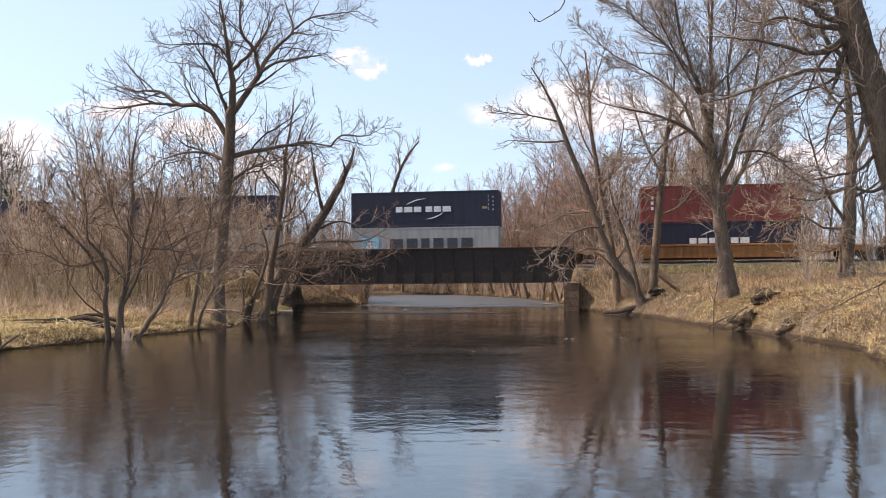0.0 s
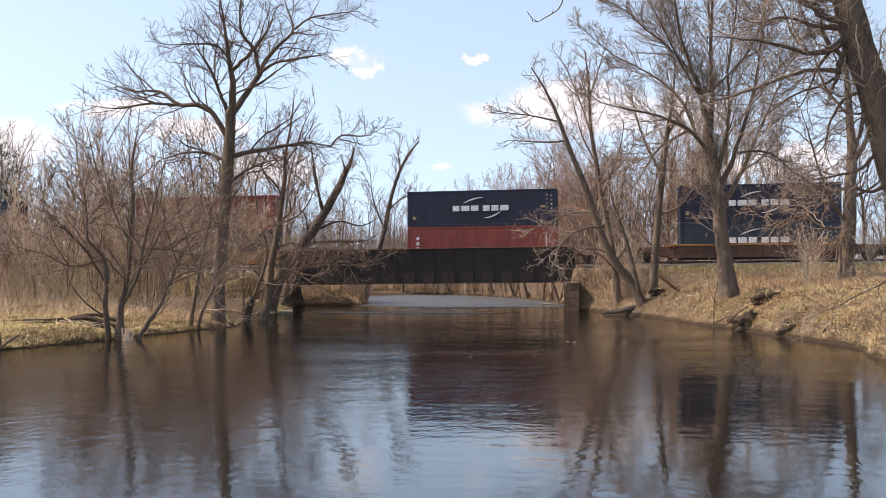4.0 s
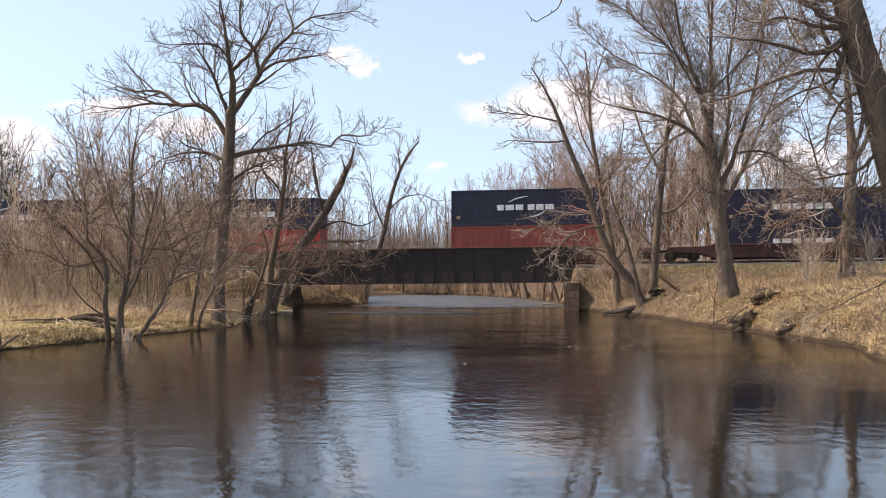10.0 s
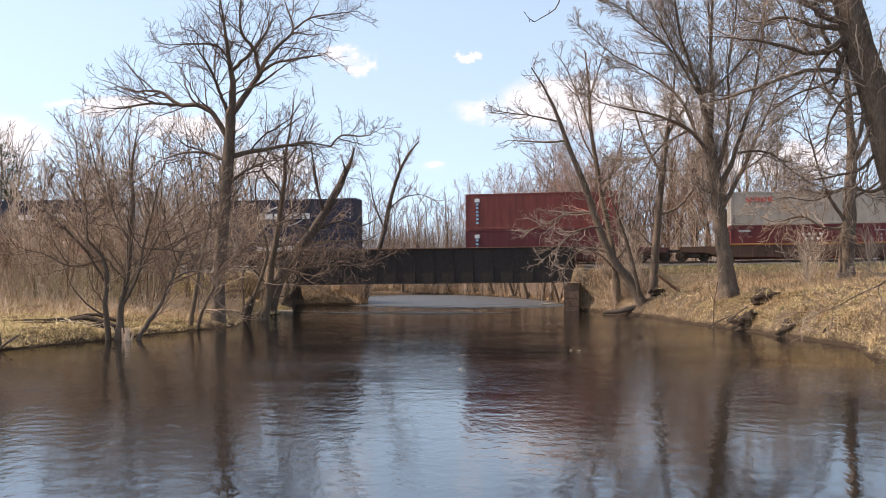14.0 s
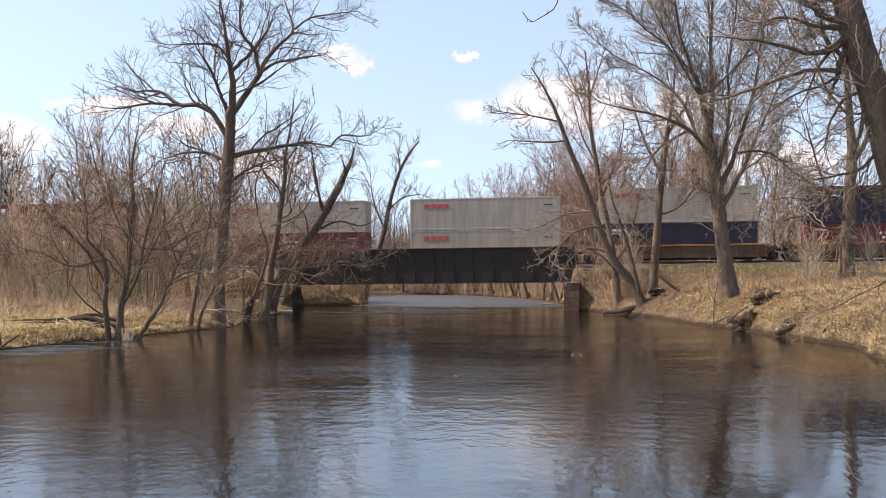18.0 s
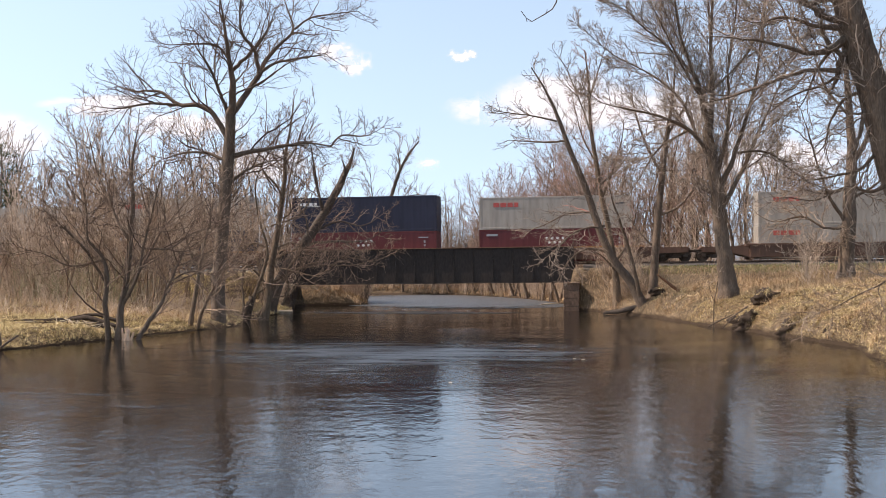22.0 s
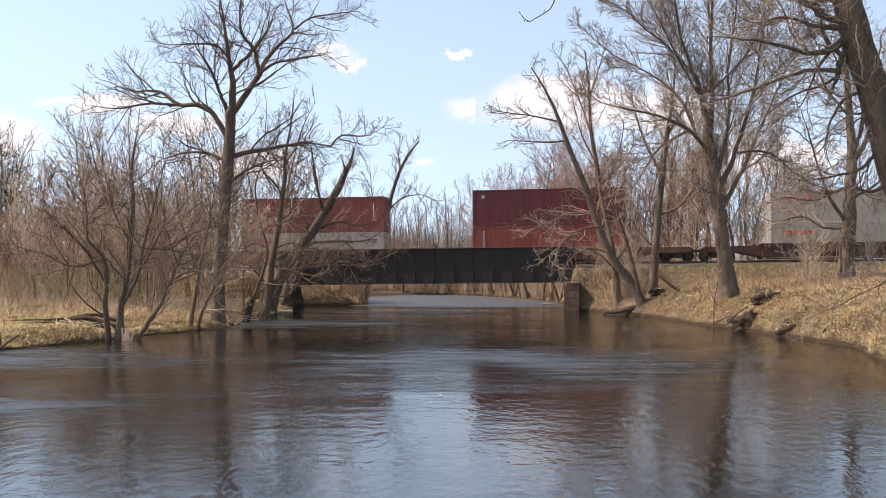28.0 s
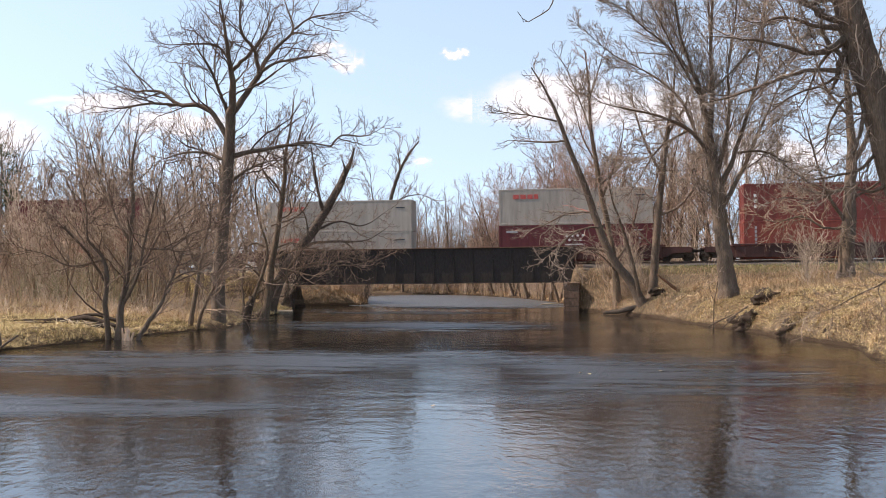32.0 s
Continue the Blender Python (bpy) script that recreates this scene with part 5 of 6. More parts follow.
COTTONWOOD_LIMBS = (
    [(-1.8, 0, 8.98, .124), (-2.5, -.25, 9.9, .086), (-3.33, -.51, 10.8, .049), (-4.01, -.76, 11.68, .024)],
    [(-1.86, 0, 9.48, .124), (-1.22, 0.16, 10.54, .088), (-.52, 0.32, 11.62, .050)],
    [(-1.91, 0, 10.24, .087), (-2.64, -.31, 11.37, .055), (-2.97, -.57, 12.38, .024)],
    [(-1.77, 0, 8.73, .112), (-2.61, 0.19, 9.41, .075), (-3.67, 0.4, 9.99, .051), (-4.77, 0.6, 10.32, .026)],
    [(-1.82, 0, 9.36, .087), (-3, -.26, 10.65, .055), (-4.29, -.47, 11.31, .030)],
    [(-1.54, 0, 7.16, .174), (-1.78, 0.07, 6.99, .150), (-1.87, 0.17, 6.57, .113), (-2.05, 0.28, 6.14, .057)],
    [(-1.58, 0, 7.47, .149), (-2.08, -.06, 7.15, .112), (-2.6, -.12, 7.01, .080), (-3.12, -.17, 7.16, .068), (-4.01, -.27, 7.29, .049), (-5.15, -.39, 7.36, .018)],
    [(-1.91, 0, 6.66, .087), (-2.53, 0.08, 6.68, .069), (-3.25, 0.18, 6.48, .056), (-4.1, 0.3, 6.17, .044), (-4.84, 0.4, 6.01, .025), (-5.58, 0.5, 6.1, .013)],
    [(-1.62, 0, 7.72, .149), (-2.21, -.07, 7.83, .105), (-2.86, -.18, 8.3, .074), (-3.64, -.3, 8.89, .037)],
    [(-.74, 0, 4.22, .081), (-1.18, 0.08, 3.98, .050), (-1.65, 0.16, 4.11, .038), (-2.36, 0.29, 3.81, .025), (-3.07, 0.4, 3.88, .019), (-3.68, 0.51, 3.5, .010)],
    [(-1.07, 0, 5.53, .099), (-1.34, -.1, 5.83, .080), (-1.51, -.21, 5.38, .074), (-1.74, -.36, 4.81, .055), (-1.93, -.42, 4.62, .024)],
    [(-2.56, 0, 7.04, .056), (-2.89, 0.13, 7.5, .044), (-3.08, 0.29, 8.17, .031), (-3.54, 0.46, 8.73, .013)],
    [(-.89, 0, 4.72, .087), (-.8, -.24, 5.69, .074), (-.68, -.54, 6.86, .049), (-.68, -.83, 8.01, .024)],
    [(-2.06, 0, 7.16, .062), (-2.39, 0.13, 6.62, .044), (-2.55, 0.24, 6.14, .031), (-2.82, 0.36, 5.65, .013)],
    [(-1.68, 0, 7.98, .162), (-2.13, -.04, 8.28, .112), (-2.64, -.08, 8.08, .074), (-3.03, -.12, 8.45, .037)],
    [(-1.81, 0, 6.97, .087), (-2.21, 0.09, 7.49, .062), (-2.25, 0.16, 8.08, .044), (-2.59, 0.24, 8.6, .025)],
    [(-1.68, 0, 7.6, .112), (-2.48, -.13, 7.63, .068), (-3.2, -.25, 7.79, .049), (-3.91, -.37, 7.64, .031), (-4.43, -.47, 7.86, .012)],
    [(-1.19, 0, 6.22, .087), (-1.64, 0.13, 6.12, .056), (-1.97, 0.29, 5.64, .044), (-2.1, 0.45, 5.03, .032), (-2.5, 0.59, 4.66, .013)],
    [(-1.94, 0, 6.53, .056), (-2.27, -.05, 6.34, .043), (-2.86, -.14, 6.14, .031), (-3.52, -.25, 5.69, .025), (-3.92, -.34, 5.18, .012)],
    [(-.95, 0, 5.1, .075), (-1.4, 0.15, 4.49, .050), (-1.87, 0.24, 4.37, .038), (-2.57, 0.38, 4.26, .025), (-3.17, 0.49, 4.39, .013)],
    [(-.47, 0, 2.73, .050), (-.96, -.19, 2.05, .031), (-1.62, -.35, 1.74, .021), (-2.43, -.55, 1.39, .015), (-2.95, -.68, 1.25, .009)],
)


def foot(x, y, sink=0.05):
    return (x, y, float(ground_z(x, y)) - sink)
hero_tree((-12.69, 59.0, 0.12), MAPLE_STEM, MAPLE_LIMBS, 11, BARK_DARK, TWIG_DARK, (10, 5, 3), "tall spreading leafless tree with dark bark at the water's edge", up=0.05, bend=0.17, rmin=0.0115, last=(0.45, 0.85), reach=(0.40, 0.85), girth=0.86)
hero_tree((-14.9, 48.2, 0.05), WILLOW_STEM, WILLOW_LIMBS, 12, BARK_DARK, TWIG, (8, 5, 2), "many-stemmed bushy leafless tree rooted in the shallows", rmin=0.0095, stem_twigs=0.3, boughs=(36, 2.4, 5.2), slim=0.8, last=(0.4, 0.8), bend=0.13)
hero_tree((-13.53, 56.0, 0.0), SAPLING_STEM, SAPLING_LIMBS, 13, BARK, TWIG_MID, (7, 5, 3), "slender leafless sapling pair at the water's edge", rmin=0.007, boughs=(6, 1.5, 3.0))
hero_tree((-11.27, 66.0, 0.20), ALDER_STEM, ALDER_LIMBS, 14, BARK, TWIG, (7, 5, 3), "tangled many-stemmed leafless tree beside the abutment", rmin=0.0095, bend=0.24, slim=0.62)
hero_tree((-12.4, 75.0, 0.47), DEAD_STEM, DEAD_LIMBS, 15, DEAD_WOOD, TWIG, (6, 5, 3), "leaning dead tree with a broken dark top", rmin=0.013, bend=0.26, slim=0.9)
hero_tree((-7.29, 97.0, 0.42), SNAG_STEM, SNAG_LIMBS, 16, DEAD_WOOD, TWIG, (6, 4, 2), "thin dead tree behind the railway", rmin=0.013, boughs=(9, 2.5, 4.5), spread=26, slim=0.8)
hero_tree((14.05, 73.0, 0.54), LEANER_STEM, LEANER_LIMBS, 17, BARK_DARK, TWIG_GREY, (10, 5, 3), "leaning leafless tree with grey twigs over the river", rmin=0.0135, last=(0.4, 0.8), bend=0.2)
hero_tree((12.82, 77.0, 1.09), PARTNER_STEM, PARTNER_LIMBS, 22, BARK, TWIG_RED, (10, 5, 3), "slender upright leafless tree with red buds behind a fallen trunk", rmin=0.0135, bend=0.16, last=(0.4, 0.8))
hero_tree((14.76, 74.0, 1.30), ASH_STEM, ASH_LIMBS, 18, BARK_DARK, TWIG, (10, 5, 3), "straight leafless tree with split bark on the bank", rmin=0.0135, bend=0.22)
hero_tree((16.92, 62.0, 1.96), OAK_STEM, OAK_LIMBS, 19, BARK_DARK, TWIG_GREY, (15, 7, 4), "stout leafless tree with a fan of ascending limbs", up=0.05, bend=0.15, rmin=0.012, last=(0.45, 0.85), spread=34, boughs=(18, 2.5, 4.5), slim=0.80, girth=0.88)
hero_tree((25.44, 66.0, 3.0), LINDEN_STEM, LINDEN_LIMBS, 20, BARK_DARK, TWIG_MID, (11, 5, 3), "leafless tree with drooping pale twigs before the railway", up=0.0, bend=0.26, rmin=0.0125, boughs=(8, 2.0, 4.0))
near = hero_tree((10.65, 23.0, 1.0), COTTONWOOD_STEM, COTTONWOOD_LIMBS, 21, BARK_DARK, TWIG_GREY, (14, 6, 3), "old thick leaning tree with rough furrowed bark", rmin=0.0048, reach=(0.25, 0.6), stem_twigs=0.5, slim=0.7, relief=0.16, sides=40, bend=0.24)


# ---- woods and brush ----
def scatter(proto, places, label, category, group, seed, low=0.75, high=1.15):
    """Copies of grown trees at the places (x, y), each turned and sized by chance."""
    r = random.Random(seed)
    for k, (x, y) in enumerate(places):
        base = proto[k % len(proto)]
        q = r.uniform(low, high)
        m = pose(x, y, float(ground_z(x, y)), 0, 0, r.uniform(0, 360)) @ Matrix.Diagonal((q, q, q, 1))
        if k < len(proto):
            ob = base
            ob.matrix_basis = m
        else:
            ob = copy_thing(base, Matrix.Identity(4))
            ob.matrix_basis = m
        tagged(ob, label, category, group)
        ob.name = category.replace(" ", "_")


def track_gap(x, y):
    return (x - MID.x) * ACROSS.x + (y - MID.y) * ACROSS.y


def places(n, xr, yr, seed, dmin=1.0, gap=4.5, keep=None, apart=1.0):
    r = random.Random(seed)
    out = []
    tries = 0
    while len(out) < n and tries < 20000:
        tries += 1
        x, y = r.uniform(*xr), r.uniform(*yr)
        if float(shore(x, y)[0]) < dmin or abs(track_gap(x, y)) < gap or (keep and not keep(x, y)):
            continue
        if any((x - a) ** 2 + (y - b) ** 2 < apart * apart for a, b in out):
            continue
        out.append((x, y))
    return out


def behind(x, y):
    return track_gap(x, y) > 6


def before(x, y):
    return track_gap(x, y) < -2.9


def thicket(x, y):
    """Where the brush stands thick: not before the open grassy slope beside the bridge."""
    return before(x, y) and x < -0.262 * y


tall = [wild_tree(13.5, 101 + k, BARK, TWIG if k % 2 else TWIG_PALE, 1, 0.17, 0.06, (16, 6, 3), 0.021, 0.22, 0.10, 34, (0.28, 0.55)) for k in range(6)]
sparse = [wild_tree(13.5, 111 + k, BARK, TWIG if k % 2 else TWIG_GREY, 1, 0.17, 0.06, (14, 7, 0), 0.028, 0.22, 0.10, 34, (0.28, 0.55)) for k in range(4)]
left_wood = places(52, (-56, -14), (94, 122), 41, 2.0, 6, behind, 2.6)
right_wood = places(82, (12, 62), (84, 122), 42, 2.0, 7, behind, 2.6)
mid_wood = places(95, (-24, 36), (126, 185), 45, 3.0, 6, behind, 2.2)
deep = [q for q in left_wood + right_wood if q[1] > 106]
scatter(sparse[:2], [q for q in deep if q[0] < 0], "tall thin leafless tree deep in the wood", "tree", "wood behind the railway", 40, 0.72, 1.15)
scatter(sparse[2:], mid_wood, "low thin leafless tree in the far wood", "tree", "wood behind the railway", 37, 0.55, 0.92)
scatter(tall[:3], [q for q in left_wood if q[1] <= 106], "tall thin leafless tree in the wood behind the railway", "tree", "wood behind the railway", 43, 0.8, 1.22)
scatter(tall[3:5], [q for q in right_wood if 21 <= q[0] < 31], "tall thin leafless tree in the wood behind the railway", "tree", "wood behind the railway", 39, 0.9, 1.4)
scatter(tall[5:], [q for q in right_wood if not 21 <= q[0] < 31], "slim leafless tree at the edge of the wood behind the railway", "tree", "wood behind the railway", 38, 0.62, 0.92)

crowned = [wild_tree(16.5, 151 + k, BARK, TWIG_RED, 2, 0.16, 0.14, (22, 8, 4), 0.018, 0.22, 0.08, 40, (0.3, 0.5)) for k in range(2)]
scatter(crowned, [(10.4, 117.5), (8.3, 120.0), (12.4, 112.0)], "round-crowned leafless tree with red buds behind the railway", "tree", "budding trees", 52, 0.92, 1.08)
budding = [wild_tree(13.0, 121 + k, BARK, TWIG_RED, 2, 0.13, 0.12, (15, 6, 3), 0.018, 0.2, 0.10, 34, (0.28, 0.55)) for k in range(2)]
scatter(budding, places(14, (5, 16), (97, 114), 54, 0.7, 6, behind, 1.3) + places(9, (3.5, 10), (116, 128), 94, 0.5, 6, behind, 1.0) + places(3, (20, 34), (92, 100), 55, 1.0, 6, behind, 2.0), "leafless tree hazed with red buds behind the railway", "tree", "budding trees", 56, 0.85, 1.15)

shore_trees = [wild_tree(7.0, 126 + k, BARK_DARK, TWIG, 2, 0.17, 0.15, (12, 6, 3), 0.014, 0.25, 0.08, 36) for k in range(2)]
scatter(shore_trees, [(2.8, 127.6), (4.0, 126), (4.9, 124.4), (6.0, 122), (7.0, 119.5), (8.0, 116.5), (8.6, 114.6), (9.2, 112), (9.6, 109), (10.2, 106), (10.6, 103), (11.1, 99), (-1.4, 130.5), (-5, 132.5), (0.8, 129.3), (5.5, 123.2), (7.6, 118)], "dark leaning leafless tree on the far shore", "tree", "trees on the far shore", 57, 0.8, 1.1)

thin = [wild_tree(8.5, 131 + k, BARK_TAN, BRUSH if k % 2 else TWIG_MID, 4, 0.06, 0.22, (10, 6, 3), 0.015, 0.3, 0.10, 32, (0.28, 0.55)) for k in range(4)]
left_thin = places(14, (-33, -17), (62, 80), 44, 2.5, 4.5, thicket, 1.4) + places(8, (-30, -17), (64, 81), 58, 0.8, 3.4, thicket, 1.2)
mid_thin = places(14, (-12, 18), (118, 175), 46, 3.0, 6, behind, 2.0)
scatter(thin, left_thin + mid_thin, "slender many-stemmed leafless tree in the thicket", "tree", "thicket on the bank", 47, 0.6, 1.1)

screen = [wild_tree(7.5, 141 + k, BARK_TAN, TWIG_MID if k % 2 else BRUSH, 3, 0.06, 0.20, (14, 6, 3), 0.015, 0.30, 0.06, 40, (0.3, 0.6)) for k in range(3)]
scatter(screen, places(10, (-31, -18), (70, 82.5), 59, 0.8, 3.4, thicket, 1.3), "slender leafless tree in the thicket by the railway", "tree", "thicket on the bank", 60, 0.7, 1.1)

slope_tree = [wild_tree(8.6, 171 + k, BARK_TAN, TWIG_MID if k % 2 else TWIG_PALE, 2, 0.07, 0.12, (16, 7, 3), 0.014, 0.42, 0.04, 46, (0.3, 0.55)) for k in range(3)]
scatter(slope_tree, places(10, (-20.5, -12.4), (70, 81.5), 96, 0.5, 3.4, before, 1.3), "slender high-branched leafless tree on the railway's slope", "tree", "thicket on the bank", 97, 0.85, 1.15)

bush = [wild_tree(3.4, 161 + k, BRUSH, BRUSH, 8, 0.018, 0.30, (7, 5, 0), 0.010, 0.12, 0.12, 34, (0.3, 0.6)) for k in range(4)]
left_bush = places(24, (-34, -17), (66, 82), 48, 1.6, 4.2, thicket, 0.9)
right_bush = places(10, (14, 42), (58, 72), 49, 3.4, 4.2, before, 1.3)
far_bush = places(80, (-14, 14), (96, 142), 50, -0.1, 5, lambda x, y: behind(x, y) and float(shore(x, y)[0]) < 2.2, 0.8)
end_bush = places(9, (9.7, 14.5), (77, 83), 52, 0.4, 2.9, before, 0.7) + places(5, (-15, -12.5), (76, 86), 53, 0.3, 2.9, before, 0.7)
scatter(bush, left_bush + right_bush + far_bush + end_bush, "brown leafless bush among dry grass", "bush", "bushes on the banks", 51, 0.55, 1.1)


def pine(x, y, height, seed):
    """A dark evergreen: drooping boughs in whorls, each set with sprays of needles."""
    rng = np.random.default_rng(seed)
    th = tagged(new("pine_tree"), "dark green pine standing among bare trees", "pine tree")
    th.matrix_basis = Matrix.Translation((x, y, float(ground_z(x, y))))
    c = np.stack([np.zeros(14), np.zeros(14), np.linspace(-0.3, height, 14)], -1)
    r = np.linspace(0.2, 0.02, 14)
    v, f = tubes(c[None], r[None], 8)
    put("trunk", mesh_of("trunk", v, f, BARK_DARK, True), th)
    P, R, L = grow(c[None], r[None], np.array([height]), 110, 6, rng, (0.16, 0.24), 78, -0.03, 0.012, 0.2, 0.08)
    P2, R2, L2 = grow(P, R, L, 9, 3, rng, (0.3, 0.5), 45, 0.02, 0.006, 0.2)
    put("boughs", twig_mesh("boughs", [(P, R, 3), (P2, R2, 3)], BARK_DARK), th)
    P3, R3, L3 = grow(P2, R2, L2, 12, 2, rng, (0.25, 0.45), 40, 0.05, 0.011, 0.1)
    ob = put("needles", twig_mesh("needles", [(P3, R3, 3)], NEEDLES), th)
    ob["kind"] = "stuff"
    return th


pine(-40.6, 96.0, 12.4, 23)


def undergrowth(n, xr, yr, seed, height, mat, label, dmin=0.8):
    """A wood's crowd of thin saplings and stems."""
    rng = np.random.default_rng(seed)
    x, y = rng.uniform(*xr, n), rng.uniform(*yr, n)
    ok = (shore(x, y)[0] > dmin) & (ground_z(x, y) > 0.06) & (np.abs((x - MID.x) * ACROSS.x + (y - MID.y) * ACROSS.y) > 2.9)
    x, y = x[ok], y[ok]
    n = len(x)
    h = height * rng.uniform(0.35, 1.0, n)
    k = 4
    P = np.empty((n, k, 3))
    P[:, 0] = np.stack([x, y, ground_z(x, y) - 0.2], -1)
    d = unit(np.stack([rng.normal(0, 0.3, n), rng.normal(0, 0.3, n), np.ones(n)], -1))
    for i in range(1, k):
        d = unit(d + rng.normal(0, 0.09, d.shape) + np.array([0, 0, 0.04]))
        P[:, i] = P[:, i - 1] + d * (h / (k - 1))[:, None]
    R = (h * 0.0034 + 0.006)[:, None] * np.linspace(1, 0.35, k)[None]
    P1, R1, L1 = grow(P, R, h, 5, 2, rng, (0.25, 0.55), 52, 0.1, 0.010, 0.15)
    ob = put("undergrowth", twig_mesh("undergrowth", [(P, R, 3), (P1, R1, 3)], mat))
    return tagged(ob, label, "undergrowth", kind="stuff")


undergrowth(2600, (-70, -13), (92, 130), 62, 7.0, BRUSH, "brown thicket of thin stems behind the railway")
undergrowth(2400, (11, 72), (88, 130), 63, 7.0, TWIG_PALE, "pale thicket of thin stems behind the railway")
undergrowth(5200, (-26, 30), (122, 165), 64, 8.5, TWIG, "thicket of thin stems on the far shore")
undergrowth(900, (13, 62), (82, 97), 92, 2.4, TWIG_MID, "low brown brush behind the railway", 0.3)
undergrowth(700, (-62, -14), (90, 104), 93, 2.4, TWIG_MID, "low brown brush behind the railway", 0.3)
undergrowth(120, (-35, -20), (72, 82), 65, 4.6, TWIG_PALE, "brown thicket of thin stems on the low bank")
undergrowth(620, (-34, -13), (54, 70), 95, 1.7, BRUSH, "low tangled brush of bare stems on the low bank", 1.3)
undergrowth(150, (-27, -19), (64, 73), 70, 4.2, TWIG_OLIVE, "olive-tinged thicket of thin stems on the low bank")
undergrowth(14, (14, 46), (60, 81), 66, 2.8, TWIG, "pale thin saplings on the bank")

undergrowth(2300, (-14, 16), (96, 142), 69, 2.2, TWIG, "low brown scrub along the far shore", 0.1)
undergrowth(500, (10.2, 15.5), (75, 84), 67, 1.4, TWIG_MID, "brown tangle of stems at the bridge's end", -4)
undergrowth(120, (-16, -11.3), (64, 80), 68, 2.2, TWIG_PALE, "brown tangle of stems beside the abutment")


def far_woods():
    """The line of trees that closes the plain far behind."""
    rng = np.random.default_rng(61)
    n = 520
    x = rng.uniform(-330, 330, n)
    y = rng.uniform(150, 300, n)
    keep = np.abs(x) < y * 1.2
    x, y = x[keep], y[keep]
    n = len(x)
    h = rng.uniform(8, 14.5, n)
    z = ground_z(x, y)
    k = 8
    P = np.empty((n, k, 3))
    P[:, 0] = np.stack([x, y, z - 0.3], -1)
    d = unit(np.stack([rng.normal(0, 0.06, n), rng.normal(0, 0.06, n), np.ones(n)], -1))
    for i in range(1, k):
        d = unit(d + rng.normal(0, 0.06, d.shape) + np.array([0, 0, 0.05]))
        P[:, i] = P[:, i - 1] + d * (h / (k - 1))[:, None]
    R = (h * 0.012)[:, None] * np.linspace(1, 0.15, k)[None]
    P1, R1, L1 = grow(P, R, h, 13, 3, rng, (0.22, 0.42), 34, 0.1, 0.022, 0.2)
    P2, R2, L2 = grow(P1, R1, L1, 4, 2, rng, (0.35, 0.75), 34, 0.1, 0.020, 0.15)
    ob = put("far_woods", twig_mesh("far_woods", [(P, R, 4), (P1, R1, 3), (P2, R2, 3)], TWIG))
    return tagged(ob, "distant leafless woods beyond the river", "woods", kind="stuff")


far_woods()


# ---- grass, leaves, driftwood ----
def blades(name, n, xr, yr, seed, height, mat, label, dmin=0.15, keep=None, flop=0.7, width=0.012, clump=0, clear=2.9):
    """Loose bent blades of grass on the ground."""
    rng = np.random.default_rng(seed)
    x, y = rng.uniform(*xr, n), rng.uniform(*yr, n)
    if clump:
        c = rng.integers(0, clump, n)
        cx, cy = rng.uniform(*xr, clump), rng.uniform(*yr, clump)
        x, y = cx[c] + rng.normal(0, 0.22, n), cy[c] + rng.normal(0, 0.22, n)
    ok = (shore(x, y)[0] > dmin) & (ground_z(x, y) > 0.04)
    gap = (x - MID.x) * ACROSS.x + (y - MID.y) * ACROSS.y
    ok &= np.abs(gap) > clear
    if keep is not None:
        ok &= keep(x, y)
    x, y = x[ok], y[ok]
    n = len(x)
    z = ground_z(x, y) - 0.02
    h = rng.uniform(0.45, 1.0, n) * height
    a = rng.uniform(0, 2 * np.pi, n)
    lean = rng.uniform(0.15, 1.0, n) ** 0.7 * flop
    dirn = np.stack([np.cos(a), np.sin(a)], -1)
    w = np.stack([-dirn[:, 1], dirn[:, 0], np.zeros(n)], -1) * width
    p0 = np.stack([x, y, z], -1)
    p1 = p0 + np.stack([dirn[:, 0] * lean * h * 0.4, dirn[:, 1] * lean * h * 0.4, h * np.maximum(0.6 - 0.2 * lean, 0.15)], -1)
    p2 = p0 + np.stack([dirn[:, 0] * lean * h * 1.1, dirn[:, 1] * lean * h * 1.1, np.maximum(h * (1 - lean * 0.45), 0.03)], -1)
    v = np.stack([p0 - w, p0 + w, p1 - w * 0.8, p1 + w * 0.8, p2 - w * 0.2, p2 + w * 0.2], 1).reshape(-1, 3)
    b = np.arange(n)[:, None] * 6
    f = np.concatenate([b + np.array([[0, 1, 3, 2]]), b + np.array([[2, 3, 5, 4]])])
    ob = put(name, mesh_of(name, v, f, mat))
    return tagged(ob, label, "grass", kind="stuff")


blades("dry_grass", 50000, (11, 34), (34, 72), 71, 0.34, STRAW, "matted straw-coloured dry grass on the bank", 0.08, None, 2.2, 0.0085, 4500)
blades("dry_grass", 36000, (-34, -9), (40, 76), 72, 0.36, STRAW, "matted straw-coloured dry grass on the bank", 0.02, None, 2.2, 0.008, 4600)
blades("dry_grass", 46000, (-24, -12.5), (40, 57), 87, 0.30, STRAW, "thick matted straw-coloured grass at the water's edge", 0.04, None, 2.4, 0.009, 1500)
blades("dry_grass", 60000, (12, 23), (34, 64), 88, 0.32, STRAW, "thick matted straw-coloured grass over the bank's edge", 0.06, None, 2.4, 0.008, 2200)
blades("tall_weeds", 7000, (9.4, 15), (76, 84), 85, 0.6, WEED, "red-brown dead weeds at the bridge's end", -4, None, 1.0, 0.011)
blades("moss_grass", 2600, (14, 19), (52, 68), 86, 0.2, TWIG_OLIVE, "olive-green moss and grass on the bank", 0.2, lambda x, y: shore(x, y)[0] < 2.2, 1.5, 0.012, 60)
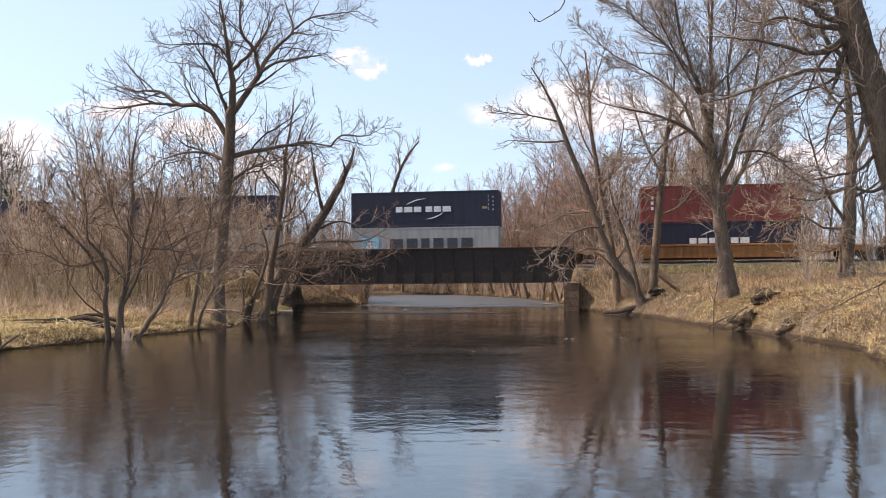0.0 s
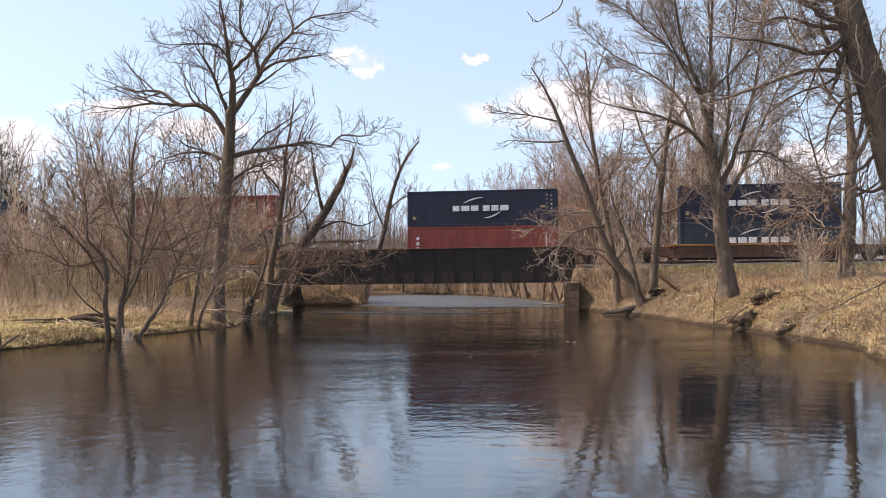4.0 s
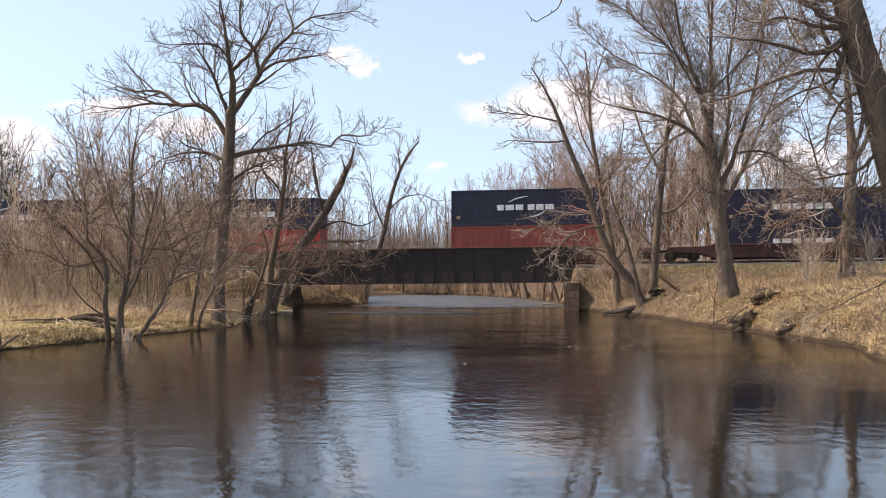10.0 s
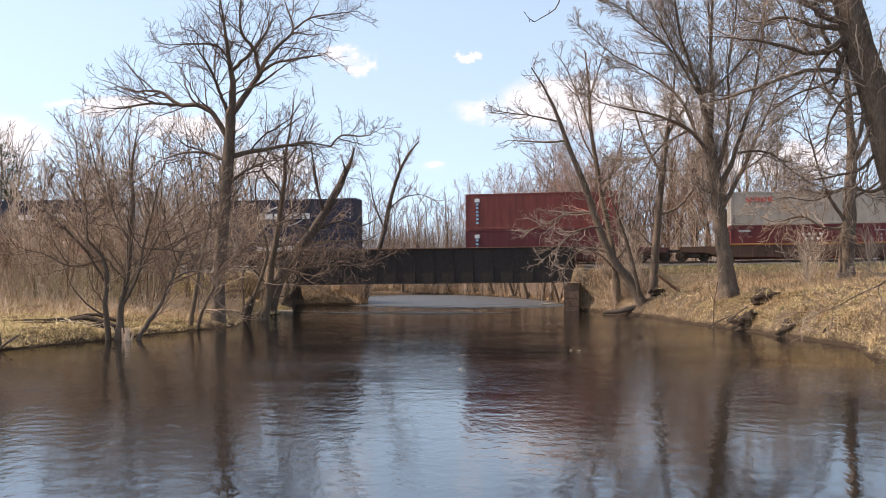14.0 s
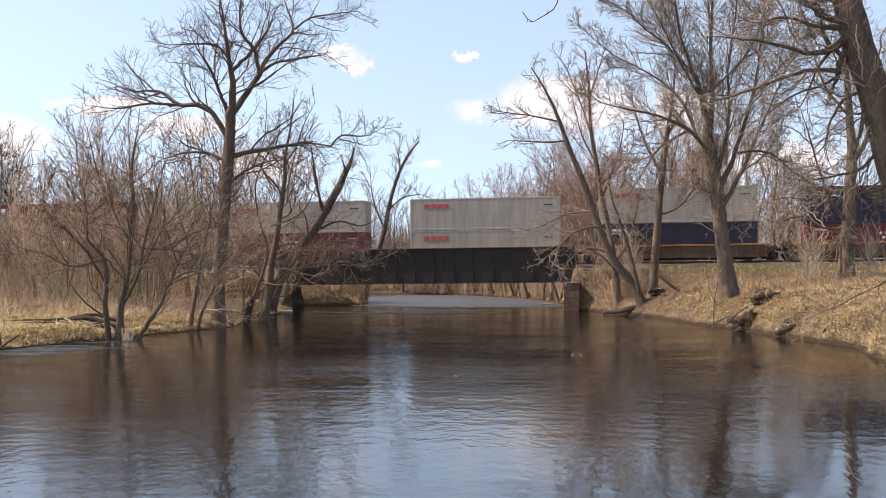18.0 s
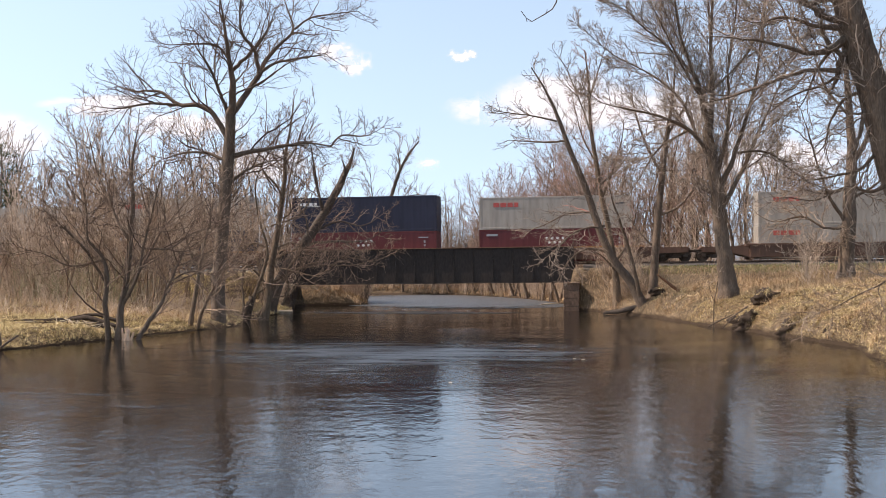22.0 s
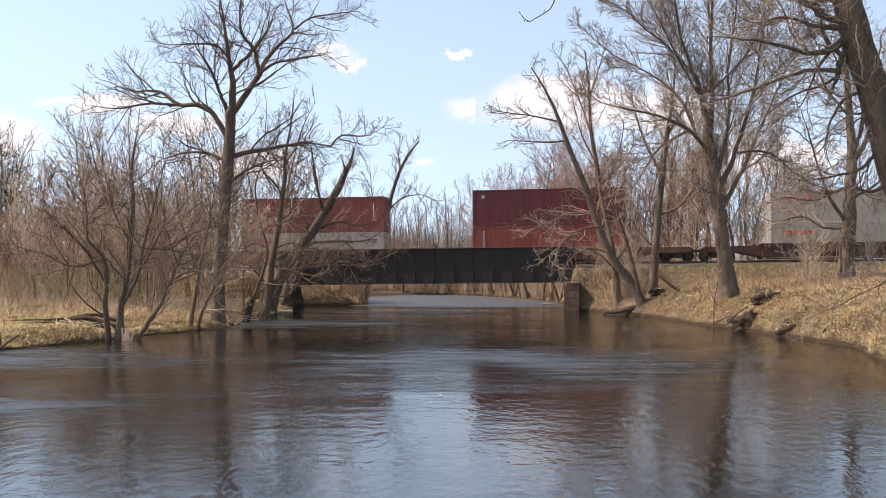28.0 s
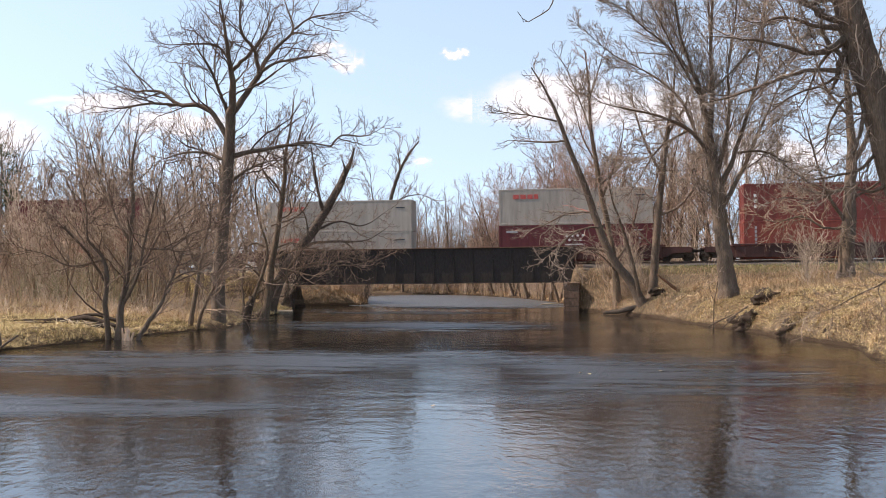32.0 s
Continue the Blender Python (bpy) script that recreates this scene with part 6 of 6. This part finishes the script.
blades("dry_grass", 60000, (-14, 16), (93, 140), 73, 0.7, WEED, "tall dry grass beyond the bridge", -0.05, lambda x, y: shore(x, y)[0] < 4.0, 1.2, 0.02, 3000)
blades("dry_grass", 7000, (-17, -6), (88, 104), 77, 0.5, WEED, "low dry brown grass by the bridge", 0.1, None, 1.4, 0.014, 400)
blades("dry_grass", 60000, (-27, -11), (68, 86), 99, 0.42, STRAW, "pale dry grass on the railway's sunlit slope", 0.05, lambda x, y: y > 0.25 * x + 76, 1.5, 0.014, 5000, 2.6)
blades("grass_tufts", 22000, (11, 28), (36, 72), 78, 0.6, WEED, "tufts of long straw-coloured grass on the bank", 0.15, None, 1.3, 0.008, 330)
blades("grass_tufts", 9000, (-30, -11), (41, 66), 79, 0.5, STRAW, "tufts of long straw-coloured grass on the bank", 0.15, None, 1.3, 0.008, 220)
blades("tall_weeds", 32000, (14, 42), (57, 80), 74, 0.62, WEED, "upright red-brown dead weed stalks", 2.4, None, 0.8, 0.007, 2600)
blades("tall_weeds", 30000, (-38, -13), (54, 78), 75, 0.8, WEED, "bent red-brown dead weed stalks", 1.2, None, 1.4, 0.007, 1300)
blades("new_grass", 60000, (15, 46), (70, 83), 76, 0.26, GREEN_GRASS, "thin new green grass along the railway", 1.5, lambda x, y: np.abs((x - MID.x) * ACROSS.x + (y - MID.y) * ACROSS.y + 2.9) < 1.0, 1.0, 0.012, 0, 1.9)


def fallen_leaves(n, xr, yr, seed):
    rng = np.random.default_rng(seed)
    x, y = rng.uniform(*xr, n), rng.uniform(*yr, n)
    ok = (shore(x, y)[0] > 0.1) & (np.abs((x - MID.x) * ACROSS.x + (y - MID.y) * ACROSS.y) > 2.9)
    x, y = x[ok], y[ok]
    n = len(x)
    c = np.stack([x, y, ground_z(x, y) + rng.uniform(0.005, 0.05, n)], -1)
    u = unit(rng.normal(size=(n, 3)) * np.array([1, 1, 0.35]))
    w = unit(np.cross(u, rng.normal(size=(n, 3)) * np.array([0.4, 0.4, 1])))
    s = rng.uniform(0.035, 0.085, n)[:, None]
    v = np.stack([c - u * s, c + w * s * 0.6, c + u * s, c - w * s * 0.6], 1).reshape(-1, 3)
    f = np.arange(n)[:, None] * 4 + np.array([[0, 1, 2, 3]])
    ob = put("fallen_leaves", mesh_of("fallen_leaves", v, f, LITTER))
    return tagged(ob, "pale brown fallen leaves strewn over the bank", "leaves", kind="stuff")


fallen_leaves(24000, (11, 36), (34, 78), 81)
fallen_leaves(16000, (12, 26), (35, 62), 84)
fallen_leaves(16000, (-32, -9), (40, 78), 82)


def log(points, mat, label, seed, name="log", sides=9):
    rng = np.random.default_rng(seed)
    q = resample(points, 14, rng, 0.10)
    v, f = tubes(q[None, :, :3], q[None, :, 3], sides)
    bm = bmesh.new()
    vs = [bm.verts.new(p) for p in v]
    for a in f:
        bm.faces.new([vs[i] for i in a])
    bm.faces.new(vs[:sides][::-1])
    bm.faces.new(vs[-sides:])
    return tagged(part(name, bm, mat, None, smooth=True), label, "log")


def driftwood():
    g = lambda x, y: float(ground_z(x, y))
    log([(11.45, 74.7, 0.10, 0.10), (12.5, 74.15, 0.26, 0.17), (14.2, 73.3, 0.72, 0.21)], DEAD_WOOD, "dark fallen trunk lying out into the water", 1)
    log([(14.46, 70.6, 2.88, 0.05), (15.05, 70.6, 2.42, 0.09), (15.95, 70.6, g(15.95, 70.6) - 0.05, 0.12)], RED_WOOD, "reddish broken trunk leaning on the bank", 2)
    for k, (a, b, c, label) in enumerate((
            ((-20.3, 51.6, 0.60, 0.06), (-19.2, 51.4, 0.74, 0.085), (-17.9, 51.0, 0.66, 0.10), "dark rotting log on the low bank"),
            ((-18.6, 51.3, 0.72, 0.07), (-17.5, 51.0, 0.88, 0.125), (-15.7, 50.5, 0.46, 0.14), "thick dark rotting log on the low bank"),
            ((-17.9, 50.9, 0.48, 0.07), (-17.1, 50.7, 0.62, 0.10), (-15.6, 50.2, 0.26, 0.12), "dark rotting log across another"),
            ((-18.4, 51.6, 0.86, 0.05), (-17.2, 51.5, 1.02, 0.08), (-15.9, 51.2, 0.72, 0.09), "short dark rotting log on a heap"))):
        log([a, b, c], MUD, label, 3 + 40 * k)
    for k, (x0, y0, x1, y1) in enumerate(((-17.9, 49.9, -17.0, 48.3), (-17.5, 50.1, -17.1, 48.5), (-16.5, 50.1, -17.2, 48.3), (-17.2, 50.0, -15.9, 48.9), (-16.2, 49.9, -16.6, 48.6), (-18.1, 50.1, -16.4, 49.4))):
        zt = g(x0, y0) + 0.3
        log([(x0, y0, zt, 0.014), (0.5 * (x0 + x1) + 0.04, 0.5 * (y0 + y1), 0.5 * (zt + max(0.0, g(x1, y1))) + 0.03, 0.018), (x1, y1, max(0.0, g(x1, y1)), 0.022)], PALE_LOG, "bleached stick propped against the bank", 10 + k, "stick", 6)
    rs = random.Random(19)
    log([(-21.9, 52.0, 0.66, 0.03), (-20.4, 51.7, 0.74, 0.05), (-18.6, 51.2, 0.80, 0.06)], MUD, "long thin dark log on the low bank", 45)
    for k in range(16):
        x0, y0 = rs.uniform(-20.5, -14.0), rs.uniform(48.6, 51.5)
        if float(shore(x0, y0)[0]) < 0.1:
            continue
        a, ln = rs.uniform(0, math.pi), rs.uniform(0.5, 1.3)
        x1, y1 = x0 + ln * math.cos(a), y0 + 0.6 * ln * math.sin(a)
        z0, z1 = max(0.02, g(x0, y0)) + 0.12, max(0.02, g(x1, y1)) + 0.16
        log([(x0, y0, z0, 0.022), ((x0 + x1) / 2, (y0 + y1) / 2, (z0 + z1) / 2, 0.019), (x1, y1, z1, 0.012)], (DEAD_WOOD, MUD, PALE_LOG)[k % 3], "thin broken stick in the matted grass", 200 + k, "stick", 5)
    sb = bmesh.new()
    for k in range(11):
        h = rs.uniform(0.12, 0.5)
        box(sb, -rs.uniform(0.04, 0.09), rs.uniform(0.04, 0.09), -0.05, 0.05, -0.3, h)
        sb.verts.ensure_lookup_table()
        chip = sb.verts[-8:]
        for v in chip:
            if v.co.z > 0:
                v.co.x *= 0.3
                v.co.y *= 0.5
        bmesh.ops.transform(sb, matrix=pose(rs.uniform(-0.14, 0.14), rs.uniform(-0.1, 0.1), 0, rs.uniform(-14, 14), rs.uniform(-30, 30), rs.uniform(0, 180)), verts=chip)
    st = tagged(part("stump", sb, HEARTWOOD, None), "freshly split stump of pale splinters at the water's edge", "stump")
    st.matrix_basis = pose(-14.42, 47.8, 0.06) @ Matrix.Diagonal((1.4, 1.3, 1.35, 1))
    rng = random.Random(77)
    for k in range(26):
        x0, y0 = rng.uniform(-19.2, -15.6), rng.uniform(49.9, 51.3)
        zt = g(x0, y0) + rng.uniform(0.15, 0.45)
        x1, y1 = x0 + rng.uniform(-0.5, 0.9), y0 - rng.uniform(0.6, 1.6)
        log([(x0, y0, zt, 0.012), (0.5 * (x0 + x1) + 0.03, 0.5 * (y0 + y1), 0.5 * (zt + max(0.0, g(x1, y1))) + 0.03, 0.016), (x1, y1, max(0.0, g(x1, y1)), 0.020)], PALE_LOG if k % 3 == 0 else MUD, "thin stick lying on the rotting logs", 60 + k, "stick", 5)
    log([(-11.95, 63.5, -0.3, 0.30), (-11.9, 63.5, 0.5, 0.25), (-11.72, 63.55, 1.15, 0.21), (-11.66, 63.6, 1.6, 0.12)], MUD, "dark rotten stump broken off at the water's edge", 23, "stump", 11)
    log([(8.6, 92.0, 0.12, 0.05), (9.4, 92.2, 0.16, 0.06), (10.2, 92.4, 0.2, 0.05)], PALE_LOG, "pale stick at the far water's edge", 21)
    log([(16.2, 55.6, g(16.2, 55.6) + 0.6, 0.03), (15.4, 55.2, 0.8, 0.035), (14.7, 55.0, 0.15, 0.02)], DEAD_WOOD, "dark branch hanging over the edge of the bank", 22, "stick", 6)


driftwood()


def foam(n, seed):
    """Flecks of foam where the river breaks over the shallows below the bridge."""
    rng = np.random.default_rng(seed)
    c = np.stack([rng.uniform(-10.5, 3.5, n), 81.6 + rng.normal(0, 1.6, n), np.full(n, 0.012)], -1)
    a = rng.uniform(0.02, 0.06, n)
    b = a * rng.uniform(0.25, 0.5, n) + 0.02
    k = np.arange(6) * np.pi / 3
    v = c[:, None] + np.stack([a[:, None] * np.cos(k), b[:, None] * np.sin(k), np.zeros((n, 6))], -1) * rng.uniform(0.7, 1.2, (n, 6, 1))
    top = c + np.array([0, 0, 0.006])
    v = np.concatenate([v, top[:, None]], 1).reshape(-1, 3)
    o = np.arange(n)[:, None] * 7
    f = np.concatenate([o + np.array([[i, (i + 1) % 6, 6]]) for i in range(6)])
    return tagged(put("foam", mesh_of("foam", v, f, WHITE)), "white flecks of foam on the riffle below the bridge", "foam", kind="stuff")


foam(60, 83)
slab = tagged(part("stone_slab", boxed(-0.75, 0.75, -0.5, 0.5, -0.5, 0.2, 0.06), CONCRETE_PALE, None), "pale flat stone slab at the abutment's foot", "stone")
slab.matrix_basis = pose(-11.75, 76.6, 0, 3, -2, 6)


def root_plate(x, y, z, size, seed, label):
    """A dark torn clod of roots and earth, half sunk in the bank's edge."""
    rng = np.random.default_rng(seed)
    bm = bmesh.new()
    bmesh.ops.create_icosphere(bm, subdivisions=4, radius=size)
    for v in bm.verts:
        p = v.co * (1.6 / size)
        v.co *= 0.9 + 0.45 * noise.noise(p + Vector((seed, 0, 0))) + 0.4 * noise.noise(p * 3.3) + 0.22 * noise.noise(p * 8.0)
        v.co.x *= 1.5
    th = tagged(part("root_clod", bm, MUD, None, smooth=True), label, "roots")
    th.location = (x, y, z)
    n = 34
    c = np.zeros((n, 5, 3))
    a = rng.uniform(0, 2 * np.pi, n)
    d = unit(np.stack([np.cos(a), -0.4 - 0.6 * np.abs(np.sin(a)), rng.uniform(-0.2, 0.9, n)], -1))
    c[:, 0] = d * size * 0.6
    for k in range(1, 5):
        d = unit(d + rng.normal(0, 0.3, d.shape) + np.array([0, 0, -0.45]))
        c[:, k] = c[:, k - 1] + d * size * rng.uniform(0.12, 0.3, n)[:, None]
    put("root_tangle", twig_mesh("root_tangle", [(c, np.broadcast_to(np.linspace(0.022, 0.007, 5), (n, 5)), 4)], MUD), th)
    k = 60
    a, u = rng.uniform(0, 2 * np.pi, k), rng.uniform(0.0, 1.0, k) ** 0.6
    out = np.stack([np.cos(a) * 1.2, np.sin(a)], -1)
    p = np.empty((k, 5, 3))
    p[:, 0] = np.concatenate([out * (u * size * 0.75)[:, None], (size * (1.05 - 0.55 * u * u))[:, None]], -1)
    d = unit(np.concatenate([out * 0.8 + rng.normal(0, 0.5, (k, 2)), rng.uniform(0.2, 1.0, (k, 1))], -1))
    for j in range(1, 5):
        d = unit(d + np.array([0, 0, -0.42]) + rng.normal(0, 0.12, d.shape))
        p[:, j] = p[:, j - 1] + d * (size * rng.uniform(0.08, 0.2, k))[:, None]
    turf = put("turf", twig_mesh("turf", [(p, np.broadcast_to(np.linspace(0.011, 0.004, 5), (k, 5)), 3)], STRAW), th, None, "dry grass hanging over the clod")
    turf["kind"] = "stuff"
    return th


root_plate(16.2, 55.1, 0.28, 0.75, 3, "dark upturned roots and earth at the bank's edge")
root_plate(17.55, 56.6, 1.62, 0.52, 4, "dark clod of roots on the bank's edge")
root_plate(17.12, 50.3, 0.25, 0.62, 5, "dark torn root clod above the water")
root_plate(17.75, 46.8, 0.3, 0.5, 6, "small brown clod of roots above the water")
root_plate(14.95, 72.6, float(ground_z(14.95, 72.6)) + 0.15, 0.36, 7, "dark mossy roots of a fallen tree")

hero_tree((15.05, 58.4, float(ground_z(15.05, 58.4))), [(0, 0, -.1, .045), (0.03, 0, 0.3, .04), (0.1, 0, 1.6, .03), (0.32, 0, 2.9, .022), (0.38, 0, 3.9, .012)], ([(0.1, 0, 1.6, .022), (-.2, -.2, 2.3, .016), (-.3, -.3, 3.0, .010)],), 33, BARK, TWIG_PALE, (3, 3, 2), "thin pale sapling on the edge of the bank", rmin=0.008, size=0.35)
bx, by = 16.0, 57.6
bz = float(ground_z(bx, by)) + 0.1
log([(14.7, 58.0, 0.05, 0.045), (0.5 * (14.7 + bx), 57.8, 0.5 * (0.05 + bz) + 0.04, 0.04), (bx, by, bz, 0.025)], DEAD_WOOD, "grey fallen branch slanting up the bank", 34, "branch", 6)
for sx, sy, sh, seed in ((15.9, 36.2, 2.0, 181), (16.6, 38.6, 1.4, 182), (17.6, 43.4, 1.0, 183)):
    shrub = wild_tree(sh, seed, BARK_DARK, TWIG, 5, 0.016, 0.45, (6, 4, 2), 0.006, 0.15, 0.03, 44, (0.35, 0.7))
    shrub.matrix_basis = pose(sx, sy, float(ground_z(sx, sy)), 0, 0, 40 * seed)
    shrub.name = "shrub"
    tagged(shrub, "small dark leafless shrub on the grassy bank's edge", "shrub", "shrubs on the bank")

edge = wild_tree(8.0, 171, BARK_DARK, TWIG, 1, 0.17, 0.05, (14, 7, 4), 0.008, 0.35)
edge.matrix_basis = pose(-18.05, 42.3, 0.0, 0, -14, 0)
tagged(edge, "young dark-barked tree at the edge of the water", "tree")
log([(-17.9, 42.2, 0.05, 0.05), (-17.4, 41.9, 0.35, 0.045), (-16.9, 41.6, 0.62, 0.03)], DEAD_WOOD, "dark broken branch rising from the bank", 30, "stick", 6)


def hanging_twig():
    """The tip of an overhead branch of the old tree, with a few buds; it sways a little."""
    rng = np.random.default_rng(31)
    bm = bmesh.new()
    main = resample([(-7.9, -4.0, 7.6, 0.012), (-8.3, -4.7, 7.3, 0.010), (-8.5, -5.0, 7.1, 0.009), (-8.6, -5.0, 6.80, 0.007), (-8.84, -5.0, 6.64, 0.006), (-8.99, -5.0, 6.56, 0.005), (-9.16, -5.0, 6.74, 0.004)], 18, rng, 0.2)
    side = [resample([(*main[k, :3], 0.004), tuple(main[k, :3] + np.array(o)) + (0.0025,)], 4, rng) for k, o in ((11, (-0.03, 0.02, -0.05)), (13, (0.02, 0, 0.07)), (15, (-0.06, 0.03, 0.02)), (16, (0.01, 0.01, -0.06)), (9, (0.05, 0, -0.03)))]
    v, f = joined([tubes(q[None, :, :3], q[None, :, 3] * 1.5, 5) for q in [main] + side])
    return put("hanging_twig", mesh_of("hanging_twig", v, f, TWIG_DARK, True), near, None, "thin budding twig hanging down")


twig = hanging_twig()


def floating_leaf(size, seed):
    rng = random.Random(seed)
    bm = bmesh.new()
    ring = [bm.verts.new((size * math.cos(a) * rng.uniform(0.7, 1.1), size * 0.6 * math.sin(a) * rng.uniform(0.7, 1.1), 0.02 + 0.03 * rng.random())) for a in [k * math.pi / 4 for k in range(8)]]
    bm.faces.new(ring)
    low = bmesh.ops.extrude_face_region(bm, geom=list(bm.faces))
    for v in low["geom"]:
        if isinstance(v, bmesh.types.BMVert):
            v.co.z -= 0.012
    return tagged(part("floating_leaf", bm, PALE_LOG, None), "pale curled leaf floating on the river", "leaf", "leaves on the river")


LEAVES = [(floating_leaf(0.11, 1), 6.0, 48.5), (floating_leaf(0.09, 2), 5.75, 48.9), (floating_leaf(0.10, 3), 8.4, 49.5), (floating_leaf(0.08, 4), 1.2, 41.0)]


# ---- wind on the water ----
def ruffle(length, width, label, mat=RUFFLED):
    """A patch of water ruffled by the wind."""
    bm = bmesh.new()
    ring = [bm.verts.new((length / 2 * math.cos(a), width / 2 * math.sin(a), 0)) for a in [k * math.pi / 32 for k in range(64)]]
    bm.faces.new(ring)
    return tagged(part("ruffled_water", bm, mat, None), label, "water", "ruffled patches on the river", "structure")


# each patch with its way over the river: seconds, x, y
RUFFLES = [(ruffle(30, 48, "bright ruffled water beyond the bridge", CHOPPY), ((0, 2.5, 110), (32, 2.5, 109)), 0.006),
           (ruffle(20, 7, "speckled riffle below the bridge", RIFFLE), ((0, -3.0, 78), (32, -2.0, 77.5)), 0.006),
           (ruffle(9, 15, "glittering ripples in midstream", RIPPLED), ((0, 0.4, 33.5), (32, 0.6, 32.5)), 0.014),
           (ruffle(14, 20, "glittering ripples in midstream", RIPPLED), ((0, -1.4, 50), (32, -0.8, 48)), 0.016),
           (ruffle(40, 17, "broad patch of wind-ruffled water"), ((0, -72, 40), (17, -60, 40), (24, -38, 39), (28, -22, 38), (32, -6, 37)), 0.004),
           (ruffle(30, 8, "narrow patch of wind-ruffled water"), ((0, -62, 27), (14, -50, 27), (19, -24, 26), (24, -19, 25.5), (32, -12, 25)), 0.008),
           (ruffle(22, 22, "broad gust of wind-ruffled water"), ((0, -66, 44), (14, -52, 44), (19, -13, 43), (22, -2, 41), (26, 1, 38), (32, 4, 33)), 0.010),
           (ruffle(28, 18, "patch of wind-ruffled water by the bridge"), ((0, -56, 66), (20, -44, 66), (26, -18, 64), (32, -2, 60)), 0.012)]


# ---- sky ----
def cloud(x, z, w, h, seed, label, dense=0.0):
    """A far cloud, about 3 km off."""
    bm = bmesh.new()
    bmesh.ops.create_grid(bm, x_segments=1, y_segments=1, size=0.5)
    th = tagged(part("cloud", bm, cloud_material("cloud_vapour", seed, dense), None), label, "cloud", "clouds", "structure")
    th.matrix_basis = pose(x, 3000, z, 90, 0, 0) @ Matrix.Diagonal((w, h, 1, 1))
    return th, x, z, w, h


CLOUDS = [cloud(-275, 616, 170, 80, 1.3, "small white puffy cloud"), cloud(-228, 590, 170, 110, 3.3, "small white puffy cloud"),
          cloud(100, 604, 120, 60, 2.7, "faint small white cloud", -0.09), cloud(0, 290, 90, 46, 5.5, "faint wisp of cloud"),
          cloud(225, 450, 380, 120, 4.1, "white cloud low over the trees", 0.32), cloud(400, 470, 500, 200, 4.6, "long white cloud low over the trees", 0.42), cloud(660, 445, 460, 170, 8.2, "long white cloud low over the trees", 0.30),
          cloud(-930, 460, 420, 80, 6.2, "long thin white cloud", 0.2), cloud(-1230, 350, 380, 200, 7.9, "white cloud low over the trees", 0.25), cloud(-700, 400, 420, 120, 12.2, "white cloud behind the bare crowns", 0.1),
          cloud(1000, 300, 700, 160, 9.4, "broad pale cloud behind the wood", 0.1), cloud(-500, 290, 460, 130, 11.2, "white cloud behind the wood", 0.1)]


# ---- what moves ----
def motions():
    times = (0.0, 4.0, 8.0, 12.0, 16.0, 20.0, 24.0, 28.0, 32.0)
    for th, q, z in ROLLING:
        walk(th, [(t, line_pose(q - (10.6 * t - 0.00776 * t * t), 0.0, z)) for t in times])
    # the wheels roll: 0.42 m of radius, less than a quarter turn from row to row
    beats = [k / 30 for k in range(0, 961)]
    for th, q in WHEELSETS:
        walk(th, [(t, pose(q, 0, 0.42, 0, -math.degrees((10.6 * t - 0.00776 * t * t) / 0.42), 0)) for t in beats])
    for th, x, z, w, h in CLOUDS:
        walk(th, [(t, pose(x - 2.05 * t, 3000, z + 0.55 * t, 90, 0, 0)) for t in (0.0, 32.0)])
    walk(twig, [(t, pose(-0.012 * t * 0.5 + 0.012 * math.sin(1.3 * t), 0, 0.006 * math.sin(0.9 * t))) for t in range(0, 33, 2)])
    for th, x, y in LEAVES:
        walk(th, [(t, pose(x - 0.045 * t, y - 0.50 * t, 0.0, 0, 0, 3 * t)) for t in (0.0, 16.0, 32.0)])
    for th, way, z in RUFFLES:
        walk(th, [(float(t), pose(x, y, z)) for t, x, y in way])
    walk(water, [(t, pose(0.06 * t, 68 - 0.45 * t, 0)) for t in (0.0, 32.0)])


motions()
